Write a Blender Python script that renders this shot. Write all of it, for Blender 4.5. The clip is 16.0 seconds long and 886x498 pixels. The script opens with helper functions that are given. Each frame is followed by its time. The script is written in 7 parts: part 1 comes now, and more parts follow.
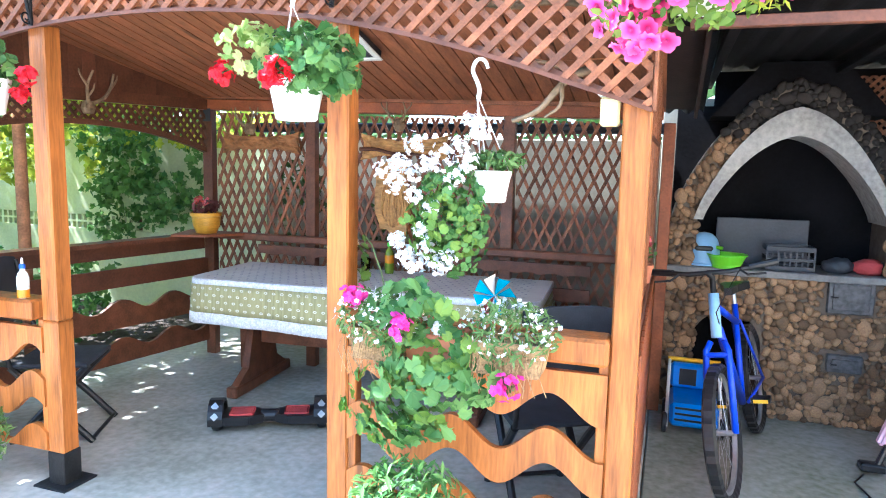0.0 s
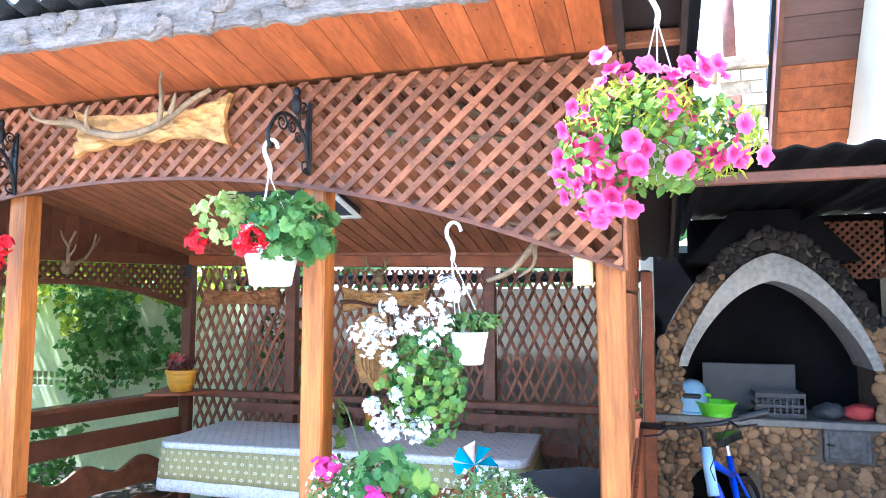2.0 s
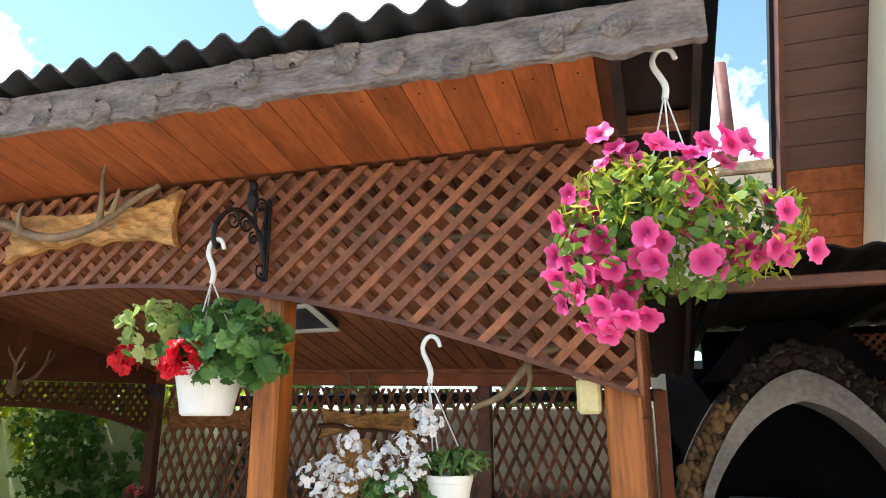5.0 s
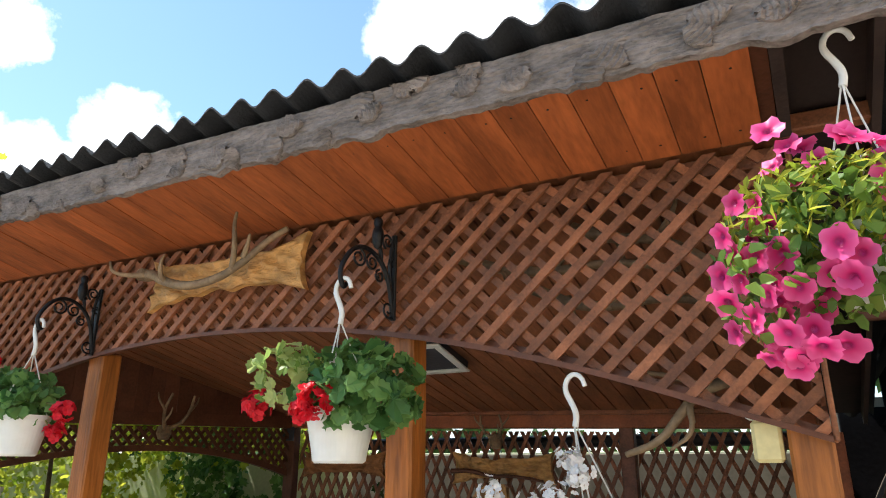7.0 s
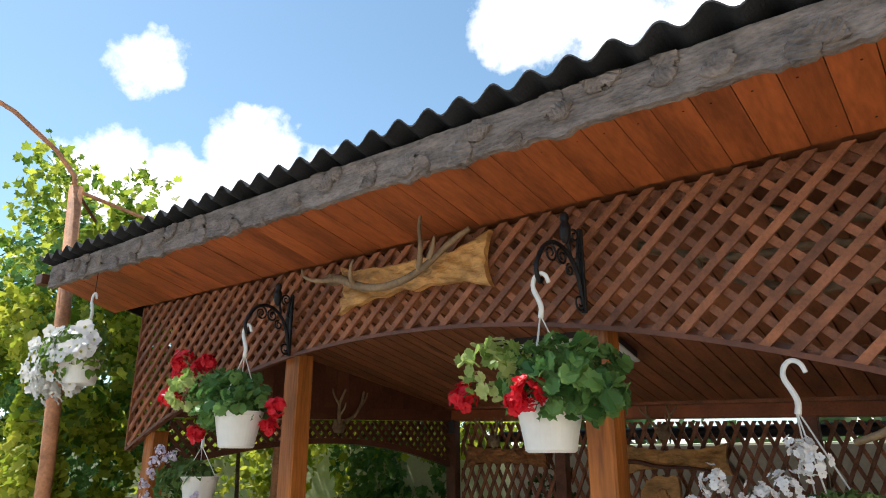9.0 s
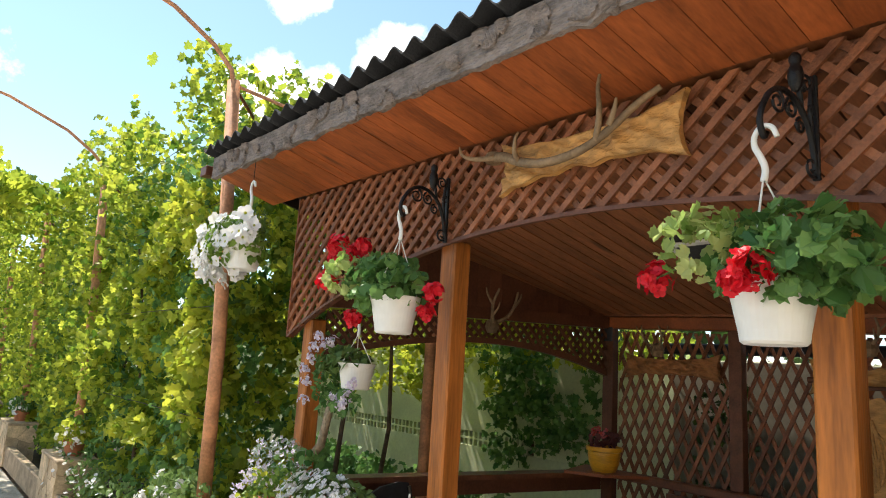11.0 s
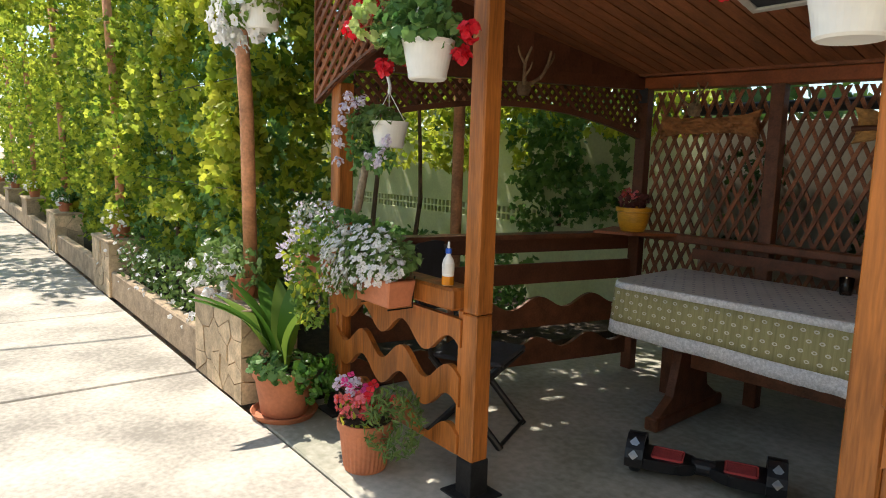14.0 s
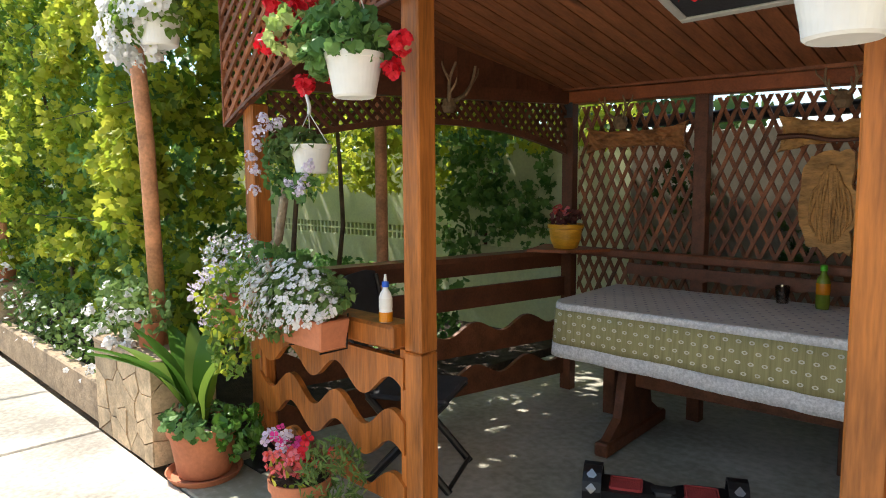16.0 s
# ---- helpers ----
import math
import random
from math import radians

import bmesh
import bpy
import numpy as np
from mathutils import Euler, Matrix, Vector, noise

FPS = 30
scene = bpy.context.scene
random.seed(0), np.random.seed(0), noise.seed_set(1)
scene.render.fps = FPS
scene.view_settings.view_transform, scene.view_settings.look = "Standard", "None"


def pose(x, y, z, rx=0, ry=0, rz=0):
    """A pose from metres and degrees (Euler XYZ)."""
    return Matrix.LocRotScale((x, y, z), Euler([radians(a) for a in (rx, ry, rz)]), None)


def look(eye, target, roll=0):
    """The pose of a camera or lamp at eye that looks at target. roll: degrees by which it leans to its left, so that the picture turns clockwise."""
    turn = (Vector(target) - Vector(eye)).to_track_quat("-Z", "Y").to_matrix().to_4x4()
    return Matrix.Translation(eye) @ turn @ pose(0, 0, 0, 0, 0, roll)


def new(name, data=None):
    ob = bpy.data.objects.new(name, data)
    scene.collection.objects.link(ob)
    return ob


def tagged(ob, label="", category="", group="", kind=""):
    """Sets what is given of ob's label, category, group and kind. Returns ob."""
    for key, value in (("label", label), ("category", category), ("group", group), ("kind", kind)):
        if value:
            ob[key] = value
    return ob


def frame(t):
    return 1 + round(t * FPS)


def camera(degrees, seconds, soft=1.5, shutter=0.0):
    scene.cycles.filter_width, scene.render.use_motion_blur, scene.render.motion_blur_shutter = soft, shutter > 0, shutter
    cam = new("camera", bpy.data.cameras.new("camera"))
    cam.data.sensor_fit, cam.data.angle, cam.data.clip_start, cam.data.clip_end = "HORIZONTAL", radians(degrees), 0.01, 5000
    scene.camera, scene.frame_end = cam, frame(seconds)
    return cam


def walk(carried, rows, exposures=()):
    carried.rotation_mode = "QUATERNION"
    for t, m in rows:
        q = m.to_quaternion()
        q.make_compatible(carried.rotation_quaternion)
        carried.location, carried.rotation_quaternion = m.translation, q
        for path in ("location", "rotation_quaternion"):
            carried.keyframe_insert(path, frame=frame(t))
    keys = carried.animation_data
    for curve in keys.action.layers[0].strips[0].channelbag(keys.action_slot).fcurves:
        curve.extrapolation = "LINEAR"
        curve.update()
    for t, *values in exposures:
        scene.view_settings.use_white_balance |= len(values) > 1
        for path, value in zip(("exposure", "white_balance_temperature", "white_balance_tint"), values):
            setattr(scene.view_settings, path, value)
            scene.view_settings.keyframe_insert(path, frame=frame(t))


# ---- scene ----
cam = camera(67.2, 16.0, soft=1.0)
PATH = [
    (0, (0.103, -2.27, 1.545), (-0.53, -0.388, 1.3), 1.3),
    (0.5, (0.115, -2.233, 1.569), (-0.562, -0.354, 1.46), 0.5),
    (1, (0.11, -2.228, 1.595), (-0.566, -0.346, 1.57), 0.3),
    (1.5, (0.114, -2.227, 1.606), (-0.512, -0.329, 1.672), 0.1),
    (2, (0.125, -2.229, 1.616), (-0.475, -0.329, 1.791), 0.0),
    (2.5, (0.134, -2.233, 1.627), (-0.432, -0.336, 1.908), -0.1),
    (3, (0.151, -2.225, 1.643), (-0.403, -0.332, 1.972), -0.5),
    (3.5, (0.182, -2.168, 1.644), (-0.38, -0.286, 2.023), 0.0),
    (3.7, (0.178, -2.137, 1.657), (-0.396, -0.262, 2.048), 0.4),
    (5.8, (0.034, -1.72, 1.673), (-0.609, 0.078, 2.269), -1.8),
    (6, (0.027, -1.707, 1.677), (-0.68, 0.062, 2.288), -1.1),
    (6.5, (0.019, -1.717, 1.68), (-0.797, 0.0, 2.302), -0.4),
    (7, (0.004, -1.74, 1.681), (-0.901, -0.068, 2.301), 0.1),
    (7.5, (-0.02, -1.766, 1.682), (-1.003, -0.133, 2.29), 0.6),
    (8, (-0.057, -1.795, 1.676), (-1.103, -0.197, 2.271), 1.7),
    (8.5, (-0.096, -1.832, 1.677), (-1.222, -0.296, 2.287), 1.3),
    (9, (-0.151, -1.907, 1.672), (-1.35, -0.423, 2.273), -0.0),
    (9.5, (-0.201, -1.939, 1.658), (-1.451, -0.483, 2.222), 0.6),
    (10, (-0.289, -1.839, 1.64), (-1.663, -0.477, 2.151), 1.9),
    (10.2, (-0.325, -1.788, 1.642), (-1.765, -0.489, 2.13), 2.8),
    (12.3, (-0.485, -1.725, 1.468), (-2.06, -0.498, 1.578), 1.4),
    (12.5, (-0.479, -1.723, 1.46), (-2.057, -0.496, 1.524), 1.6),
    (13, (-0.485, -1.724, 1.44), (-2.068, -0.502, 1.399), 1.5),
    (13.5, (-0.484, -1.737, 1.421), (-2.065, -0.521, 1.276), 1.8),
    (14, (-0.502, -1.749, 1.421), (-2.069, -0.533, 1.161), 1.8),
    (14.5, (-0.537, -1.764, 1.411), (-2.075, -0.536, 1.054), 2.1),
    (15, (-0.578, -1.797, 1.399), (-2.094, -0.555, 1.003), 1.8),
    (15.5, (-0.656, -1.805, 1.412), (-2.09, -0.448, 1.096), 0.0),
    (16, (-0.744, -1.652, 1.439), (-2.151, -0.245, 1.237), -0.4),
]
EXPO = [(0.0, 2.8, 5200, 10), (1.0, 2.85, 4980, 10), (1.5, 2.85, 4880, 10), (2.5, 2.33, 5050, 10), (3.0, 1.7, 5450, 10), (3.5, 1.35, 5700, 10), (6.0, 1.0, 6300, 10),
        (7.0, 0.75, 6300, 10), (9.0, 0.34, 6300, 10), (10.2, 0.38, 6750, 10), (12.3, 1.2, 6900, 10), (12.6, 1.1, 7000, 10), (13.5, 0.75, 6900, 10), (14.5, 0.5, 6800, 10), (15.2, 0.45, 6700, 10), (16.0, 0.95, 6650, 10)]
walk(cam, [(t, look(eye, target, roll)) for t, eye, target, roll in PATH], EXPO)

# ---- world and sun ----
SUN_EL, SUN_AZ = radians(59), radians(261)     # azimuth clockwise from +y
world = bpy.data.worlds.new("sky")
scene.world = world
world.use_nodes = True
wn, wl = world.node_tree.nodes, world.node_tree.links
wn.clear()
w_out = wn.new("ShaderNodeOutputWorld")
w_bg = wn.new("ShaderNodeBackground")
w_sky = wn.new("ShaderNodeTexSky")
w_sky.sky_type = 'NISHITA'
w_sky.sun_disc = False
w_sky.sun_elevation, w_sky.sun_rotation = SUN_EL, SUN_AZ
w_bg.inputs[1].default_value = 0.15
w_sky.air_density, w_sky.dust_density, w_sky.ozone_density = 1.0, 0.2, 3.0
w_hsv = wn.new("ShaderNodeHueSaturation")
w_hsv.inputs["Saturation"].default_value, w_hsv.inputs["Hue"].default_value = 0.92, 0.483
wl.new(w_sky.outputs[0], w_hsv.inputs["Color"])
# fair-weather cumulus: soft heaps broken up by noise
w_co = wn.new("ShaderNodeTexCoord")
w_noise = wn.new("ShaderNodeTexNoise")
w_noise.inputs["Scale"].default_value, w_noise.inputs["Detail"].default_value, w_noise.inputs["Roughness"].default_value = 11.0, 7, 0.6
wl.new(w_co.outputs["Generated"], w_noise.inputs["Vector"])
heaps = ((-0.755, 0.51, 0.395, 0.115), (-0.70, 0.60, 0.37, 0.11), (-0.86, 0.36, 0.355, 0.095), (-0.82, 0.43, 0.352, 0.09), (-0.79, 0.347, 0.502, 0.072),
         (-0.40, 0.70, 0.59, 0.10), (-0.31, 0.74, 0.60, 0.13), (-0.15, 0.80, 0.58, 0.16), (0.35, 0.80, 0.48, 0.22), (0.1, 0.93, 0.36, 0.18), (0.6, -0.5, 0.6, 0.3), (-0.3, -0.8, 0.5, 0.3), (-0.95, -0.1, 0.25, 0.2), (0.8, 0.3, 0.5, 0.25))
prev = None
for hx, hy, hz, hr in heaps:
    ds = wn.new("ShaderNodeVectorMath")
    ds.operation = 'DISTANCE'
    wl.new(w_co.outputs["Generated"], ds.inputs[0])
    ds.inputs[1].default_value = Vector((hx, hy, hz)).normalized()
    mm = wn.new("ShaderNodeMath")
    mm.operation = 'MULTIPLY_ADD'
    wl.new(ds.outputs["Value"], mm.inputs[0])
    mm.inputs[1].default_value, mm.inputs[2].default_value = -1 / hr, 1.0
    if prev is None:
        prev = mm.outputs[0]
    else:
        mx = wn.new("ShaderNodeMath")
        mx.operation = 'MAXIMUM'
        wl.new(prev, mx.inputs[0])
        wl.new(mm.outputs[0], mx.inputs[1])
        prev = mx.outputs[0]
w_add = wn.new("ShaderNodeMath")
w_add.operation = 'MULTIPLY_ADD'
wl.new(w_noise.outputs["Fac"], w_add.inputs[0])
w_add.inputs[1].default_value = 1.9
wl.new(prev, w_add.inputs[2])
w_ramp = wn.new("ShaderNodeValToRGB")
w_ramp.color_ramp.elements[0].position, w_ramp.color_ramp.elements[1].position = 0.0, 1.0
w_sh = wn.new("ShaderNodeMapRange")
w_sh.inputs["From Min"].default_value, w_sh.inputs["From Max"].default_value = 1.15, 1.48
wl.new(w_add.outputs[0], w_sh.inputs["Value"])
wl.new(w_sh.outputs[0], w_ramp.inputs[0])
w_mix = wn.new("ShaderNodeMixRGB")
w_mix.inputs[2].default_value = (8.0, 8.0, 8.1, 1)
wl.new(w_ramp.outputs[0], w_mix.inputs[0])
wl.new(w_hsv.outputs[0], w_mix.inputs[1])
wl.new(w_mix.outputs[0], w_bg.inputs[0])
wl.new(w_bg.outputs[0], w_out.inputs[0])

sun = new("sun", bpy.data.lights.new("sun", "SUN"))
sun.data.energy, sun.data.angle, sun.data.color = 5.0, radians(0.6), (1.0, 0.95, 0.87)
sun_dir = Vector((math.sin(SUN_AZ) * math.cos(SUN_EL), math.cos(SUN_AZ) * math.cos(SUN_EL), math.sin(SUN_EL)))
sun.matrix_world = look(sun_dir * 30, (0, 0, 0))


# ---- materials ----
def mat(name, color, rough=0.6, metal=0.0, var=0.25, scale=6.0, stretch=(1, 1, 1), bump=0.15, fine=60.0, per=0.12,
        color2=None, spec=0.4, island=False, knots=0.0):
    """Two scales of tone (grain and stains), a shift for each piece, and fine relief."""
    m = bpy.data.materials.new(name)
    m.use_nodes = True
    n, l = m.node_tree.nodes, m.node_tree.links
    b = n["Principled BSDF"]
    b.inputs["Roughness"].default_value, b.inputs["Metallic"].default_value = rough, metal
    b.inputs["Specular IOR Level"].default_value = spec
    co = n.new("ShaderNodeTexCoord")
    mp = n.new("ShaderNodeMapping")
    mp.inputs["Scale"].default_value = stretch
    l.new(co.outputs["Object"], mp.inputs[0])
    big = n.new("ShaderNodeTexNoise")
    big.inputs["Scale"].default_value, big.inputs["Detail"].default_value = scale, 5
    sm = n.new("ShaderNodeTexNoise")
    sm.inputs["Scale"].default_value, sm.inputs["Detail"].default_value = fine, 3
    l.new(mp.outputs[0], big.inputs["Vector"])
    l.new(mp.outputs[0], sm.inputs["Vector"])
    if per:
        rnd = n.new("ShaderNodeNewGeometry" if island else "ShaderNodeObjectInfo")
        rout = rnd.outputs["Random Per Island" if island else "Random"]
        add = n.new("ShaderNodeVectorMath")
        add.operation = 'MULTIPLY_ADD'
        l.new(rout, add.inputs[0])
        add.inputs[1].default_value = (7.3, 3.1, 5.7)
        l.new(mp.outputs[0], add.inputs[2])
        l.new(add.outputs[0], big.inputs["Vector"])
        l.new(add.outputs[0], sm.inputs["Vector"])
    ramp = n.new("ShaderNodeValToRGB")
    c2 = color2 or tuple(c * (1 - var) for c in color)
    c1 = color if color2 else tuple(min(1, c * (1 + var * 0.6)) for c in color)
    ramp.color_ramp.elements[0].color, ramp.color_ramp.elements[1].color = (*c2, 1), (*c1, 1)
    ramp.color_ramp.elements[0].position, ramp.color_ramp.elements[1].position = 0.33, 0.67
    mixf = n.new("ShaderNodeMath")
    mixf.operation = 'MULTIPLY_ADD'
    l.new(sm.outputs["Fac"], mixf.inputs[0])
    mixf.inputs[1].default_value = 0.45
    sub = n.new("ShaderNodeMath")
    sub.operation = 'MULTIPLY_ADD'
    l.new(big.outputs["Fac"], sub.inputs[0])
    sub.inputs[1].default_value, sub.inputs[2].default_value = 0.8, -0.13
    l.new(sub.outputs[0], mixf.inputs[2])
    l.new(mixf.outputs[0], ramp.inputs[0])
    col = ramp.outputs[0]
    if per:
        hsv = n.new("ShaderNodeHueSaturation")
        v = n.new("ShaderNodeMath")
        v.operation = 'MULTIPLY_ADD'
        l.new(rout, v.inputs[0])
        v.inputs[1].default_value, v.inputs[2].default_value = 2 * per, 1 - per
        l.new(v.outputs[0], hsv.inputs["Value"])
        l.new(col, hsv.inputs["Color"])
        col = hsv.outputs[0]
    if knots:
        vor = n.new("ShaderNodeTexVoronoi")
        vor.inputs["Scale"].default_value = knots
        kmap = n.new("ShaderNodeMapping")
        kmap.inputs["Scale"].default_value = tuple(0.35 + 0.65 * q for q in stretch)
        l.new(add.outputs[0] if per else mp.outputs[0], kmap.inputs[0])
        l.new(kmap.outputs[0], vor.inputs["Vector"])
        kr = n.new("ShaderNodeMapRange")
        kr.inputs["From Min"].default_value, kr.inputs["From Max"].default_value = 0.06, 0.16
        kr.inputs["To Min"].default_value, kr.inputs["To Max"].default_value = 0.35, 1.0
        l.new(vor.outputs["Distance"], kr.inputs["Value"])
        dk = n.new("ShaderNodeMixRGB")
        dk.blend_type = 'MULTIPLY'
        dk.inputs[0].default_value = 1.0
        l.new(col, dk.inputs[1])
        l.new(kr.outputs[0], dk.inputs[2])
        col = dk.outputs[0]
    l.new(col, b.inputs["Base Color"])
    if bump:
        bp = n.new("ShaderNodeBump")
        bp.inputs["Strength"].default_value, bp.inputs["Distance"].default_value = bump, 0.01
        l.new(sm.outputs["Fac"], bp.inputs["Height"])
        l.new(bp.outputs[0], b.inputs["Normal"])
    return m


def leaf_mat(name, color, color2, trans=0.45, rough=0.45):
    """A thin leaf or petal that lets some light through, each one a little different."""
    m = bpy.data.materials.new(name)
    m.use_nodes = True
    n, l = m.node_tree.nodes, m.node_tree.links
    b = n["Principled BSDF"]
    b.inputs["Roughness"].default_value = rough
    b.inputs["Specular IOR Level"].default_value = 0.35
    g = n.new("ShaderNodeNewGeometry")
    ramp = n.new("ShaderNodeValToRGB")
    ramp.color_ramp.elements[0].color, ramp.color_ramp.elements[1].color = (*color, 1), (*color2, 1)
    l.new(g.outputs["Random Per Island"], ramp.inputs[0])
    l.new(ramp.outputs[0], b.inputs["Base Color"])
    tr = n.new("ShaderNodeBsdfTranslucent")
    l.new(ramp.outputs[0], tr.inputs[0])
    mx = n.new("ShaderNodeMixShader")
    mx.inputs[0].default_value = trans
    l.new(b.outputs[0], mx.inputs[1])
    l.new(tr.outputs[0], mx.inputs[2])
    l.new(mx.outputs[0], n["Material Output"].inputs[0])
    return m


M_POST = mat("post_wood", (0.41, 0.135, 0.026), 0.45, stretch=(1, 1, 0.09), scale=16, fine=110, var=0.5, bump=0.25, knots=7)
M_WOOD = mat("stained_wood", (0.30, 0.085, 0.028), 0.5, stretch=(1, 1, 1), scale=8, fine=80, var=0.35, per=0.15)
M_LAT = mat("lattice_wood", (0.27, 0.098, 0.042), 0.55, scale=12, fine=110, var=0.45, per=0.3, bump=0.3)
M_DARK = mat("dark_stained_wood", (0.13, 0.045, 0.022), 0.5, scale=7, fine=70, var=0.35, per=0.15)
M_DECK = mat("tarred_wood", (0.032, 0.019, 0.016), 0.7, scale=7, fine=70, var=0.35, per=0.15)
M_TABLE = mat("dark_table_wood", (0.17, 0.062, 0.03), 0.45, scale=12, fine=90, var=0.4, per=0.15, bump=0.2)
M_SOF = mat("soffit_board", (0.36, 0.095, 0.026), 0.5, stretch=(1, 0.12, 1), scale=14, fine=90, var=0.4, per=0.16, knots=6)
M_CEIL = mat("ceiling_board", (0.31, 0.112, 0.048), 0.5, stretch=(1, 0.12, 1), scale=14, fine=90, var=0.4, per=0.2, island=True, knots=5)
M_FASC = mat("carved_grey_timber", (0.235, 0.195, 0.175), 0.85, stretch=(0.7, 1, 1.9), scale=14, fine=75, var=0.5, bump=1.0, per=0.1)
M_ROOF = mat("bitumen_sheet", (0.018, 0.019, 0.022), 0.75, scale=5, fine=120, var=0.5, bump=0.4, per=0)
M_CONC = mat("concrete", (0.44, 0.40, 0.345), 0.9, scale=1.8, fine=34, var=0.42, bump=0.3, per=0.05)
M_FLOOR = mat("shaded_concrete", (0.52, 0.485, 0.42), 0.85, scale=1.3, fine=24, color2=(0.27, 0.265, 0.205), bump=0.2, per=0.05)
# moss tones, with the lean-to's shade put into the colour too
M_KFLOOR = mat("mossy_shade_concrete", (0.33, 0.31, 0.27), 0.85, scale=1.5, fine=24, color2=(0.15, 0.155, 0.10), bump=0.2, per=0.05)
M_BACKW = mat("grey_plaster", (0.33, 0.295, 0.225), 0.9, scale=2, fine=40, var=0.2)
M_GREENW = mat("pale_green_plaster", (0.70, 0.72, 0.47), 0.9, scale=2, fine=40, var=0.15)
M_CREAM = mat("cream_plaster", (0.68, 0.57, 0.42), 0.9, scale=2, fine=60, var=0.1)
M_STONE = mat("river_stone", (0.32, 0.19, 0.095), 0.65, scale=5, fine=90, color2=(0.19, 0.115, 0.065), per=0.6, bump=0.3)
M_MORTAR = mat("mortar", (0.15, 0.115, 0.085), 0.95, scale=14, fine=90, var=0.3)
M_CLOTH = mat("patterned_cloth", (0.62, 0.60, 0.56), 0.95, scale=8, fine=140, var=0.1, per=0)
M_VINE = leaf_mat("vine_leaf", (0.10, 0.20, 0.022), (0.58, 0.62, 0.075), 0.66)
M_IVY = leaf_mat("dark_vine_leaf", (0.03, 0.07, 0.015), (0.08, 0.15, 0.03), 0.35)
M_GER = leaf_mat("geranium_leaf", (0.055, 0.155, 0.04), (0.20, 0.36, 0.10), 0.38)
M_PETLEAF = leaf_mat("petunia_leaf", (0.10, 0.20, 0.03), (0.24, 0.36, 0.06), 0.4)
M_FINE = leaf_mat("fine_green_leaf", (0.09, 0.17, 0.04), (0.20, 0.30, 0.09), 0.35)
# variegated leaf, brightened to hold the sun on the hanging pots
M_PALE = leaf_mat("sunlit_variegated_leaf", (0.22, 0.36, 0.07), (0.58, 0.64, 0.26), 0.5)
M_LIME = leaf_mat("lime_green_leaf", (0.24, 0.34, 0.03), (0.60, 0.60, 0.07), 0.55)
M_SILVER = leaf_mat("silvery_leaf", (0.22, 0.30, 0.22), (0.42, 0.50, 0.42), 0.25)
M_BROAD = leaf_mat("broad_leaf", (0.04, 0.12, 0.02), (0.10, 0.22, 0.03), 0.35, 0.3)
M_RED = leaf_mat("red_petal", (0.62, 0.008, 0.02), (0.80, 0.02, 0.04), 0.3)
M_PINK = leaf_mat("pink_petal", (0.76, 0.03, 0.26), (0.90, 0.10, 0.42), 0.35)
M_MAG = leaf_mat("magenta_petal", (0.72, 0.03, 0.30), (0.85, 0.08, 0.42), 0.35)
M_WHITE = leaf_mat("white_petal", (0.80, 0.78, 0.80), (0.88, 0.88, 0.86), 0.3)
M_LILAC = leaf_mat("lilac_white_petal", (0.66, 0.56, 0.74), (0.86, 0.82, 0.88), 0.3)
M_CORAL = leaf_mat("coral_petal", (0.75, 0.10, 0.06), (0.80, 0.22, 0.28), 0.3)
M_THROAT = leaf_mat("flower_throat", (0.35, 0.01, 0.12), (0.45, 0.03, 0.18), 0.1)
M_STEM = mat("plant_stem", (0.16, 0.20, 0.06), 0.6, var=0.3)
M_BARK = mat("vine_bark", (0.13, 0.085, 0.05), 0.9, scale=12, fine=60, var=0.45, bump=0.7)
M_PLAST = mat("white_plastic", (0.80, 0.80, 0.77), 0.4, scale=9, fine=30, var=0.06, bump=0.03, per=0.03)
M_CORD = mat("white_cord", (0.75, 0.74, 0.70), 0.6, var=0.1)
M_IRON = mat("wrought_iron", (0.014, 0.014, 0.016), 0.45, metal=0.4, scale=20, fine=90, var=0.4, bump=0.3)
M_TERRA = mat("terracotta", (0.47, 0.17, 0.085), 0.75, scale=6, fine=50, var=0.2, bump=0.15)
M_YELLOW = mat("yellow_glazed_clay", (0.72, 0.36, 0.03), 0.35, scale=5, stretch=(1, 1, 5), fine=40, var=0.25)
M_HORN = mat("antler_horn", (0.27, 0.18, 0.10), 0.6, scale=10, fine=60, var=0.45, bump=0.4)
M_CARVE = mat("carved_light_wood", (0.52, 0.27, 0.085), 0.55, stretch=(1, 1, 2.2), scale=9, fine=30, var=0.4, bump=0.9)
M_CARVED2 = mat("carved_brown_wood", (0.36, 0.15, 0.05), 0.6, stretch=(1, 1, 2.2), scale=9, fine=30, var=0.45, bump=0.9)
M_BLACKP = mat("black_plastic", (0.016, 0.016, 0.018), 0.35, scale=12, fine=80, var=0.3, bump=0.08)
M_GREYP = mat("dark_grey_fabric", (0.045, 0.048, 0.058), 0.8, scale=12, fine=160, var=0.25, bump=0.25)
M_REDP = mat("red_rubber_pad", (0.45, 0.06, 0.06), 0.7, scale=20, fine=120, var=0.15, bump=0.4)
M_STEEL = mat("bright_steel", (0.55, 0.55, 0.56), 0.3, metal=0.9, var=0.15)
M_SHOE = mat("black_painted_steel", (0.02, 0.02, 0.021), 0.6, metal=0.2, scale=18, fine=90, var=0.5)
M_BLUE = mat("blue_paint", (0.015, 0.06, 0.62), 0.3, var=0.12, scale=7)
M_BLUEBOX = mat("blue_plastic", (0.01, 0.17, 0.62), 0.4, var=0.12, scale=7)
M_LBLUE = mat("pale_blue_plastic", (0.32, 0.55, 0.82), 0.4, var=0.08, scale=7)
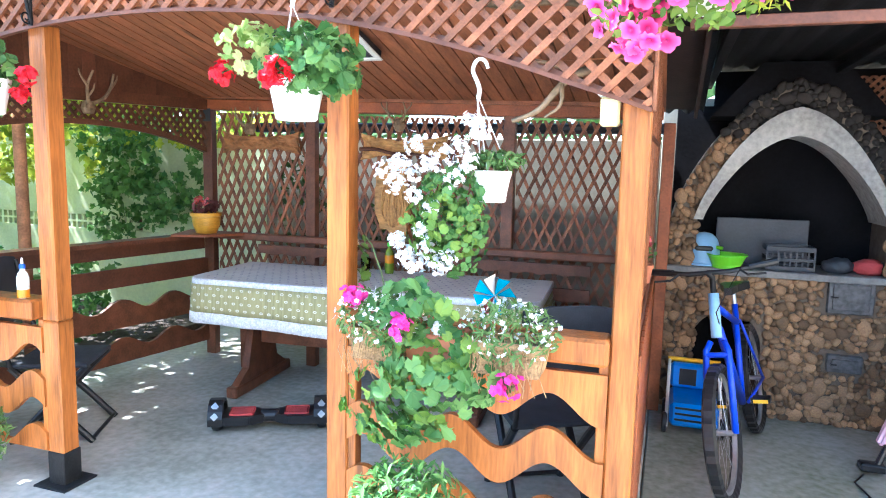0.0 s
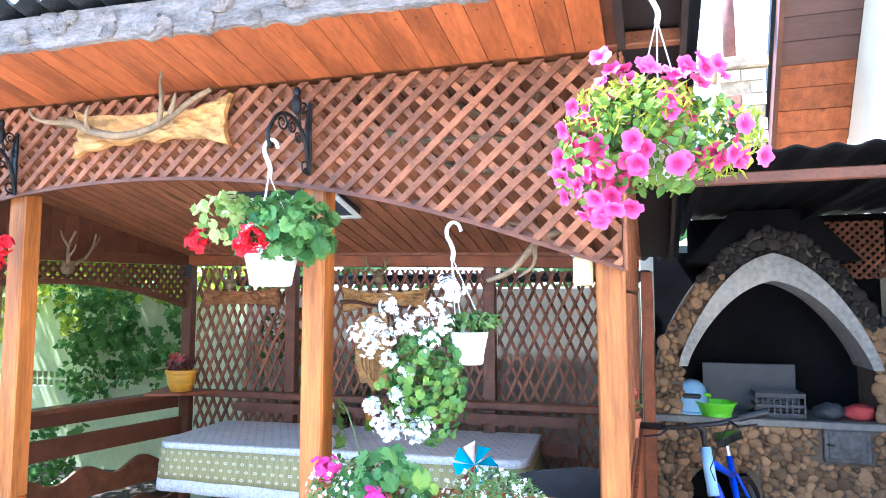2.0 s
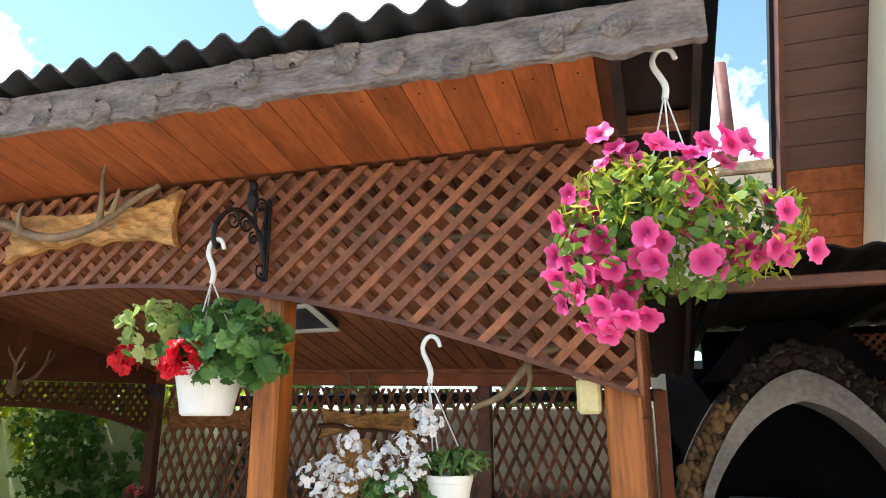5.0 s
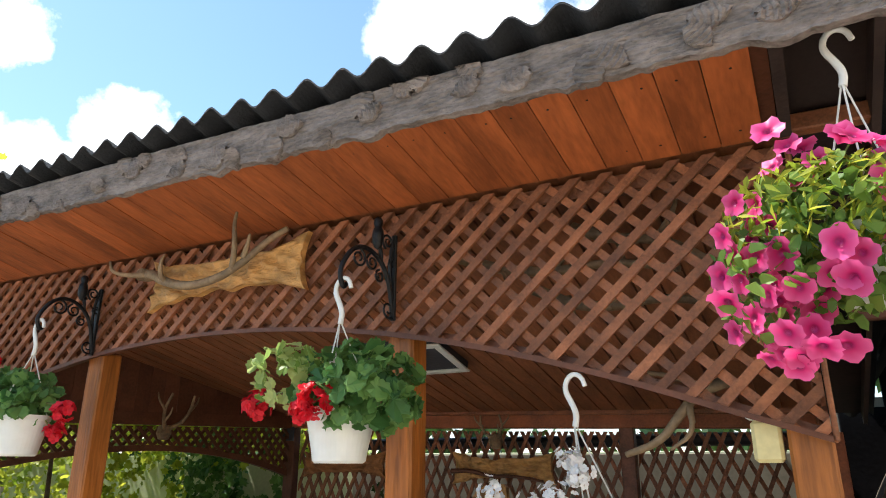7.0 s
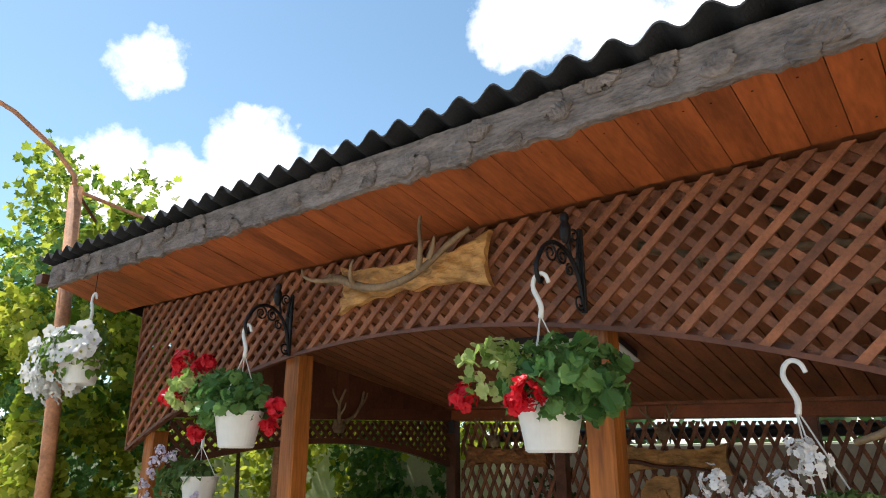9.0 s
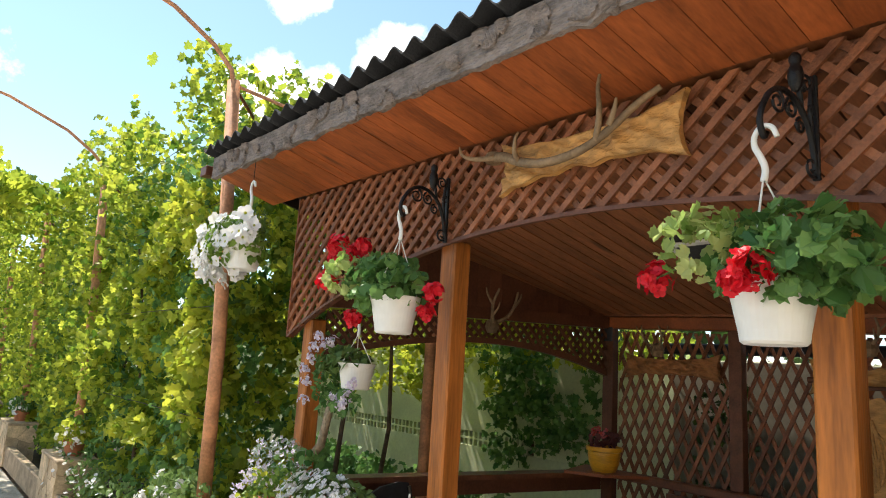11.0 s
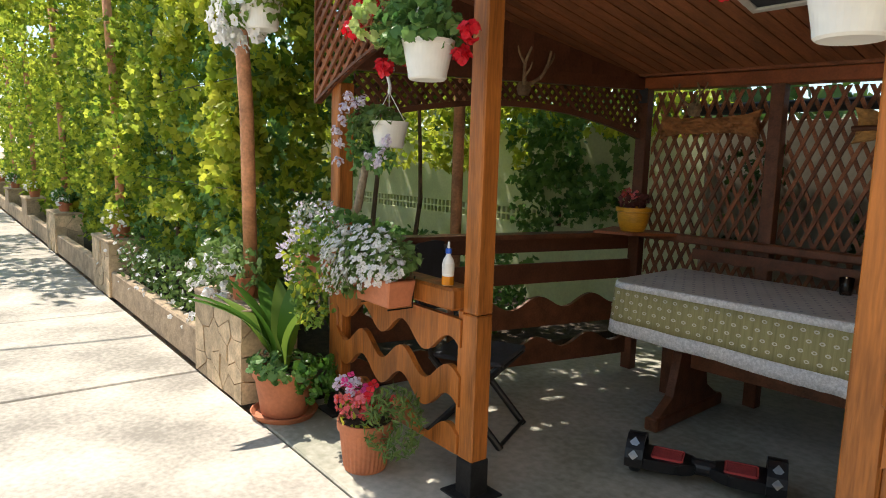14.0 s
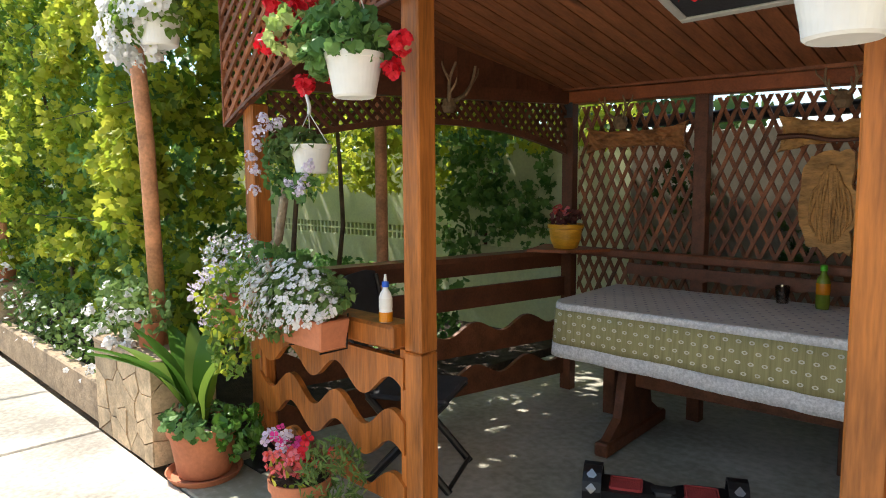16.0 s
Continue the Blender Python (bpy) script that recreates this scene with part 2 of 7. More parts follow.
M_LIMEP = mat("lime_green_plastic", (0.22, 0.72, 0.02), 0.35, var=0.08, scale=7)
M_YELP = mat("yellow_plastic", (0.85, 0.50, 0.02), 0.4, var=0.1)
M_PINKP = mat("pale_pink_plastic", (0.78, 0.50, 0.62), 0.4, var=0.08)
M_TEAL = mat("teal_foil", (0.01, 0.42, 0.62), 0.25, metal=0.3, var=0.15)
M_GREY = mat("grey_plastic", (0.05, 0.053, 0.062), 0.5, var=0.2)
M_IRONDOOR = mat("cast_iron_door", (0.11, 0.11, 0.115), 0.55, metal=0.5, scale=20, fine=40, var=0.4, bump=0.5)
M_ARCHP = mat("soot_stained_plaster", (0.56, 0.54, 0.50), 0.9, scale=1.7, fine=30, color2=(0.20, 0.19, 0.18))
M_FLAG = mat("flagstone", (0.56, 0.42, 0.27), 0.8, scale=9, fine=60, var=0.35, per=0.25, bump=0.5)
M_KERB = mat("stone_kerb", (0.42, 0.31, 0.205), 0.85, scale=7, fine=40, var=0.4, bump=0.5)
M_BRICK = mat("brick", (0.42, 0.20, 0.12), 0.85, scale=9, fine=50, var=0.3, per=0.3, bump=0.3)
M_EAVE = mat("dark_eave_board", (0.115, 0.055, 0.042), 0.5, stretch=(0.2, 1, 1), scale=6, fine=50, var=0.25, per=0.12)
M_COCO = mat("coconut_fibre", (0.40, 0.25, 0.12), 0.95, scale=20, fine=120, var=0.5, bump=1.0)
M_OLIVE = mat("olive_print_cloth", (0.40, 0.36, 0.17), 0.95, stretch=(14, 1, 0.2), scale=5, fine=30, var=0.22, per=0, bump=0.1)
M_LACE = mat("white_lace", (0.78, 0.77, 0.78), 0.95, scale=60, fine=120, var=0.22, per=0, bump=0.5)
M_MOTIF = mat("cream_print", (0.74, 0.72, 0.58), 0.95, var=0.1, per=0, bump=0)
M_LABEL = mat("paper_label", (0.75, 0.74, 0.70), 0.6, var=0.1)
M_JUICE = mat("amber_drink", (0.62, 0.22, 0.01), 0.15, var=0.1, bump=0)
M_BOTTLE = mat("green_bottle", (0.16, 0.22, 0.02), 0.15, var=0.15, bump=0)
M_CAPB = mat("blue_cap", (0.02, 0.10, 0.55), 0.4, var=0.1)
M_CAPG = mat("green_cap", (0.10, 0.55, 0.03), 0.4, var=0.1)
M_LAMPBOX = mat("yellowed_lamp_glass", (0.70, 0.60, 0.30), 0.35, var=0.15)
M_SOIL = mat("soil", (0.06, 0.042, 0.03), 0.95, scale=14, fine=90, var=0.5, bump=0.8)
M_MOSS = mat("dusty_white_metal", (0.62, 0.62, 0.58), 0.5, var=0.1)
M_SLATE = mat("grey_counter_stone", (0.20, 0.195, 0.19), 0.5, scale=8, fine=60, var=0.3)
M_PETUNIA = leaf_mat("petunia_petal", (0.76, 0.03, 0.26), (0.90, 0.10, 0.42), 0.35)
_n, _l = M_PETUNIA.node_tree.nodes, M_PETUNIA.node_tree.links
_co = _n.new("ShaderNodeTexCoord")
_len = _n.new("ShaderNodeVectorMath")
_len.operation = 'LENGTH'
_l.new(_co.outputs["Object"], _len.inputs[0])
_rp = _n.new("ShaderNodeValToRGB")
_rp.color_ramp.elements[0].color, _rp.color_ramp.elements[0].position = (0.30, 0.01, 0.09, 1), 0.12
_rp.color_ramp.elements[1].color, _rp.color_ramp.elements[1].position = (0.92, 0.14, 0.40, 1), 0.95
_e = _rp.color_ramp.elements.new(0.38)
_e.color = (0.74, 0.025, 0.20, 1)
_l.new(_len.outputs["Value"], _rp.inputs[0])
_ob = _n.new("ShaderNodeObjectInfo")
_hs = _n.new("ShaderNodeHueSaturation")
_mr = _n.new("ShaderNodeMapRange")
_mr.inputs["To Min"].default_value, _mr.inputs["To Max"].default_value = 0.8, 1.12
_l.new(_ob.outputs["Random"], _mr.inputs["Value"])
_l.new(_mr.outputs[0], _hs.inputs["Value"])
_l.new(_rp.outputs[0], _hs.inputs["Color"])
for _nd in _n:
    if _nd.type in ('BSDF_PRINCIPLED', 'BSDF_TRANSLUCENT'):
        _l.new(_hs.outputs[0], _nd.inputs[0])
M_GLASS = bpy.data.materials.new("clear_glass")
M_GLASS.use_nodes = True
M_GLASS.node_tree.nodes["Principled BSDF"].inputs["Transmission Weight"].default_value = 1.0
M_GLASS.node_tree.nodes["Principled BSDF"].inputs["Roughness"].default_value = 0.03
# soot, taken down to near black for the deep shade under the lean-to
M_SOOT_SHADE = mat("soot_and_shade_black", (0.007, 0.0065, 0.0075), 0.95, scale=3, fine=40, var=0.5, spec=0.12)
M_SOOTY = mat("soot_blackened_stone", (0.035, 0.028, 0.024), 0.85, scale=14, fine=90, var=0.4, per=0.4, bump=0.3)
M_RUST = mat("rusty_pipe", (0.54, 0.25, 0.125), 0.7, scale=9, fine=60, var=0.4)


# ---- mesh helpers ----
def obj(name, verts, faces, material, parent=None, label=""):
    me = bpy.data.meshes.new(name)
    me.from_pydata([tuple(v) for v in verts], [], faces)
    me.materials.append(material)
    me.update()
    ob = new(name, me)
    if parent:
        ob.parent = parent
    if label:
        ob["label"] = label
    return ob


def part(name, bm, material, parent=None, label="", smooth=False):
    me = bpy.data.meshes.new(name)
    bmesh.ops.recalc_face_normals(bm, faces=bm.faces)
    if smooth:
        for f in bm.faces:
            f.smooth = True
    bm.to_mesh(me)
    bm.free()
    me.materials.append(material)
    ob = new(name, me)
    if parent:
        ob.parent = parent
    if label:
        ob["label"] = label
    return ob


def thing(name, label, category, group="", kind="", at=(0, 0, 0)):
    e = new(name)
    e.location = at
    e.empty_display_size = 0.05
    return tagged(e, label, category, group, kind)


BOXF = [(0, 1, 2, 3), (7, 6, 5, 4), (0, 4, 5, 1), (1, 5, 6, 2), (2, 6, 7, 3), (3, 7, 4, 0)]


def box_bm(x0, x1, y0, y1, z0, z1, bevel=0.004, bm=None):
    bm = bm or bmesh.new()
    vs = [bm.verts.new(p) for p in ((x0, y0, z0), (x0, y1, z0), (x1, y1, z0), (x1, y0, z0), (x0, y0, z1), (x0, y1, z1), (x1, y1, z1), (x1, y0, z1))]
    fs = [bm.faces.new([vs[i] for i in f]) for f in BOXF]
    if bevel:
        es = list({e for f in fs for e in f.edges})
        bmesh.ops.bevel(bm, geom=es, offset=bevel, segments=1, affect='EDGES')
    return bm


def box(name, x0, x1, y0, y1, z0, z1, material, parent=None, label="", bevel=0.004):
    return part(name, box_bm(x0, x1, y0, y1, z0, z1, bevel), material, parent, label)


def prism(outline, axis, a, b, bm=None):
    """Extrudes a closed outline of pairs along axis ('x', 'y' or 'z') from a to b."""
    bm = bm or bmesh.new()
    put = {'x': lambda p, c: (c, p[0], p[1]), 'y': lambda p, c: (p[0], c, p[1]), 'z': lambda p, c: (p[0], p[1], c)}[axis]
    lo = [bm.verts.new(put(p, a)) for p in outline]
    hi = [bm.verts.new(put(p, b)) for p in outline]
    n = len(outline)
    bm.faces.new(lo)
    bm.faces.new(hi[::-1])
    for i in range(n):
        bm.faces.new((lo[i], lo[(i + 1) % n], hi[(i + 1) % n], hi[i]))
    return bm


def tube_bm(points, radius, sides=8, bm=None, r_end=None):
    """A round rod along points; tapers to r_end."""
    bm = bm or bmesh.new()
    pts = [Vector(p) for p in points]
    rings = []
    up = Vector((0.13, 0.21, 0.97))
    for i, p in enumerate(pts):
        d = (pts[min(i + 1, len(pts) - 1)] - pts[max(i - 1, 0)]).normalized()
        u = d.cross(up)
        if u.length < 0.05:
            u = d.cross(Vector((1, 0, 0)))
        u.normalize()
        v = d.cross(u)
        r = radius if r_end is None else radius + (r_end - radius) * i / (len(pts) - 1)
        rings.append([bm.verts.new(p + (u * math.cos(2 * math.pi * k / sides) + v * math.sin(2 * math.pi * k / sides)) * r) for k in range(sides)])
    for a, b in zip(rings, rings[1:]):
        for k in range(sides):
            bm.faces.new((a[k], a[(k + 1) % sides], b[(k + 1) % sides], b[k]))
    bm.faces.new(rings[0][::-1])
    bm.faces.new(rings[-1])
    return bm


def lathe_bm(profile, sides=32, bm=None, at=(0, 0, 0)):
    """Turns (radius, height) pairs round the z axis."""
    bm = bm or bmesh.new()
    rings = [[bm.verts.new((at[0] + r * math.cos(2 * math.pi * k / sides), at[1] + r * math.sin(2 * math.pi * k / sides), at[2] + z)) for k in range(sides)] for r, z in profile]
    for a, b in zip(rings, rings[1:]):
        for k in range(sides):
            bm.faces.new((a[k], a[(k + 1) % sides], b[(k + 1) % sides], b[k]))
    return bm


def clip_slats(lo, hi, x0, x1, slope, pitch, width):
    """Outlines (x, z) of parallel slats of that slope between the curves lo(x) and hi(x), from x0 to x1."""
    out = []
    zmin = min(lo(x0 + (x1 - x0) * i / 40) for i in range(41))
    zmax = max(hi(x0 + (x1 - x0) * i / 40) for i in range(41))
    half = width / 2 * math.sqrt(1 + 1 / slope ** 2)
    span = (zmax - zmin) / abs(slope)
    c = x0 - span
    while c < x1 + span:
        ends = []
        for off in (-half, half):
            inside = []
            for i in range(241):
                z = zmin + (zmax - zmin) * i / 240
                x = c + off + (z - zmin) / slope
                if x0 <= x <= x1 and lo(x) <= z <= hi(x):
                    inside.append((x, z))
            ends.append((inside[0], inside[-1]) if len(inside) > 3 else None)
        if ends[0] and ends[1]:
            out.append([ends[0][0], ends[1][0], ends[1][1], ends[0][1]])
        elif ends[0] or ends[1]:
            e = ends[0] or ends[1]
            s = half if ends[0] else -half
            out.append([e[0], (min(max(e[0][0] + s, x0), x1), e[0][1]), e[1]])
        c += pitch
    return out


# ---- plan ----
POSTS = (-3.78, -2.61, -1.135, -0.055)     # outer edges of the front posts
PW = 0.092
XL, XR = -3.895, 0.035                     # ends of the valance
BACK = 2.2                                 # line of the back lattice


def arch(x):
    return 2.155 - 0.107 * (x + 1.87) ** 2


def sof_z(y):
    return 2.53 - 0.15 * (y + 0.04)


def roof_z(y):
    return 2.745 - 0.225 * (y + 0.475)


def ceil_z(y):
    return 2.515 - 0.255 * (y + 0.03)


def settle(ob, eave=False):
    """The old frame has settled: its upper timbers fall a little towards the oven's end."""
    if ob.type == 'MESH':
        for v in ob.data.vertices:
            x, y, z = v.co
            k = min(max((z - 1.6) / 0.25, 0), 1)
            if eave and y < -0.06 or eave and not ob.name.startswith("soffit"):
                v.co.z += -0.043 - 0.028 * (x + 1.2)
            elif y > 0.12:
                v.co.z += k * (-0.055 + 0.07 * min(y / 2.1, 1) - 0.024 * (x + 1.2))
            else:
                v.co.z += k * (-0.02 - 0.035 * min(max((z - 2.1) / 0.4, 0), 1) - 0.016 * (x + 1.2))
    for c_ in ob.children:
        settle(c_, eave)



# ---- ground ----
ground = obj("ground", [(-300, -300, -0.06), (300, -300, -0.06), (300, 300, -0.06), (-300, 300, -0.06)], [(0, 1, 2, 3)], M_KERB)
tagged(ground, "bare brown ground around the yard", "ground", kind="structure")
drive = thing("driveway", "pale cracked concrete driveway slabs in full sun", "driveway", kind="structure")
for i in range(13):
    x1 = 3.3 - i * 2.035 - 0.004
    for j in range(4):
        y1 = -0.389 - j * 2.2
        box("slab", x1 - 2.035 + 0.008, x1 - 0.006, y1 - 2.188, y1 - 0.006, -0.1, random.uniform(-0.003, 0.002), M_CONC, drive, bevel=0.008)
floor = box("floor", -3.95, 0.055, -0.385, 3.08, -0.1, 0.0, M_FLOOR, bevel=0.008)
# separate slab so that its colour can carry the kitchen's shade
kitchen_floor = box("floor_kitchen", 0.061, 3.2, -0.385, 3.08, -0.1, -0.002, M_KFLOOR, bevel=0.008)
tagged(kitchen_floor, "moss-stained concrete floor before the oven, darkened for shade", "floor", kind="structure")
tagged(floor, "shaded grey concrete floor with damp stains", "floor", kind="structure")
bed = box("planting_bed", -30, -3.96, -0.27, 3.09, -0.1, 0.06, M_SOIL)
tagged(bed, "dark soil bed behind the stone kerb", "soil", kind="structure")

# ---- boundary wall, its upper band pierced by round holes ----
wall = thing("wall_north", "pale green plastered boundary wall with a pierced band", "wall", kind="structure")
box("wall_base", -30, 3.6, 3.1, 3.25, -0.1, 0.83, M_GREENW, wall)
box("wall_top", -30, 3.6, 3.1, 3.25, 0.97, 1.78, M_GREENW, wall)
# dark strip behind the mullions stands in for shade in the holes
box("band_back", -30, 3.6, 3.16, 3.22, 0.83, 0.97, M_DARK, wall)
for i in range(70):
    x = -10.2 + i * 0.075
    box("mullion", x, x + 0.03, 3.105, 3.155, 0.83, 0.97, M_GREENW, wall, bevel=0)
box("band_rail", -10.2, -4.9, 3.104, 3.156, 0.89, 0.91, M_GREENW, wall, bevel=0)
box("band_solid", -4.9, 3.6, 3.1, 3.158, 0.83, 0.97, M_GREENW, wall, bevel=0)
back_wall = box("wall_back", -3.2, 0.03, 2.72, 2.80, 0.0, 1.76, M_BACKW)
tagged(back_wall, "plain grey plastered wall behind the lattice", "wall", kind="structure")
pipe = part("drain_pipe", tube_bm([(-3.2, 2.6, 1.835), (0.1, 2.6, 1.835)], 0.04, 12), M_GREY)
tagged(pipe, "dark grey pipe running behind the lattice", "pipe")
for x in (-2.9, -1.6, -0.2):
    b_ = part("bracket", tube_bm([(x, 2.6, 1.835), (x, 2.73, 1.74)], 0.012, 6), M_GREY, pipe)

# ---- gazebo ----
gazebo = thing("gazebo", "orange-brown stained timber garden gazebo with lattice panels", "gazebo")
for x in POSTS:
    ptop = arch(x + PW / 2) + 0.02
    zs = 0.797 if x == POSTS[1] else 0.16
    po = box("post", x, x + PW, 0.0, PW, zs, ptop, M_POST, gazebo, bevel=0.007)
    if zs > 0.2:
        po = box("post_foot", x, x + PW, 0.0, PW, 0.16, zs - 0.003, M_POST, gazebo, bevel=0.006)
    box("shoe", x - 0.004, x + PW + 0.004, -0.004, PW + 0.004, 0.008, 0.165, M_SHOE, po, "black steel post shoe")
    box("base_plate", x - 0.05, x + PW + 0.05, -0.05, PW + 0.05, 0.0, 0.01, M_SHOE, po, "black steel base plate", bevel=0.002)
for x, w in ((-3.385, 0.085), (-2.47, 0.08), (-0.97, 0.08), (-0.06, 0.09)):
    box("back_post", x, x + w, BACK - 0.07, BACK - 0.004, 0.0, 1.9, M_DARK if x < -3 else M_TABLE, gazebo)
box("back_beam", -3.4, 0.04, BACK - 0.085, BACK + 0.04, 1.878, 1.955, M_WOOD, gazebo)
box("post_cap", -3.395, -3.29, BACK - 0.095, BACK - 0.086, 1.80, 1.885, M_GREY, gazebo)
for sl in clip_slats(arch, lambda x: 2.526, XL, XR, 1.0, 0.0895, 0.024):
    part("slat", prism(sl, 'y', -0.034, -0.022), M_LAT, gazebo)
for sl in clip_slats(arch, lambda x: 2.526, XL, XR, -1.0, 0.0895, 0.024):
    part("slat", prism(sl, 'y', -0.021, -0.009), M_LAT, gazebo)
n = 48
for y0, nm in ((-0.040, "arch_trim"), (-0.008, "arch_rib")):
    lo = [(XL + (XR - XL) * i / n, arch(XL + (XR - XL) * i / n) - (0.012 if y0 < -0.02 else 0.0)) for i in range(n + 1)]
    hi = [(x, z + (0.016 if y0 < -0.02 else 0.024)) for x, z in reversed(lo)]
    part(nm, prism(lo + hi, 'y', y0, y0 + (0.005 if y0 < -0.02 else 0.02)), M_DARK, gazebo)
box("valance_rail", XL, XR, -0.007, 0.03, 2.47, 2.526, M_LAT, gazebo)
box("end_stile", XL - 0.012, XL, -0.04, 0.01, arch(XL) - 0.01, 2.526, M_LAT, gazebo)
box("end_stile", XR, XR + 0.012, -0.04, 0.01, arch(XR) - 0.01, 2.526, M_LAT, gazebo)
# back lattice
for x0, x1 in ((-3.3, -2.47), (-2.39, -0.97), (-0.89, -0.06)):
    for s, y in ((2.1, BACK), (-2.1, BACK + 0.011)):
        for sl in clip_slats(lambda x: 0.25, lambda x: 1.862, x0, x1, s, 0.078, 0.021):
            part("slat", prism(sl, 'y', y, y + 0.01), M_LAT, gazebo)
# right side: lattice over boards, running back from the last post
def side_slats(xs, f_lo, f_hi, y0, y1, slope, pitch, w, mat_):
    for s, o in ((slope, 0.0), (-slope, 0.011)):
        for sl in clip_slats(f_lo, f_hi, y0, y1, s, pitch, w):
            bm = prism(sl, 'x', 0, 0.01)
            for v in bm.verts:
                v.co.x += xs(v.co.y) + o
            part("slat", bm, mat_, gazebo)
side_slats(lambda y: 0.012, lambda y: 1.72, lambda y: ceil_z(y) - 0.02, 0.0, BACK, 1.0, 0.088, 0.027, M_LAT)
side_slats(lambda y: 0.0, lambda y: 0.25, lambda y: 1.70, 0.1, BACK - 0.08, 2.1, 0.078, 0.021, M_LAT)
box("corner_board", 0.047, 0.118, BACK - 0.06, BACK - 0.02, 0.0, 1.86, M_WOOD, gazebo)
box("side_beam", -0.04, 0.03, 0.1, BACK - 0.09, 1.70, 1.78, M_DARK, gazebo)
box("side_rail", -0.05, 0.03, 0.1, BACK - 0.09, 0.90, 0.97, M_DARK, gazebo)
for i in range(20):
    y = 0.1 + i * 0.0995
    box("side_board", 0.031, 0.046, y, y + 0.096, 0.03, 0.905, M_WOOD, gazebo, bevel=0.003)


def left_x(y):
    return -3.735 + (3.735 - 3.345) * (y - 0.05) / 2.1


def left_board(name, lo, hi, thick, y0, y1, mat_, steps=60, off=0.0):
    ys = [y0 + (y1 - y0) * i / steps for i in range(steps + 1)]
    out = [(y, lo(y)) for y in ys] + [(y, hi(y)) for y in reversed(ys)]
    bm = prism(out, 'x', -thick / 2 + off, thick / 2 + off)
    for v in bm.verts:
        v.co.x += left_x(v.co.y)
    return part(name, bm, mat_, gazebo)


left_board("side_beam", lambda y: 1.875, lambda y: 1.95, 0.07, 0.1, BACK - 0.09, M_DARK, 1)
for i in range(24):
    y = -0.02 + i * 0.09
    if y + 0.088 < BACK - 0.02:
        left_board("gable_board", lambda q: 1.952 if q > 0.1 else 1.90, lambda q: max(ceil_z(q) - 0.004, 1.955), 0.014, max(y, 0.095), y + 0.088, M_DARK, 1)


def left_arch(y):
    return 1.775 - 0.13 * ((y - 1.1) / 1.0) ** 2


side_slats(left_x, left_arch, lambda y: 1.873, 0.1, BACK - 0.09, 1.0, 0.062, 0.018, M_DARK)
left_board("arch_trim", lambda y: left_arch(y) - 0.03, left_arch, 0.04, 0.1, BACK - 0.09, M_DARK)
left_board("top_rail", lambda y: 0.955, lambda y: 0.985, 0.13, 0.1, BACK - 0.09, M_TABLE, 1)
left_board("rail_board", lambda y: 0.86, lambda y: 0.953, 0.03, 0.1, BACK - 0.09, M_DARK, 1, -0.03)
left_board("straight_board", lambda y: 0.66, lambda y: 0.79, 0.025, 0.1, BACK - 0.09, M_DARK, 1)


def wave(u, period=0.34, amp=0.04):
    return amp * math.sin(2 * math.pi * u / period)


left_board("wavy_board", lambda y: 0.37, lambda y: 0.53 + wave(y, 0.42), 0.025, 0.1, BACK - 0.09, M_TABLE)
left_board("wavy_board", lambda y: 0.12, lambda y: 0.26 + wave(y, 0.42), 0.025, 0.1, BACK - 0.09, M_TABLE)
corner_shelf = obj("corner_shelf", [(p[0], p[1], z) for z in (0.986, 1.004) for p in ((-3.50, BACK - 0.09), (-3.36, 1.72), (-3.12, 1.82), (-2.95, BACK - 0.09))],
                   [(0, 1, 2, 3), (7, 6, 5, 4), (0, 4, 5, 1), (1, 5, 6, 2), (2, 6, 7, 3), (3, 7, 4, 0)], M_WOOD, gazebo)


def front_panel(x0, x1, zt, phase):
    """Breast-high panel of wavy boards between two posts, with a shelf rail."""
    box("stile", x0, x0 + 0.035, 0.008, 0.06, 0.16, zt - 0.10, M_POST, gazebo)
    box("stile", x1 - 0.035, x1, 0.008, 0.06, 0.16, zt - 0.10, M_POST, gazebo)
    box("shelf_rail", x0 - 0.0, x1, -0.06, 0.075, zt - 0.095, zt, M_POST, gazebo, bevel=0.012)
    xs = [x0 + 0.002 + (x1 - x0 - 0.004) * i / 60 for i in range(61)]
    w = lambda x: wave(x - x0 + phase, 0.36, 0.052)
    for lo, hi in ((lambda x: zt - 0.27 + w(x), lambda x: zt - 0.135),
                   (lambda x: zt - 0.53 + w(x), lambda x: zt - 0.40 + w(x)),
                   (lambda x: 0.17, lambda x: zt - 0.66 + w(x))):
        out = [(x, lo(x)) for x in xs] + [(x, hi(x)) for x in reversed(xs)]
        bm = prism(out, 'y', -0.006, 0.022)
        part("wavy_board", bm, M_POST, gazebo)


front_panel(POSTS[0] + PW, POSTS[1], 0.90, 0.17)
front_panel(POSTS[2] + PW, POSTS[3], 0.985, 0.02)

# ---- ceiling and roof ----
bm = bmesh.new()
x = -3.9
while x < 0.03:
    vs = [(x + 0.003, 0.0), (x + 0.087, 0.0), (x + 0.087, 2.25), (x + 0.003, 2.25)]
    lo = [bm.verts.new((a, b, ceil_z(b) + random.uniform(0, 0.002))) for a, b in vs]
    hi = [bm.verts.new((a, b, ceil_z(b) + 0.015)) for a, b in vs]
    bm.faces.new(lo)
    bm.faces.new(hi[::-1])
    for k in range(4):
        bm.faces.new((lo[k], lo[(k + 1) % 4], hi[(k + 1) % 4], hi[k]))
    x += 0.092
vs = [(-3.9, -0.36), (0.03, -0.36), (0.03, 2.25), (-3.9, 2.25)]
top = [bm.verts.new((a, b, ceil_z(b) + 0.03)) for a, b in vs]
bm.faces.new(top)
ceiling = part("ceiling", bm, M_CEIL)
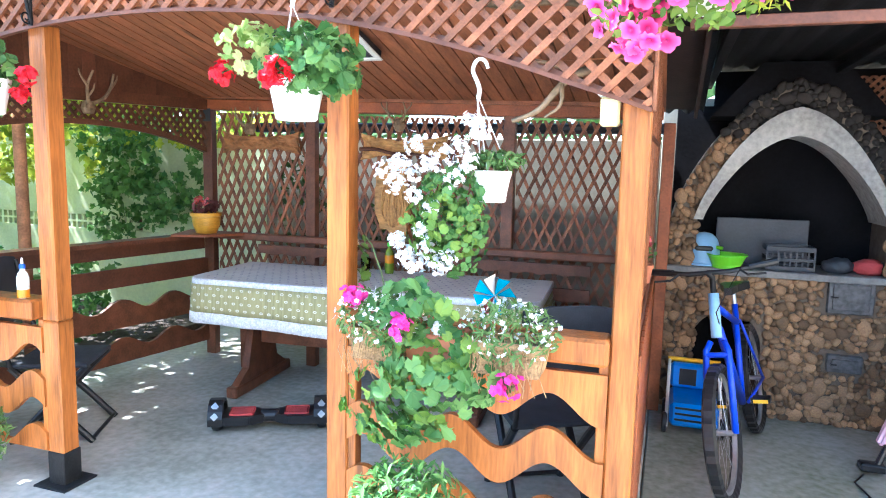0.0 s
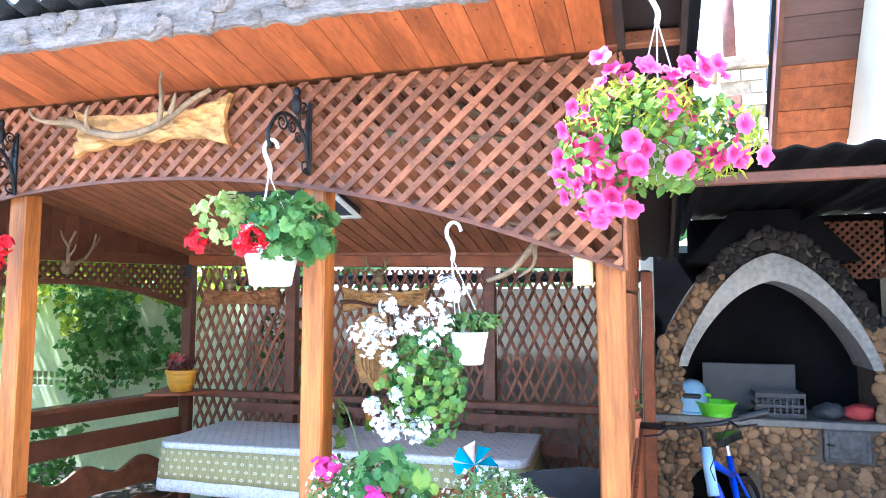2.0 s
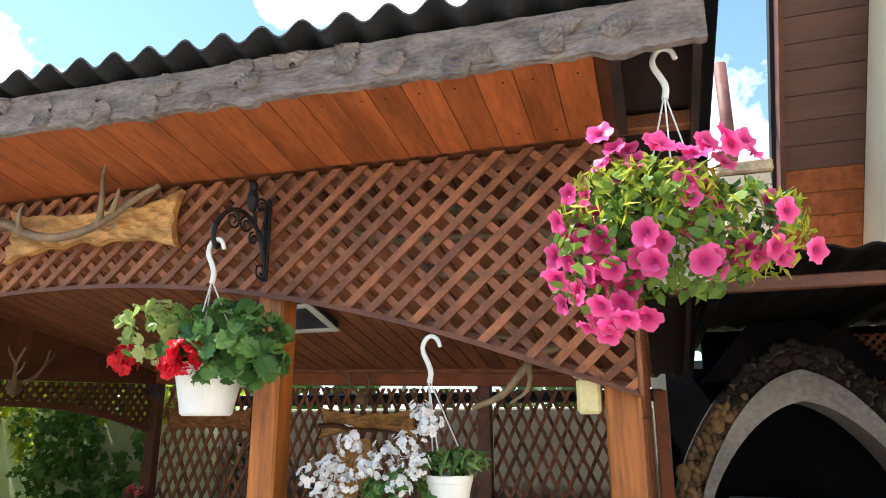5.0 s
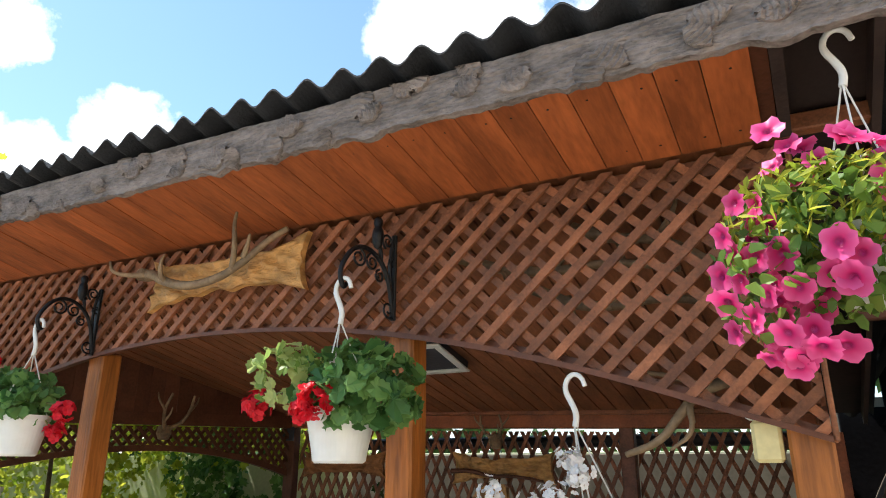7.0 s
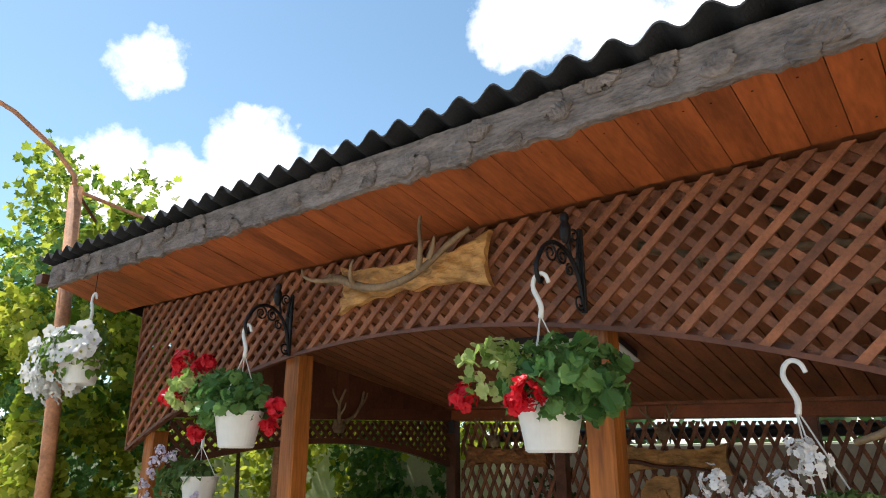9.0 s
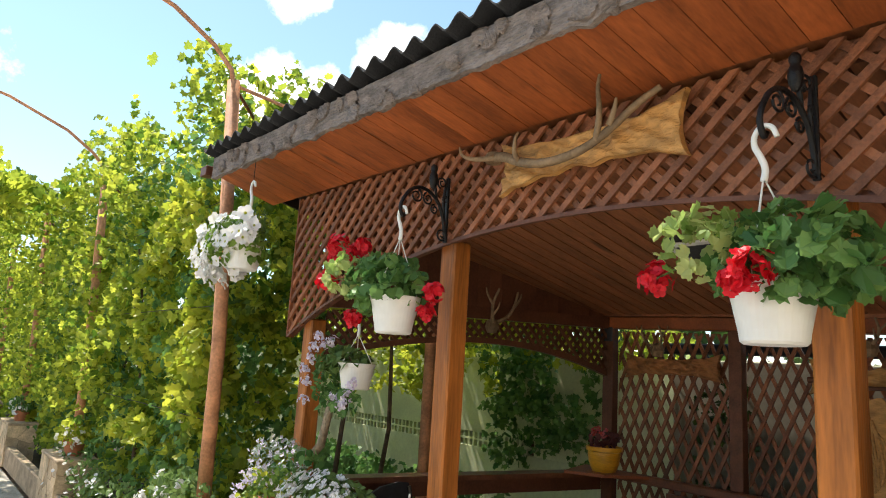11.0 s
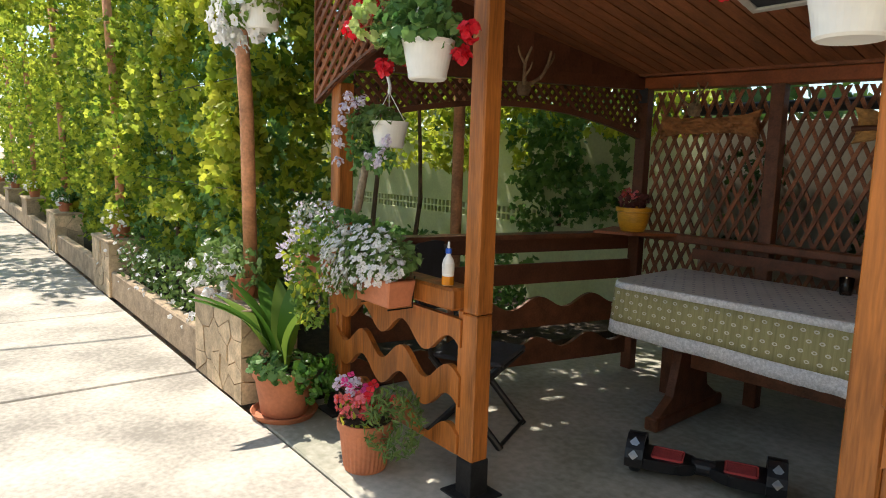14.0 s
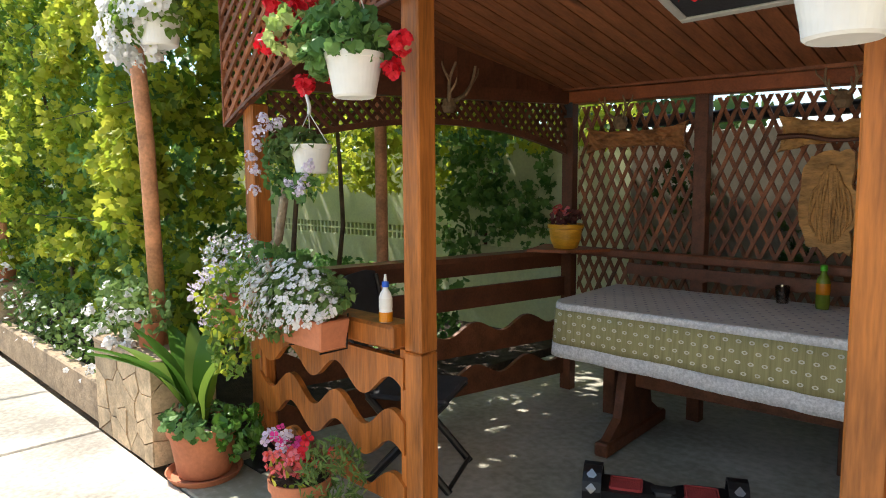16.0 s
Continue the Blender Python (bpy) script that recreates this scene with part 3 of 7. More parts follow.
tagged(ceiling, "sloping ceiling of varnished brown tongue-and-groove boards", "ceiling", kind="structure")

roof = thing("roof", "black corrugated lean-to roof with carved grey fascia board", "roof", kind="structure")
x = -4.26
FY = -0.40
while x < -0.03:
    vs = [(x + 0.001, FY), (x + 0.0975, FY), (x + 0.0975, -0.041), (x + 0.001, -0.041)]
    dz = random.uniform(0.003, 0.006)
    vv = [(a, b, sof_z(b) + dz) for a, b in vs] + [(a, b, sof_z(b) + 0.018) for a, b in vs]
    sb = obj("soffit_board", vv, BOXF, M_SOF, roof)
    for q in (-0.10, -0.34):
        part("nail", lathe_bm([(0.0035, 0.0), (0.003, -0.0012), (0.0005, -0.0018)], 8, at=(x + 0.03 + random.uniform(0, 0.04), q, sof_z(q) + dz)), M_SHOE, sb)
    x += 0.099
vv = [(a, b, sof_z(b) + 0.019 + t) for t in (0, 0.008) for a, b in ((-4.27, FY), (0.03, FY), (0.03, -0.04), (-4.27, -0.04))]
obj("soffit_backing", vv, BOXF, M_DARK, roof)
vv = [(a, b, sof_z(b) - 0.004 + t) for t in (0, 0.03) for a, b in ((0.032, FY), (0.058, FY), (0.058, -0.045), (0.032, -0.045))]
obj("soffit_end", vv, BOXF, M_DECK, roof)
for y in (-0.015, 0.7, 1.4, 2.1):
    box("purlin", -4.3, 0.24 if y < 0 else 0.02, y - 0.022, y + 0.022, ceil_z(y) + 0.037, roof_z(y) - 0.047, M_LAT, roof)
vv = [(a, b, roof_z(b) - 0.038 + t) for t in (0, 0.01) for a, b in ((-4.3, FY), (0.245, FY), (0.245, 2.5), (-4.3, 2.5))]
obj("decking", vv, BOXF, M_DECK, roof)
for x in (0.225, -4.29):
    vv = [(a, b, roof_z(b) + t) for t in (-0.11, -0.04) for a, b in ((x, FY), (x + 0.02, FY), (x + 0.02, 2.45), (x, 2.45))]
    obj("rafter", vv, BOXF, M_DECK, roof)
# carved fascia: uneven lower edge, raised leaves and shallow gouges
FB = sof_z(FY) - 0.002
FH = 0.118
n = 620
vv, ff = [], []
rows_z = 16
for i in range(n + 1):
    x = -4.285 + 4.535 * i / n
    low = FB - 0.016 * abs(noise.noise(Vector((x * 4.1, 0, 3)))) - 0.030 * max(0, noise.noise(Vector((x * 9, 7, 1)))) - 0.012 * max(0, noise.noise(Vector((x * 27, 2, 1))))
    for j in range(rows_z + 1):
        z = low + (FB + FH - low) * j / rows_z
        d = 0.005 * noise.noise(Vector((x * 7, 2.2, z * 22))) + 0.0035 * math.sin(z * 380 + 5 * noise.noise(Vector((x * 14, 0, z * 10)))) * (0.6 + 0.8 * noise.noise(Vector((x * 38, 4, z * 60))))
        vv.append((x, FY - 0.03 + d, z))
    vv.append((x, FY - 0.004, FB + FH))
    vv.append((x, FY - 0.004, low))
r = rows_z + 3
for i in range(n):
    for j in range(r):
        ff.append((r * i + j, r * i + r + j, r * i + r + (j + 1) % r, r * i + (j + 1) % r))
ff += [tuple(range(r)), tuple(range(r * n, r * n + r))[::-1]]
fascia = obj("fascia", vv, ff, M_FASC, roof)
for k in range(26):                     # carved sprays of ribbed leaves
    cx0, cz0 = -4.15 + k * 0.168 + random.uniform(-0.04, 0.04), FB + random.uniform(0.03, 0.08)
    for q in range(random.choice((1, 2, 2))):
        a = q * 1.55 + random.uniform(-0.4, 0.4) + k
        L = random.uniform(0.075, 0.115)
        cx, cz = cx0 + 0.012 * math.cos(a), cz0 + 0.012 * math.sin(a)
        vs, fs = [], []
        m_ = 12
        for i in range(m_ + 1):
            w_ = L * 0.34 * math.sin(math.pi * min((i / m_) * 0.93 + 0.07, 1)) + 0.001
            for s_ in (-1, 0, 1):
                px, pz = i / m_ * L - abs(s_) * 0.006, s_ * w_
                z_ = cz + px * math.sin(a) + pz * math.cos(a)
                vs.append((cx + px * math.cos(a) - pz * math.sin(a), FY - 0.037 - (0.006 if s_ == 0 else 0.0) - (0.006 if i % 2 else 0), min(max(z_, FB - 0.02), FB + FH - 0.004)))
        for i in range(m_):
            for s_ in (0, 1):
                b0 = i * 3 + s_
                fs.append((b0, b0 + 1, b0 + 4, b0 + 3))
        nb = len(vs)
        vs += [(p[0], FY - 0.02, p[2]) for p in vs]
        for i in range(m_):
            fs.append((i * 3, i * 3 + 3, nb + i * 3 + 3, nb + i * 3))
            fs.append((i * 3 + 2, i * 3 + 5, nb + i * 3 + 5, nb + i * 3 + 2))
        obj("carved_leaf", vs, fs, M_FASC, fascia)
n = 400
vv, ff = [], []
for i in range(n + 1):
    x = -4.37 + (0.29 + 4.37) * i / n
    dz = 0.021 * math.cos(2 * math.pi * x / 0.125)
    y0 = -0.475 + 0.006 * noise.noise(Vector((x * 5, 0, 0)))
    for y, t in ((y0, 0), (2.65, 0), (2.65, 0.006), (y0, 0.006)):
        vv.append((x, y, roof_z(y) + dz + t))
for i in range(n):
    for k in range(4):
        ff.append((4 * i + k, 4 * i + 4 + k, 4 * i + 4 + (k + 1) % 4, 4 * i + (k + 1) % 4))
sheet = obj("roof_sheet", vv, ff, M_ROOF, roof)
box("gutter_end", -4.47, -4.37, -0.44, -0.38, FB + 0.03, FB + 0.09, M_DARK, roof)
settle(gazebo)
settle(ceiling)
settle(roof, True)

# assumed wall, never in view; closes the yard behind the camera
far_wall = box("wall_street", -30, 3.4, -9.3, -9.1, 0.0, 2.4, M_CREAM)
tagged(far_wall, "added cream plastered wall across the driveway, out of view", "wall", kind="structure")
# added out of view: its sunlit face bounces light onto the gazebo
side_wall = box("wall_house_side", 3.42, 3.6, -9.0, 0.4, 0.0, 4.5, M_CREAM)
tagged(side_wall, "added cream wall out of view that bounces sunlight", "wall", kind="structure")

# ---- plant helpers ----
def lobed(n, depth, heart=0.25):
    """Outline of a round lobed leaf, its stalk at the origin."""
    out = []
    for i in range(n):
        a = -math.pi / 2 + 0.35 + (2 * math.pi - 0.7) * i / (n - 1)
        r = 0.5 * (1 - depth * (i % 2))
        out.append((r * math.cos(a), 0.42 + r * math.sin(a)))
    return [(0, heart)] + out


ROUND = lobed(19, 0.16)
GRAPE = [(0, 0.12), (0.28, 0), (0.52, 0.28), (0.36, 0.46), (0.42, 0.78), (0.16, 0.74), (0, 1.05), (-0.16, 0.74), (-0.42, 0.78), (-0.36, 0.46), (-0.52, 0.28), (-0.28, 0)]
OVAL = [(0, 0), (0.26, 0.25), (0.24, 0.7), (0, 1), (-0.24, 0.7), (-0.26, 0.25)]
THIN = [(0, 0), (0.13, 0.35), (0, 1), (-0.13, 0.35)]


def foliage(name, pts, size, material, shape, parent=None, label="", centre=None, flat=0.5):
    """Many folded leaves at pts, facing up and away from centre, as one mesh."""
    vv, ff = [], []
    for p in pts:
        p = Vector(p)
        s = size * random.uniform(0.6, 1.2)
        nrm = Vector((random.gauss(0, flat), random.gauss(0, flat), random.gauss(0.3, flat)))
        if centre is not None:
            nrm += (p - Vector(centre)).normalized() * 1.1
        if nrm.length < 0.01:
            nrm = Vector((0, 0, 1))
        nrm.normalize()
        t = nrm.orthogonal().normalized()
        t.rotate(Matrix.Rotation(random.uniform(0, 6.28), 3, nrm))
        # the tip hangs down a little
        t = (t + Vector((0, 0, -0.5))).normalized()
        u = t.cross(nrm).normalized()
        w = u.cross(t)
        fold = random.uniform(0.1, 0.45)
        b0 = len(vv)
        for a, b in shape:
            vv.append(p + u * (a * s) + t * ((b - 0.4) * s) + w * (fold * abs(a) * s - 0.15 * b * b * s + random.uniform(-0.07, 0.07) * s))
        ff.append(tuple(range(b0, b0 + len(shape))))
    return tagged(obj(name, vv, ff, material, parent, label), kind="stuff")


def blossoms(name, pts, size, petals, material, parent=None, label="", centre=None, cup=0.3, width=0.5, flat=0.35):
    """Small open flowers of some petals, as one mesh."""
    vv, ff = [], []
    for p in pts:
        p = Vector(p)
        s = size * random.uniform(0.75, 1.2)
        nrm = Vector((random.gauss(0, flat), random.gauss(0, flat) - 0.25, random.gauss(0.25, flat)))
        if centre is not None:
            nrm += (p - Vector(centre)).normalized() * 1.0
        nrm.normalize()
        u = nrm.orthogonal().normalized()
        u.rotate(Matrix.Rotation(random.uniform(0, 6.28), 3, nrm))
        v = nrm.cross(u)
        for k in range(petals):
            a = 2 * math.pi * k / petals
            d = u * math.cos(a) + v * math.sin(a)
            e = v * math.cos(a) - u * math.sin(a)
            b0 = len(vv)
            for q, r, h in ((0.05, 0, 0), (0.6, width, cup * 0.7), (1.0, width * 0.55, cup), (1.0, -width * 0.55, cup), (0.6, -width, cup * 0.7)):
                vv.append(p + d * (q * s) + e * (r * s) + nrm * (h * s * random.uniform(0.6, 1.3)))
            ff.append(tuple(range(b0, b0 + 5)))
    return tagged(obj(name, vv, ff, material, parent, label), kind="stuff")


def trumpets(thing_, pts, size, material, centre):
    """Petunia flowers: a flared, five-lobed funnel each, with its darker throat."""
    n_ = 20
    vs, fs = [(0, 0, -0.55)], []
    for ring, (r, h) in enumerate(((0.16, -0.12), (0.42, -0.02), (1.0, 0.06))):
        for k in range(n_):
            a = 2 * math.pi * k / n_
            lob = 1 + (0.09 * math.cos(5 * a) - 0.045 * math.cos(10 * a) if ring == 2 else 0)
            vs.append((r * lob * math.cos(a), r * lob * math.sin(a), h + (0.13 * math.cos(5 * a + 0.6) + 0.06 * math.cos(10 * a) if ring == 2 else 0)))
    for k in range(n_):
        fs.append((0, 1 + k, 1 + (k + 1) % n_))
        for ring in (0, 1):
            a0 = 1 + ring * n_
            fs.append((a0 + k, a0 + n_ + k, a0 + n_ + (k + 1) % n_, a0 + (k + 1) % n_))
    me = bpy.data.meshes.new("flower")
    me.from_pydata(vs, [], fs)
    me.materials.append(material)
    for f in me.polygons:
        f.use_smooth = True
    th = bpy.data.meshes.new("throat")
    th.from_pydata([(0, 0, -0.3)] + [(0.22 * math.cos(2 * math.pi * k / 8), 0.22 * math.sin(2 * math.pi * k / 8), -0.075) for k in range(8)], [],
                   [(0, 1 + k, 1 + (k + 1) % 8) for k in range(8)])
    th.materials.append(M_THROAT if material != M_WHITE else M_LIME)
    for p in pts:
        p = Vector(p)
        nrm = (p - Vector(centre)).normalized() * 0.9 + Vector((random.gauss(0, 0.3), random.gauss(0, 0.3) - 0.45, random.gauss(0.05, 0.3)))
        q = nrm.normalized().to_track_quat('Z', 'Y')
        s = size * random.uniform(0.8, 1.15)
        f = new("flower", me)
        f.parent = thing_
        f.matrix_local = Matrix.LocRotScale(p - thing_.location, q, (s * random.uniform(0.85, 1.1), s, s * random.uniform(0.7, 1.2)))
        t = new("throat", th)
        t.parent = f
    return me


def ball_pts(n_, c, r, low=-1.0):
    out = []
    while len(out) < n_:
        v = Vector((random.uniform(-1, 1), random.uniform(-1, 1), random.uniform(low, 1)))
        if 0.25 < v.length < 1:
            v *= (v.length ** -0.4)
            out.append((c[0] + v.x * r[0], c[1] + v.y * r[1], c[2] + v.z * r[2]))
    return out


def flower_head(parent, c, r, material, name="flower_head", n_=34, petal=0.017):
    pts = []
    for _ in range(n_):
        v = Vector((random.gauss(0, 1), random.gauss(0, 1), random.gauss(0.1, 1))).normalized()
        pts.append(Vector(c) - parent.location + v * r * random.uniform(0.35, 1.0))
    return blossoms(name, pts, petal, 5, material, parent, centre=Vector(c) - parent.location, width=0.5)


def stems(parent, pairs, r=0.003):
    for a, b in pairs:
        a, b = Vector(a) - parent.location, Vector(b) - parent.location
        m_ = (a + b) / 2 + Vector((0, 0, 0.2 * (b - a).length))
        part("stem", tube_bm([a, a.lerp(m_, 0.7), m_.lerp(b, 0.4), b], r, 5), M_STEM, parent)


def eased(pts, times=2):
    """Rounds the corners of a chain of points."""
    pts = [Vector(p) for p in pts]
    for _ in range(times):
        out = [pts[0]]
        for a, b in zip(pts, pts[1:]):
            out += [a.lerp(b, 0.25), a.lerp(b, 0.75)]
        pts = out + [pts[-1]]
    return pts


def hanging_pot(label, base, hook_top, r_top=0.095, r_bot=0.07, h=0.14, pot_label="white plastic pot"):
    """A pot that hangs on three cords from a plastic swan-neck hook."""
    t = thing("hanging_flower_pot", label, "flower pot", "hanging flower pots", at=base)
    prof = [(0.001, 0.004), (r_bot * 0.9, 0.0), (r_bot, 0.006), (r_bot * 1.05, 0.03), (r_top * 0.97, h - 0.02), (r_top, h - 0.018), (r_top * 1.03, h), (r_top * 0.96, h), (r_top * 0.92, h - 0.03), (0.001, h - 0.03)]
    part("pot", lathe_bm(prof, 36), M_PLAST, t, pot_label, smooth=False)
    soil = part("soil", lathe_bm([(0.001, h - 0.022), (r_top * 0.93, h - 0.025)], 20), M_SOIL, t)
    top = Vector(hook_top) - Vector(base)
    knot = top - Vector((0, 0, 0.135))
    pts = [knot, knot + Vector((0.006, 0, 0.03)), knot + Vector((-0.006, 0, 0.06)), knot + Vector((-0.022, 0, 0.09)), knot + Vector((-0.018, 0, 0.118)), top + Vector((0.002, 0, 0.0)),
           knot + Vector((0.024, 0, 0.125)), knot + Vector((0.032, 0, 0.10))]
    part("hook", tube_bm(eased(pts), 0.0085, 8, r_end=0.006), M_PLAST, t, "white swan-neck plastic hook", smooth=True)
    for k in range(3):
        a = 0.5 + k * 2.094
        part("cord", tube_bm([knot + Vector((0.004 * math.cos(a), 0.004 * math.sin(a), 0.0)), (r_top * math.cos(a), r_top * math.sin(a), h - 0.012)], 0.0022, 5), M_CORD, t)
    return t


def rel(t, pts):
    return [Vector(p) - t.location for p in pts]


# ---- hanging pots along the front ----
def red_geranium(base, hook, blooms, spread, variegated):
    t = hanging_pot("hanging white pot of red geranium with ruffled green leaves", base, hook)
    c = (base[0] + spread[0], base[1], base[2] + 0.19)
    pts = ball_pts(250, c, (0.185, 0.15, 0.12), -0.9)
    foliage("foliage", rel(t, pts), 0.060, M_GER, ROUND, t, centre=Vector(c) - t.location - Vector((0, 0, 0.1)), flat=0.6)
    # sunward bunch: its pale colour replaces sun that the eave blocks
    cv = (base[0] + variegated, base[1] - 0.08, base[2] + 0.23)
    foliage("light_foliage", rel(t, ball_pts(62, cv, (0.10, 0.10, 0.09))), 0.050, M_PALE, ROUND, t, "pale variegated leaves with sun put into their colour", centre=Vector(cv) - t.location)
    prs = []
    for bx, by, bz, r in blooms:
        b = (base[0] + bx, base[1] + by, base[2] + bz)
        flower_head(t, b, r, M_RED)
        prs.append(((c[0] + bx * 0.3, c[1], c[2] - 0.03), b))
    stems(t, prs)
    return t


red_geranium((-1.105, -0.26, 1.688), (-1.112, -0.275, 2.19),
             ((-0.275, -0.03, 0.16, 0.042), (0.025, -0.14, 0.15, 0.042), (-0.015, -0.14, 0.13, 0.032)), (0.05, 0), -0.13)
red_geranium((-2.52, -0.28, 1.713), (-2.495, -0.295, 2.205),
             ((-0.36, -0.06, 0.37, 0.055), (-0.35, -0.10, 0.21, 0.048), (-0.39, -0.04, 0.31, 0.04), (-0.30, -0.02, 0.34, 0.04), (-0.16, -0.06, 0.35, 0.03), (-0.2, -0.06, 0.06, 0.03), (-0.2, 0.05, 0.10, 0.04), (0.21, 0.02, 0.15, 0.035), (0.13, 0.05, 0.08, 0.03)), (-0.06, 0), -0.22)

# trailing white geranium under the arch
t = hanging_pot("hanging white pot of trailing white geranium", (-0.463, -0.08, 1.43), (-0.533, -0.04, 1.912), 0.062, 0.047, 0.105)
c = (-0.60, -0.10, 1.42)
pts = ball_pts(240, (-0.60, -0.10, 1.41), (0.13, 0.11, 0.15)) + ball_pts(110, (-0.57, -0.10, 1.28), (0.10, 0.09, 0.12)) + ball_pts(50, (-0.46, -0.08, 1.56), (0.1, 0.07, 0.03))
foliage("foliage", rel(t, pts), 0.036, M_GER, ROUND, t, centre=Vector(c) - t.location)
foliage("young_foliage", rel(t, ball_pts(130, (-0.62, -0.14, 1.35), (0.14, 0.09, 0.14))), 0.036, M_PETLEAF, ROUND, t, centre=Vector(c) - t.location)
foliage("fine_foliage", rel(t, ball_pts(110, (-0.44, -0.08, 1.57), (0.09, 0.07, 0.035))), 0.05, M_FINE, THIN, t, centre=(0, 0, 0.05))
for dx, dz, r in ((-0.35, 0.10, 0.05), (-0.32, 0.06, 0.04), (-0.27, 0.09, 0.045), (-0.25, 0.19, 0.04), (-0.15, 0.15, 0.05), (-0.09, 0.18, 0.045), (-0.03, 0.23, 0.042), (-0.11, 0.09, 0.045), (-0.28, -0.18, 0.05), (-0.24, -0.21, 0.045), (-0.13, -0.20, 0.045), (-0.19, -0.02, 0.03), (-0.22, -0.1, 0.025), (-0.16, -0.22, 0.04), (-0.3, 0.12, 0.04), (-0.2, 0.12, 0.04), (-0.06, 0.13, 0.04), (-0.25, 0.02, 0.03), (-0.2, -0.16, 0.04), (-0.31, -0.13, 0.03), (-0.05, 0.27, 0.03)):
    flower_head(t, (-0.463 + dx, -0.17, 1.43 + dz), r, M_WHITE, n_=36, petal=0.0095)

# pink petunias under the end of the eave
base = (0.15, -0.33, 1.965)
t = hanging_pot("hanging pot overflowing with bright pink petunias", base, (0.152, -0.33, 2.542), 0.10, 0.07, 0.13)
part("hanger_wire", tube_bm([(-0.002, 0, 0.575), (-0.002, 0, 0.668)], 0.002, 5), M_IRON, t)
c = (0.13, -0.34, 2.10)
pts = ball_pts(420, (0.10, -0.38, 2.13), (0.17, 0.15, 0.10)) + ball_pts(150, (-0.03, -0.40, 2.00), (0.10, 0.11, 0.12)) + ball_pts(170, (0.22, -0.40, 2.06), (0.16, 0.12, 0.09))
foliage("foliage", rel(t, pts), 0.038, M_PETLEAF, OVAL, t, centre=Vector(c) - t.location, flat=0.7)
foliage("fine_foliage", rel(t, ball_pts(520, (0.08, -0.40, 2.13), (0.18, 0.15, 0.10)) + ball_pts(260, (0.28, -0.40, 2.05), (0.14, 0.11, 0.11))), 0.042, M_LIME, THIN, t, centre=Vector(c) - t.location, flat=0.8)
foliage("skirt_foliage", rel(t, ball_pts(230, (0.15, -0.37, 2.0), (0.15, 0.12, 0.085))), 0.040, M_PETLEAF, OVAL, t, centre=Vector(c) - t.location, flat=0.8)
foliage("dark_foliage", rel(t, ball_pts(200, (0.0, -0.36, 2.06), (0.13, 0.12, 0.12)) + ball_pts(120, (0.28, -0.37, 2.08), (0.11, 0.1, 0.1))), 0.036, M_GER, OVAL, t, centre=Vector(c) - t.location, flat=0.8)
fl = []
# sprays of blossom: centre, count and spread
for cx, cz, n_, sx, sz in ((0.02, 2.24, 6, 0.04, 0.03), (-0.07, 2.14, 5, 0.03, 0.03), (-0.10, 2.04, 6, 0.035, 0.04), (-0.04, 1.96, 19, 0.085, 0.07), (-0.01, 1.85, 5, 0.05, 0.025), (0.08, 2.03, 2, 0.03, 0.02), (0.07, 1.98, 3, 0.03, 0.02),
                           (0.165, 2.05, 3, 0.02, 0.02), (0.20, 2.13, 5, 0.045, 0.03), (0.11, 2.25, 3, 0.04, 0.01), (0.19, 2.23, 2, 0.02, 0.01), (0.29, 2.24, 7, 0.045, 0.035), (0.36, 2.07, 3, 0.02, 0.03), (0.21, 1.965, 3, 0.03, 0.015), (0.29, 1.99, 4, 0.03, 0.015), (0.38, 1.975, 4, 0.035, 0.015)):
    for _ in range(n_):
        for _try in range(40):
            p = (0.12 + 0.9 * (cx - 0.12) + random.gauss(0, sx * 0.5), -0.40 - random.uniform(0.0, 0.10), 2.05 + 0.9 * (cz - 2.05) + random.gauss(0, sz * 0.5))
            if all((p[0] - q[0]) ** 2 + (p[2] - q[2]) ** 2 > 0.0011 for q in fl):
                break
        fl.append(p)
trumpets(t, fl, 0.0295, M_PETUNIA, c)
stems(t, [((0.05 + 0.2 * (p[0] - 0.05), -0.38, 2.08), (p[0], p[1] + 0.02, p[2])) for p in fl[::3]], 0.0018)

# small pot of lilac-white trailing flowers beside the first post
t = hanging_pot("small hanging pot of trailing lilac-white flowers", (-3.12, -0.05, 1.475), (-3.16, -0.03, 1.86), 0.085, 0.065, 0.12)
foliage("foliage", rel(t, ball_pts(240, (-3.22, -0.06, 1.60), (0.17, 0.12, 0.07))), 0.05, M_FINE, OVAL, t, centre=(0, 0, 0.02))
foliage("trailing_foliage", rel(t, ball_pts(110, (-3.35, -0.08, 1.50), (0.07, 0.06, 0.14)) + ball_pts(60, (-3.12, -0.1, 1.42), (0.10, 0.06, 0.06))), 0.045, M_GER, OVAL, t)
for dx, dz in ((-0.33, 0.02), (-0.36, 0.08), (-0.34, -0.07), (-0.28, 0.19), (-0.2, 0.2), (-0.12, 0.22), (-0.24, 0.24), (0.06, -0.03), (0.02, -0.07), (-0.05, -0.04), (0.1, 0.03), (-0.3, 0.13)):
    flower_head(t, (-3.12 + dx, -0.13, 1.475 + dz), 0.03, M_LILAC, n_=22, petal=0.0095)
# white petunias under the far end of the eave
t = hanging_pot("hanging white pot of white petunias", (-3.72, -0.41, 2.03), (-3.70, -0.41, 2.50), 0.095, 0.075, 0.13)
part("hanger_wire", tube_bm([(0.02, 0, 0.47), (0.02, 0, 0.60)], 0.002, 5), M_IRON, t)
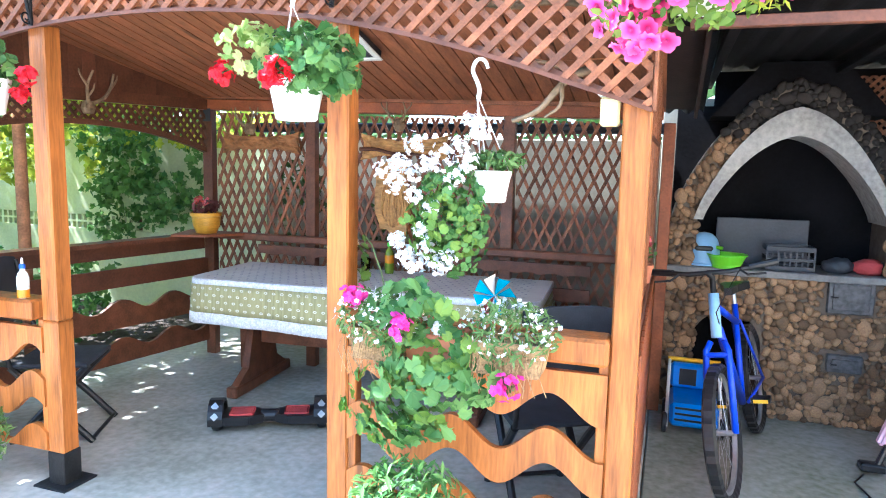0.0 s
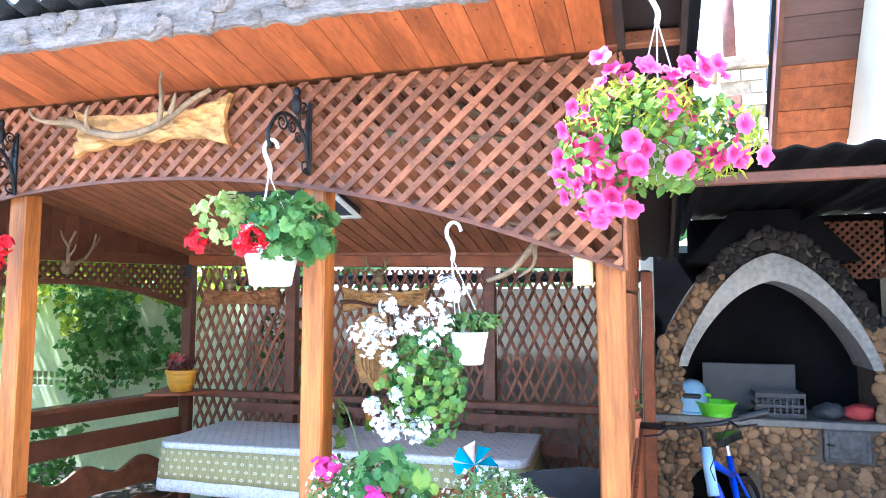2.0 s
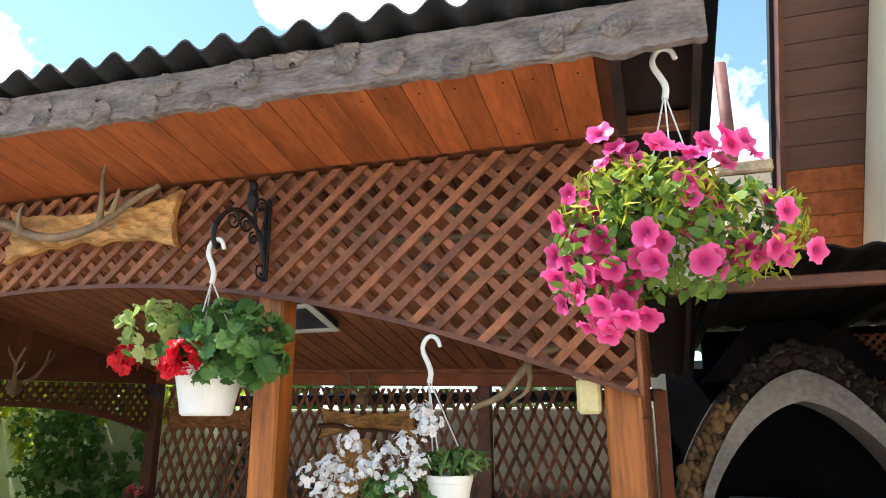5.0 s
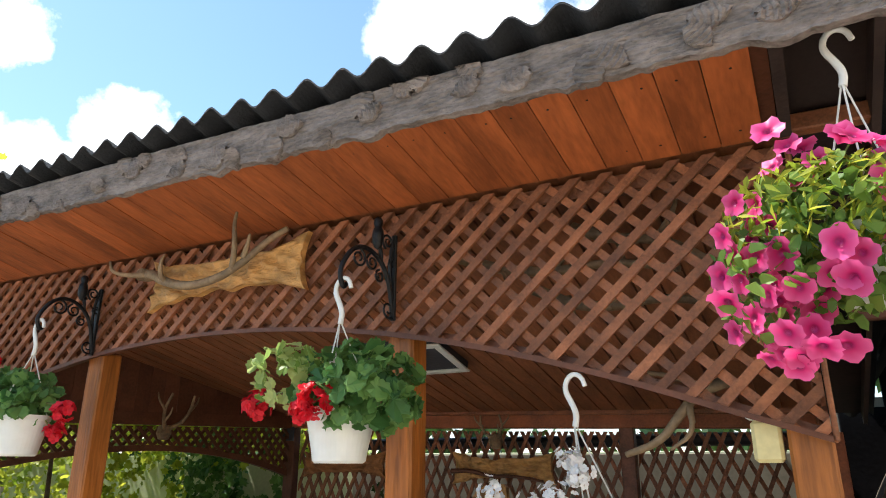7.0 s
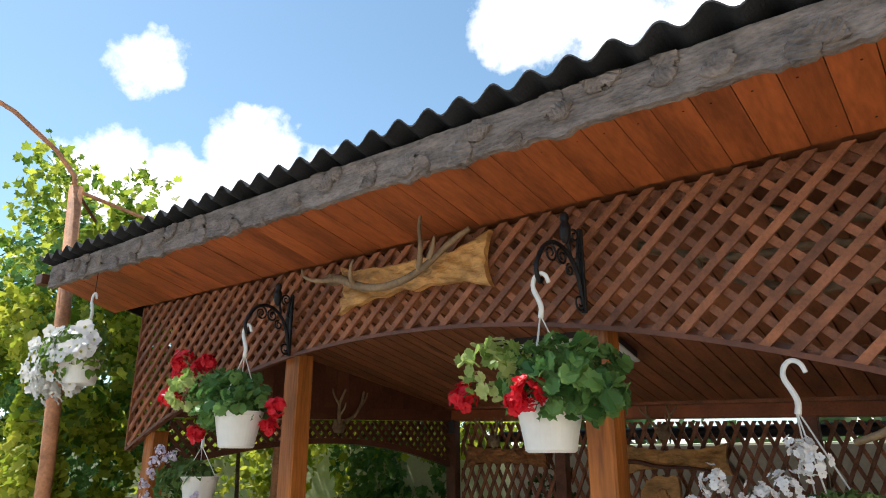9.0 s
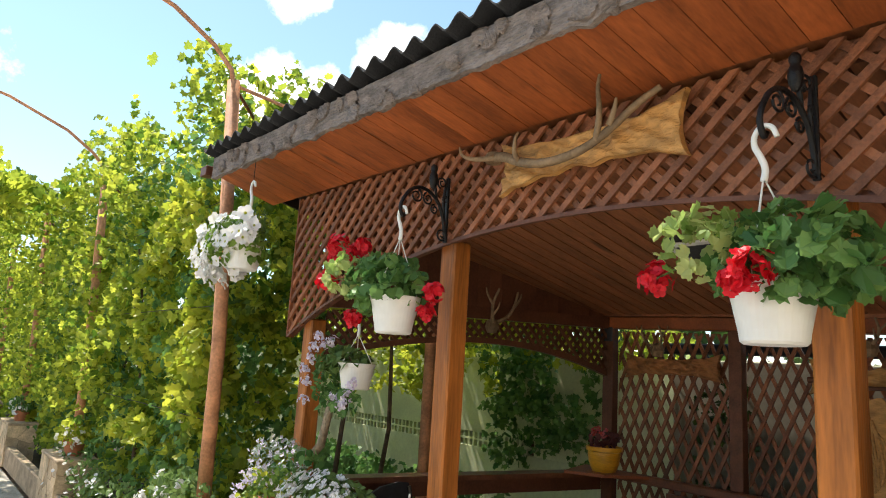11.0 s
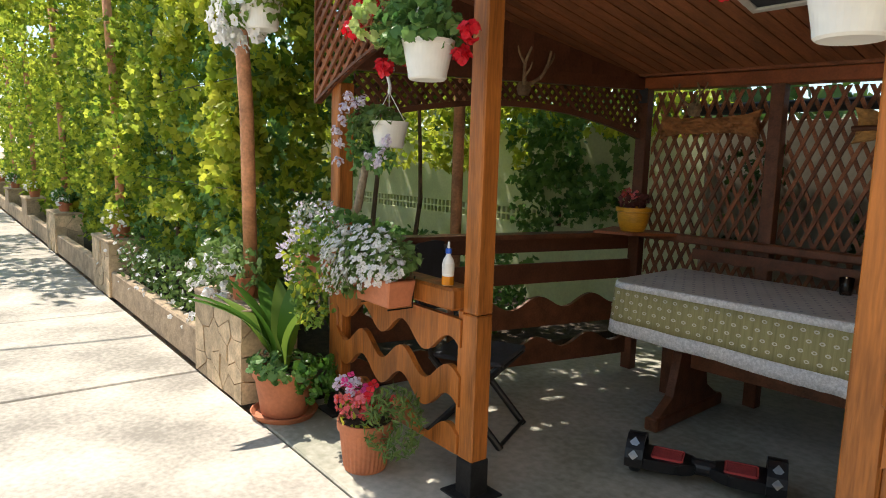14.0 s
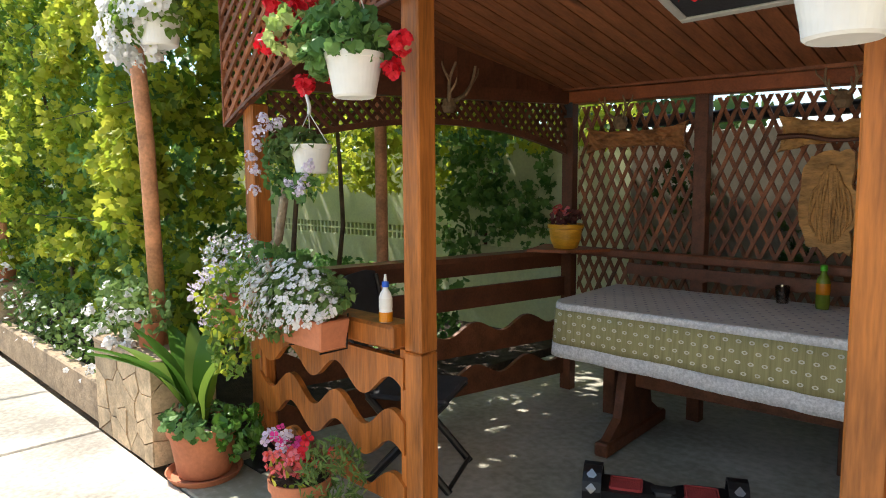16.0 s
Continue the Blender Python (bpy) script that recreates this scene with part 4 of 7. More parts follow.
foliage("foliage", rel(t, ball_pts(380, (-3.80, -0.42, 2.19), (0.26, 0.15, 0.15))), 0.05, M_PETLEAF, OVAL, t, centre=(0, 0, 0.1))
foliage("fine_foliage", rel(t, ball_pts(150, (-3.66, -0.42, 2.24), (0.12, 0.12, 0.12))), 0.05, M_FINE, THIN, t, centre=(0, 0, 0.1))
trumpets(t, [p for p in ball_pts(110, (-3.92, -0.46, 2.14), (0.25, 0.14, 0.20))] + ball_pts(40, (-3.68, -0.50, 2.22), (0.22, 0.08, 0.10)), 0.034, M_WHITE, (-3.76, -0.38, 2.15))


# ---- wrought-iron brackets ----
def iron_bracket(x, hook):
    """Twin wall bars, a bowed arm towards the viewer's side, curls in the arm's plane and a small perched bird shape."""
    b = thing("wall_bracket", "black wrought-iron scroll bracket with a perched bird", "bracket", "wrought-iron brackets", at=(x, -0.045, 2.05))
    box("bar", -0.009, 0.009, -0.008, 0.004, 0.055, 0.33, M_IRON, b, bevel=0.002)
    hx, hy, hz = hook[0] - x, hook[1] + 0.045, hook[2] - 2.05

    def flat(u, z):
        return (hx * u, hy * u, z)

    arm = [flat(0.02, 0.07), flat(0.05, 0.12), flat(0.12, 0.18), flat(0.26, 0.225), flat(0.45, 0.25), flat(0.65, 0.255), flat(0.85, 0.235), flat(0.98, 0.195), flat(1.05, 0.16), flat(1.04, 0.135), flat(0.98, hz - 0.035), flat(0.93, hz - 0.02)]
    part("arm", tube_bm(eased(arm), 0.0075, 8), M_IRON, b, smooth=True)
    part("tendril", tube_bm(eased([flat(0.03, 0.10), flat(0.10, 0.20), flat(0.08, 0.27), flat(0.02, 0.325)]), 0.006, 6), M_IRON, b, smooth=True)
    for u, z, r, s0, sg in ((0.15, 0.30, 0.026, -1.2, 1), (0.46, 0.215, 0.026, 1.2, -1), (0.72, 0.215, 0.030, 1.6, 1), (0.10, 0.085, 0.030, 2.6, 1), (0.30, 0.18, 0.020, 1.4, -1), (0.04, 0.235, 0.018, -0.5, 1)):
        pts = []
        for i in range(23):
            rr, a = r * (1 - i / 22 * 0.72), s0 + sg * 1.45 * 6.28 * i / 22
            pts.append(flat(u + rr * math.cos(a) / 0.22, z + rr * math.sin(a)))
        part("scroll", tube_bm(pts, 0.0042, 6, r_end=0.003), M_IRON, b, smooth=True)
    bx, by, bz = flat(0.36, 0.262)
    prof = [(0.001, 0.0), (0.010, 0.006), (0.016, 0.022), (0.019, 0.045), (0.016, 0.064), (0.011, 0.072), (0.0145, 0.082), (0.0145, 0.094), (0.009, 0.103), (0.001, 0.105)]
    bird = part("bird_finial", lathe_bm(prof, 14, at=(bx, by, bz)), M_IRON, b, "black cast perched bird shape", smooth=True)
    part("tail", tube_bm([(bx, by, bz + 0.03), (bx + 0.004, by + 0.012, bz - 0.005), (bx + 0.006, by + 0.018, bz - 0.035)], 0.009, 6, r_end=0.004), M_IRON, bird, smooth=True)
    return b


iron_bracket(-1.088, (-1.112, -0.275, 2.195))
iron_bracket(-2.53, (-2.495, -0.295, 2.20))


# ---- antlers and carved boards ----
def antler(parent, pts, r, tines):
    a = part("beam", tube_bm(eased(pts), r, 9, r_end=r * 0.45), M_HORN, parent, smooth=True)
    for tp in tines:
        part("tine", tube_bm(eased(tp), r * 0.62, 7, r_end=0.003), M_HORN, a, smooth=True)
    return a


def carved_board(name, label, x0, x1, z0, z1, y, material, seed, tilt=0.0, thick=0.025):
    """A plank with an irregular flared outline and gouged relief."""
    b = thing(name, label, "carved plaque", at=((x0 + x1) / 2, y, (z0 + z1) / 2))
    w, h = (x1 - x0) / 2, (z1 - z0) / 2
    nx, nz = 64, 18
    vv, ff = [], []
    for i in range(nx + 1):
        u = -1 + 2 * i / nx
        flare = 0.56 + 0.46 * abs(u) ** 3 + 0.10 * noise.noise(Vector((u * 3, seed, 0)))
        hi = h * (flare + 0.10 * noise.noise(Vector((u * 6, seed, 4))))
        lo = -h * (flare + 0.14 * noise.noise(Vector((u * 5, seed, 9))))
        endx = w * u
        for j in range(nz + 1):
            v = j / nz
            z = lo + (hi - lo) * v
            ex = endx - 0.07 * w * u * (1 - abs(2 * v - 1) ** 2) * max(0, (abs(u) - 0.8) / 0.2)
            edge = min(v, 1 - v) * 2
            d = 0.014 * noise.noise(Vector((u * 13 + 2 * v, v * 7, seed))) + 0.007 * math.sin(26 * u + 11 * v + 5 * noise.noise(Vector((u * 4, v * 3, seed))))
            vv.append((ex, -thick / 2 - d * min(1, edge * 4), z + tilt * endx))
    for i in range(nx):
        for j in range(nz):
            a = i * (nz + 1) + j
            ff.append((a, a + nz + 1, a + nz + 2, a + 1))
    k = len(vv)
    vv += [(p[0], thick / 2, p[2]) for p in vv]
    for i in range(nx):
        for j in (0, nz):
            a = i * (nz + 1) + j
            ff.append((a, a + nz + 1, k + a + nz + 1, k + a))
    for j in range(nz):
        for a in (j, nx * (nz + 1) + j):
            ff.append((a, a + 1, k + a + 1, k + a))
    o = obj("board", vv, ff, material, b)
    for f in o.data.polygons:
        f.use_smooth = f.index < nx * nz
    return b


pl = carved_board("antler_plaque", "carved pale wooden plaque carrying a shed antler", -2.20, -1.425, 2.245, 2.445, -0.055, M_CARVE, 3.1)
antler(pl, [(-0.40, -0.03, 0.045), (-0.33, -0.05, 0.035), (-0.22, -0.075, -0.02), (-0.08, -0.09, -0.055), (0.06, -0.09, -0.045), (0.16, -0.08, 0.0), (0.25, -0.06, 0.075), (0.32, -0.04, 0.115)], 0.021,
       ([(-0.37, -0.04, 0.04), (-0.45, -0.09, 0.035), (-0.50, -0.11, 0.055), (-0.515, -0.11, 0.095)], [(-0.22, -0.07, -0.02), (-0.215, -0.11, 0.0), (-0.20, -0.125, 0.05), (-0.19, -0.12, 0.075)],
        [(0.12, -0.085, -0.02), (0.16, -0.12, 0.06), (0.155, -0.13, 0.14), (0.175, -0.13, 0.205)], [(0.17, -0.085, 0.02), (0.20, -0.10, 0.06), (0.205, -0.10, 0.095)]))
part("burr", lathe_bm([(0.001, -0.02), (0.03, -0.018), (0.036, 0.0), (0.028, 0.02), (0.001, 0.022)], 12, at=(-0.405, -0.03, 0.045)), M_HORN, pl)
carved_board("carved_plank", "long brown carved plank hung on the lattice", -3.17, -2.49, 1.61, 1.775, BACK - 0.10, M_CARVED2, 7.7)
carved_board("carved_plank", "light carved plank with a branch relief on the lattice", -2.0, -1.34, 1.58, 1.765, BACK - 0.10, M_CARVE, 12.3)
slab = thing("carved_slab", "tall carved burl slab hung on the lattice", "carving", at=(-1.735, BACK - 0.10, 1.31))
edge = []
for k in range(44):
    a = 2 * math.pi * k / 44
    m_ = 1 + 0.30 * noise.noise(Vector((2.2 * math.cos(a), 2.2 * math.sin(a), 4.4))) + 0.12 * noise.noise(Vector((6 * math.cos(a), 6 * math.sin(a), 1.4)))
    edge.append((0.13 * m_ * math.copysign(abs(math.cos(a)) ** 0.7, math.cos(a)), 0.25 * m_ * math.copysign(abs(math.sin(a)) ** 0.7, math.sin(a))))
part("board", prism(edge, 'y', -0.03, 0.01), M_CARVE, slab)
for k in range(17):                  # deep gouges fanning down the slab
    a = -1.0 + 2.0 * k / 16
    x0, x1 = 0.085 * a + 0.012 * math.sin(k * 2.1), 0.105 * a
    zz = 0.20 * (1 - 0.5 * a * a)
    part("ridge", tube_bm(eased([(x0 * 0.5, -0.030, zz), (x0 + 0.012 * math.sin(k), -0.036, 0.06), (x1 + 0.015 * math.cos(k * 1.7), -0.036, -0.08), (x1 * 0.8, -0.030, -zz)]), 0.0085, 6, r_end=0.005), M_CARVE, slab, smooth=True)
br = part("branch", tube_bm(eased([(-1.99, BACK - 0.14, 1.655), (-1.86, BACK - 0.145, 1.66), (-1.74, BACK - 0.14, 1.625), (-1.58, BACK - 0.14, 1.63), (-1.40, BACK - 0.14, 1.60)]), 0.016, 7, r_end=0.007), M_DARK)
tagged(br, "dark crooked branch fixed across the carved plank", "branch")


def mounted_antlers(base, out, s, label):
    t = thing("antlers", label, "antlers", "mounted antlers", at=base)
    o = Vector(out).normalized()
    side = o.cross(Vector((0, 0, 1))).normalized()
    part("skull_plate", lathe_bm([(0.001, -0.05), (0.03, -0.045), (0.045, -0.01), (0.035, 0.03), (0.001, 0.045)], 12), M_HORN, t)
    for k in (-1, 1):
        p = [side * (k * d * s) + o * (e * s) + Vector((0, 0, z * s)) for d, e, z in ((0.02, 0.02, 0.02), (0.08, 0.07, 0.06), (0.12, 0.10, 0.14), (0.10, 0.14, 0.24))]
        antler(t, p, 0.013 * s + 0.003, ([p[1], p[1] + o * 0.05 * s + Vector((0, 0, 0.05 * s)), p[1] + o * 0.06 * s + Vector((0, 0, 0.09 * s))],
                                         [p[2], p[2] + side * (k * 0.06 * s) + Vector((0, 0, 0.06 * s)), p[2] + side * (k * 0.07 * s) + Vector((0, 0, 0.10 * s))]))
    return t


mounted_antlers((left_x(1.15) + 0.04, 1.15, 1.88), (1, 0.1, 0), 0.9, "small deer antlers mounted on the side beam")
mounted_antlers((-2.93, BACK - 0.10, 1.80), (0, -1, 0), 0.62, "roe deer antlers on a pale skull plate on the lattice")
mounted_antlers((-1.70, BACK - 0.12, 1.83), (0, -1, 0), 0.6, "dark antlers above the carved plank")
t = thing("antlers", "large shed antlers hung behind the arch", "antlers", "mounted antlers", at=(-0.22, 0.10, 1.86))
antler(t, [(0.05, 0, 0.03), (-0.03, -0.01, 0.0), (-0.08, -0.02, -0.06), (-0.13, -0.02, -0.12), (-0.22, -0.02, -0.15)], 0.017, ([(0, 0, 0.01), (-0.10, -0.05, 0.05), (-0.2, -0.06, 0.055)], [(-0.05, -0.02, -0.03), (-0.04, -0.05, -0.10), (-0.10, -0.06, -0.14)]))
for a, b, c_ in (((-0.95, 0.10, 2.33), (-0.6, 0.06, 2.22), (-0.25, 0.05, 2.18)), ((-0.7, 0.12, 2.2), (-0.45, 0.07, 2.10), (-0.15, 0.10, 2.08)), ((-0.55, 0.1, 2.36), (-0.3, 0.06, 2.28), (-0.05, 0.08, 2.06))):
    t = thing("shed_antler", "pale shed antler lying behind the lattice valance", "antler", "antlers behind the lattice", at=b)
    p = [Vector(q) - Vector(b) for q in (a, b, c_)]
    antler(t, [p[0], p[0].lerp(p[1], 0.5) + Vector((0, 0, -0.02)), p[1], p[1].lerp(p[2], 0.5) + Vector((0, 0, 0.03)), p[2]], 0.02, ([p[1], p[1] + Vector((0.05, 0, 0.07)), p[1] + Vector((0.06, 0.01, 0.13))], [p[0] * 0.5, p[0] * 0.5 + Vector((0.03, -0.02, -0.09))]))

# lamp box on the last post
lb = thing("wall_lamp", "yellowed glass lamp box with white cap on the post", "lamp", at=(-0.10, 0.045, 1.69))
part("glass_box", box_bm(-0.03, 0.034, -0.035, 0.035, 0.0, 0.095, 0.008), M_LAMPBOX, lb)
part("cap", box_bm(-0.045, 0.04, -0.04, 0.04, 0.097, 0.122, 0.01), M_PLAST, lb)
# fluorescent frame on the ceiling
cl = thing("ceiling_light", "flat grey metal ceiling light frame", "ceiling light", at=(-1.80, 1.10, ceil_z(1.10)))
cl.rotation_euler = (-math.atan(0.255), 0, 0)
box("housing", -0.33, 0.33, -0.16, 0.16, -0.05, -0.004, M_GREY, cl)
for y0, y1 in ((-0.17, -0.135), (0.135, 0.17)):
    box("frame_bar", -0.34, 0.34, y0, y1, -0.062, -0.05, M_MOSS, cl)
for x0, x1 in ((-0.34, -0.30), (0.30, 0.34)):
    box("frame_bar", x0, x1, -0.134, 0.134, -0.062, -0.05, M_MOSS, cl)

# ---- bench, table and what lies on it ----
bench = thing("corner_bench", "brown timber bench along the back lattice", "bench")
box("seat", -3.0, -0.15, 1.86, BACK - 0.09, 0.43, 0.47, M_TABLE, bench)
box("back_rail", -3.28, -0.07, BACK - 0.125, BACK - 0.072, 0.95, 1.005, M_TABLE, bench, bevel=0.01)
for z0, z1, per_ in ((0.845, 0.925, 0.17), (0.67, 0.765, 0.17)):
    xs = [-2.85 + 2.50 * i / 140 for i in range(141)]
    out = [(x, z0 + 0.016 * abs(math.sin(math.pi * x / per_))) for x in xs] + [(x, z1) for x in reversed(xs)]
    part("backrest_board", prism(out, 'y', BACK - 0.125, BACK - 0.10), M_TABLE, bench)
for x in (-2.9, -1.6, -0.3):
    box("leg", x, x + 0.08, 1.9, BACK - 0.13, 0.0, 0.43, M_TABLE, bench)

TBL = pose(-2.83, 1.25, 0, 0, 0, 4)
table = thing("picnic_table", "brown timber trestle table on sled feet", "table")
table.matrix_world = TBL
TL, TD, TH = 2.28, 0.79, 0.79
box("tabletop", 0.04, TL - 0.04, 0.04, TD - 0.04, TH - 0.045, TH - 0.006, M_TABLE, table)
for x in (0.27, TL - 0.40):
    out = [(0.06, 0.07), (TD - 0.06, 0.07), (TD - 0.2, 0.16), (TD - 0.26, 0.40), (TD - 0.16, TH - 0.05), (0.16, TH - 0.05), (0.26, 0.40), (0.2, 0.16)]
    part("trestle", prism(out, 'x', x, x + 0.05), M_TABLE, table)
    box("foot", x - 0.015, x + 0.065, 0.02, TD - 0.02, 0.0, 0.075, M_TABLE, table, bevel=0.01)
box("stretcher", 0.32, TL - 0.44, TD / 2 - 0.03, TD / 2 + 0.03, 0.30, 0.42, M_TABLE, table)
box("apron", 0.32, TL - 0.44, 0.16, 0.185, TH - 0.15, TH - 0.05, M_TABLE, table)

cloth = thing("tablecloth", "white and olive printed tablecloth with lace hem", "tablecloth")
cloth.matrix_world = TBL


def rim(s_, out_=0.0):
    """The table's outline with rounded corners, s_ in 0..1 from the far left corner by the front to the far right."""
    R = 0.10
    pts = [(0, TD)]
    for cx, cy, a0 in ((R, R, math.pi), (TL - R, R, 1.5 * math.pi)):
        for i in range(9):
            a = a0 + math.pi / 2 * i / 8
            pts.append((cx + R * math.cos(a), cy + R * math.sin(a)))
    pts.append((TL, TD))
    d = [0]
    for a, b in zip(pts, pts[1:]):
        d.append(d[-1] + math.hypot(b[0] - a[0], b[1] - a[1]))
    q = s_ * d[-1]
    for i in range(len(pts) - 1):
        if q <= d[i + 1] + 1e-9:
            f = (q - d[i]) / max(d[i + 1] - d[i], 1e-9)
            x, y = pts[i][0] + (pts[i + 1][0] - pts[i][0]) * f, pts[i][1] + (pts[i + 1][1] - pts[i][1]) * f
            nx_, ny_ = (pts[i + 1][1] - pts[i][1]), -(pts[i + 1][0] - pts[i][0])
            l_ = math.hypot(nx_, ny_) or 1
            return x + nx_ / l_ * out_, y + ny_ / l_ * out_
    return pts[-1]


NS = 260


def skirt(name, bands, material):
    """A hanging strip; bands are (drop, outward) pairs from top to bottom."""
    vv, ff = [], []
    for i in range(NS + 1):
        s_ = i / NS
        hang = 1.0 + 0.24 * min(max((s_ - 0.25) / 0.5, 0), 1)
        for d, o in bands:
            d *= hang
            fold = 0.010 * (d / 0.3) * (noise.noise(Vector((s_ * 46, 0, 0))) + 0.5 * noise.noise(Vector((s_ * 110, 3, 0))))
            x, y = rim(s_, o + fold + 0.002)
            sag = 0.008 * noise.noise(Vector((s_ * 15, 9, 0))) * (d / 0.3)
            vv.append((x, y, TH + 0.004 - d + sag))
    k = len(bands)
    for i in range(NS):
        for j in range(k - 1):
            a = i * k + j
            ff.append((a, a + k, a + k + 1, a + 1))
    o = obj(name, vv, ff, material, cloth)
    for f in o.data.polygons:
        f.use_smooth = True
    sol = o.modifiers.new("thickness", 'SOLIDIFY')
    sol.thickness = 0.0015
    return o


vv = [(*rim(i / NS, 0.002), TH + 0.004 + 0.001 * noise.noise(Vector((i * 0.2, 0, 0)))) for i in range(NS + 1)]
o = obj("cloth_top", [(p[0], p[1], p[2]) for p in vv] + [(p[0], p[1], p[2] - 0.003) for p in vv],
        [tuple(range(NS + 1)), tuple(range(2 * NS + 1, NS, -1))], M_CLOTH, cloth)
skirt("lace_edge", ((0.0, 0.0), (0.01, 0.006), (0.035, 0.010)), M_LACE)
skirt("printed_skirt", ((0.035, 0.010), (0.10, 0.017), (0.17, 0.022), (0.215, 0.026)), M_OLIVE)
skirt("lace_hem", ((0.215, 0.026), (0.25, 0.029), (0.285, 0.032)), M_LACE)
vv, ff = [], []
for i in range(66):
    for j in range(4):
        s_ = (i + 0.5 * (j % 2) + 0.5) / 67
        d = (0.058 + j * 0.042) * (1.0 + 0.24 * min(max((s_ - 0.25) / 0.5, 0), 1))
        o_ = 0.016 + 0.06 * (d - 0.06)
        x, y = rim(s_, o_ + 0.010 * (d / 0.3) * (noise.noise(Vector((s_ * 46, 0, 0))) + 0.5 * noise.noise(Vector((s_ * 110, 3, 0)))) + 0.002)
        x2, y2 = rim(min(s_ + 0.004, 1), o_)
        x1, y1 = rim(s_, o_)
        tx, ty = x2 - x1, y2 - y1
        l_ = math.hypot(tx, ty) or 1
        tx, ty = tx / l_, ty / l_
        zc = TH + 0.004 - d
        b0 = len(vv)
        for k in range(10):
            a = 2 * math.pi * k / 10
            for r in (1.0, 0.45):
                vv.append((x + tx * 0.013 * r * math.cos(a) + ty * 0.002, y + ty * 0.013 * r * math.cos(a) - tx * 0.002, zc + 0.009 * r * math.sin(a)))
        for k in range(10):
            k2 = (k + 1) % 10
            ff.append((b0 + 2 * k, b0 + 2 * k2, b0 + 2 * k2 + 1, b0 + 2 * k + 1))
tagged(obj("printed_motif", vv, ff, M_MOTIF, cloth), "", "", kind="stuff")
vv, ff = [], []                      # printed sprigs on the top
for i in range(38):
    for j in range(13):
        x, y = 0.06 + i * 0.058 + (0.029 if j % 2 else 0), 0.05 + j * 0.056
        if 0.08 < x < TL - 0.08:
            b0 = len(vv)
            for k in range(6):
                a = 2 * math.pi * k / 6
                vv.append((x + 0.011 * math.cos(a) * (1 if k % 2 else 0.5), y + 0.011 * math.sin(a), TH + 0.0065))
            ff.append(tuple(range(b0, b0 + 6)))
tagged(obj("printed_sprig", vv, ff, mat("grey_print", (0.34, 0.34, 0.38), 0.95, var=0.1, per=0, bump=0), cloth), "", "", kind="stuff")


def bottle(label, at, h, r, body, cap, lab, liquid=None):
    t = thing("bottle", label, "bottle", at=at)
    part("body", lathe_bm([(0.001, 0), (r * 0.92, 0), (r, 0.012), (r, h * 0.28), (r * 0.95, h * 0.32), (r, h * 0.36), (r, h * 0.60), (r * 0.8, h * 0.72), (r * 0.42, h * 0.82), (r * 0.4, h * 0.90), (0.001, h * 0.9)], 24), body, t, smooth=True)
    part("label_band", lathe_bm([(r * 1.02, h * 0.34), (r * 1.02, h * 0.60)], 24), lab, t)
    part("cap", lathe_bm([(0.001, h * 0.875), (r * 0.52, h * 0.88), (r * 0.52, h), (r * 0.3, h * 1.02), (0.001, h * 1.02)], 16), cap, t)
    return t


bo = bottle("clear bottle of amber liquid with blue cap on the rail", (-2.69, -0.02, 0.902), 0.155, 0.026, M_PLAST, M_CAPB, M_LABEL)
part("liquid", lathe_bm([(0.0265, 0.002), (0.0266, 0.04), (0.001, 0.041)], 24), M_JUICE, bo)
part("spray_tip", lathe_bm([(0.007, 0.155), (0.004, 0.185), (0.001, 0.186)], 8), M_PLAST, bo)
bottle("green bottle of sauce with green cap on the table", (-1.72, 1.98, 0.797), 0.215, 0.032, M_BOTTLE, M_CAPG, M_JUICE)
gl = part("drinking_glass", lathe_bm([(0.001, 0), (0.03, 0), (0.036, 0.09), (0.033, 0.09), (0.028, 0.006), (0.001, 0.006)], 24), M_GLASS, smooth=True)
gl.location = (-1.92, 2.02, 0.797)
tagged(gl, "empty clear drinking glass on the tablecloth", "glass")

yp = thing("plant_pot", "yellow ringed clay pot with a small red plant", "flower pot", at=(-3.23, 1.96, 1.004))
part("pot", lathe_bm([(0.001, 0), (0.075, 0), (0.088, 0.03), (0.098, 0.06), (0.105, 0.11), (0.103, 0.125), (0.117, 0.13), (0.118, 0.155), (0.106, 0.157), (0.10, 0.13), (0.001, 0.13)], 36), M_YELLOW, yp, smooth=False)
foliage("foliage", ball_pts(70, (0, 0, 0.20), (0.10, 0.10, 0.06)), 0.05, mat("dark_red_leaf", (0.12, 0.03, 0.03), 0.6), OVAL, yp)
blossoms("blossom", ball_pts(14, (-0.01, -0.03, 0.24), (0.06, 0.06, 0.04)), 0.022, 5, M_CORAL, yp)

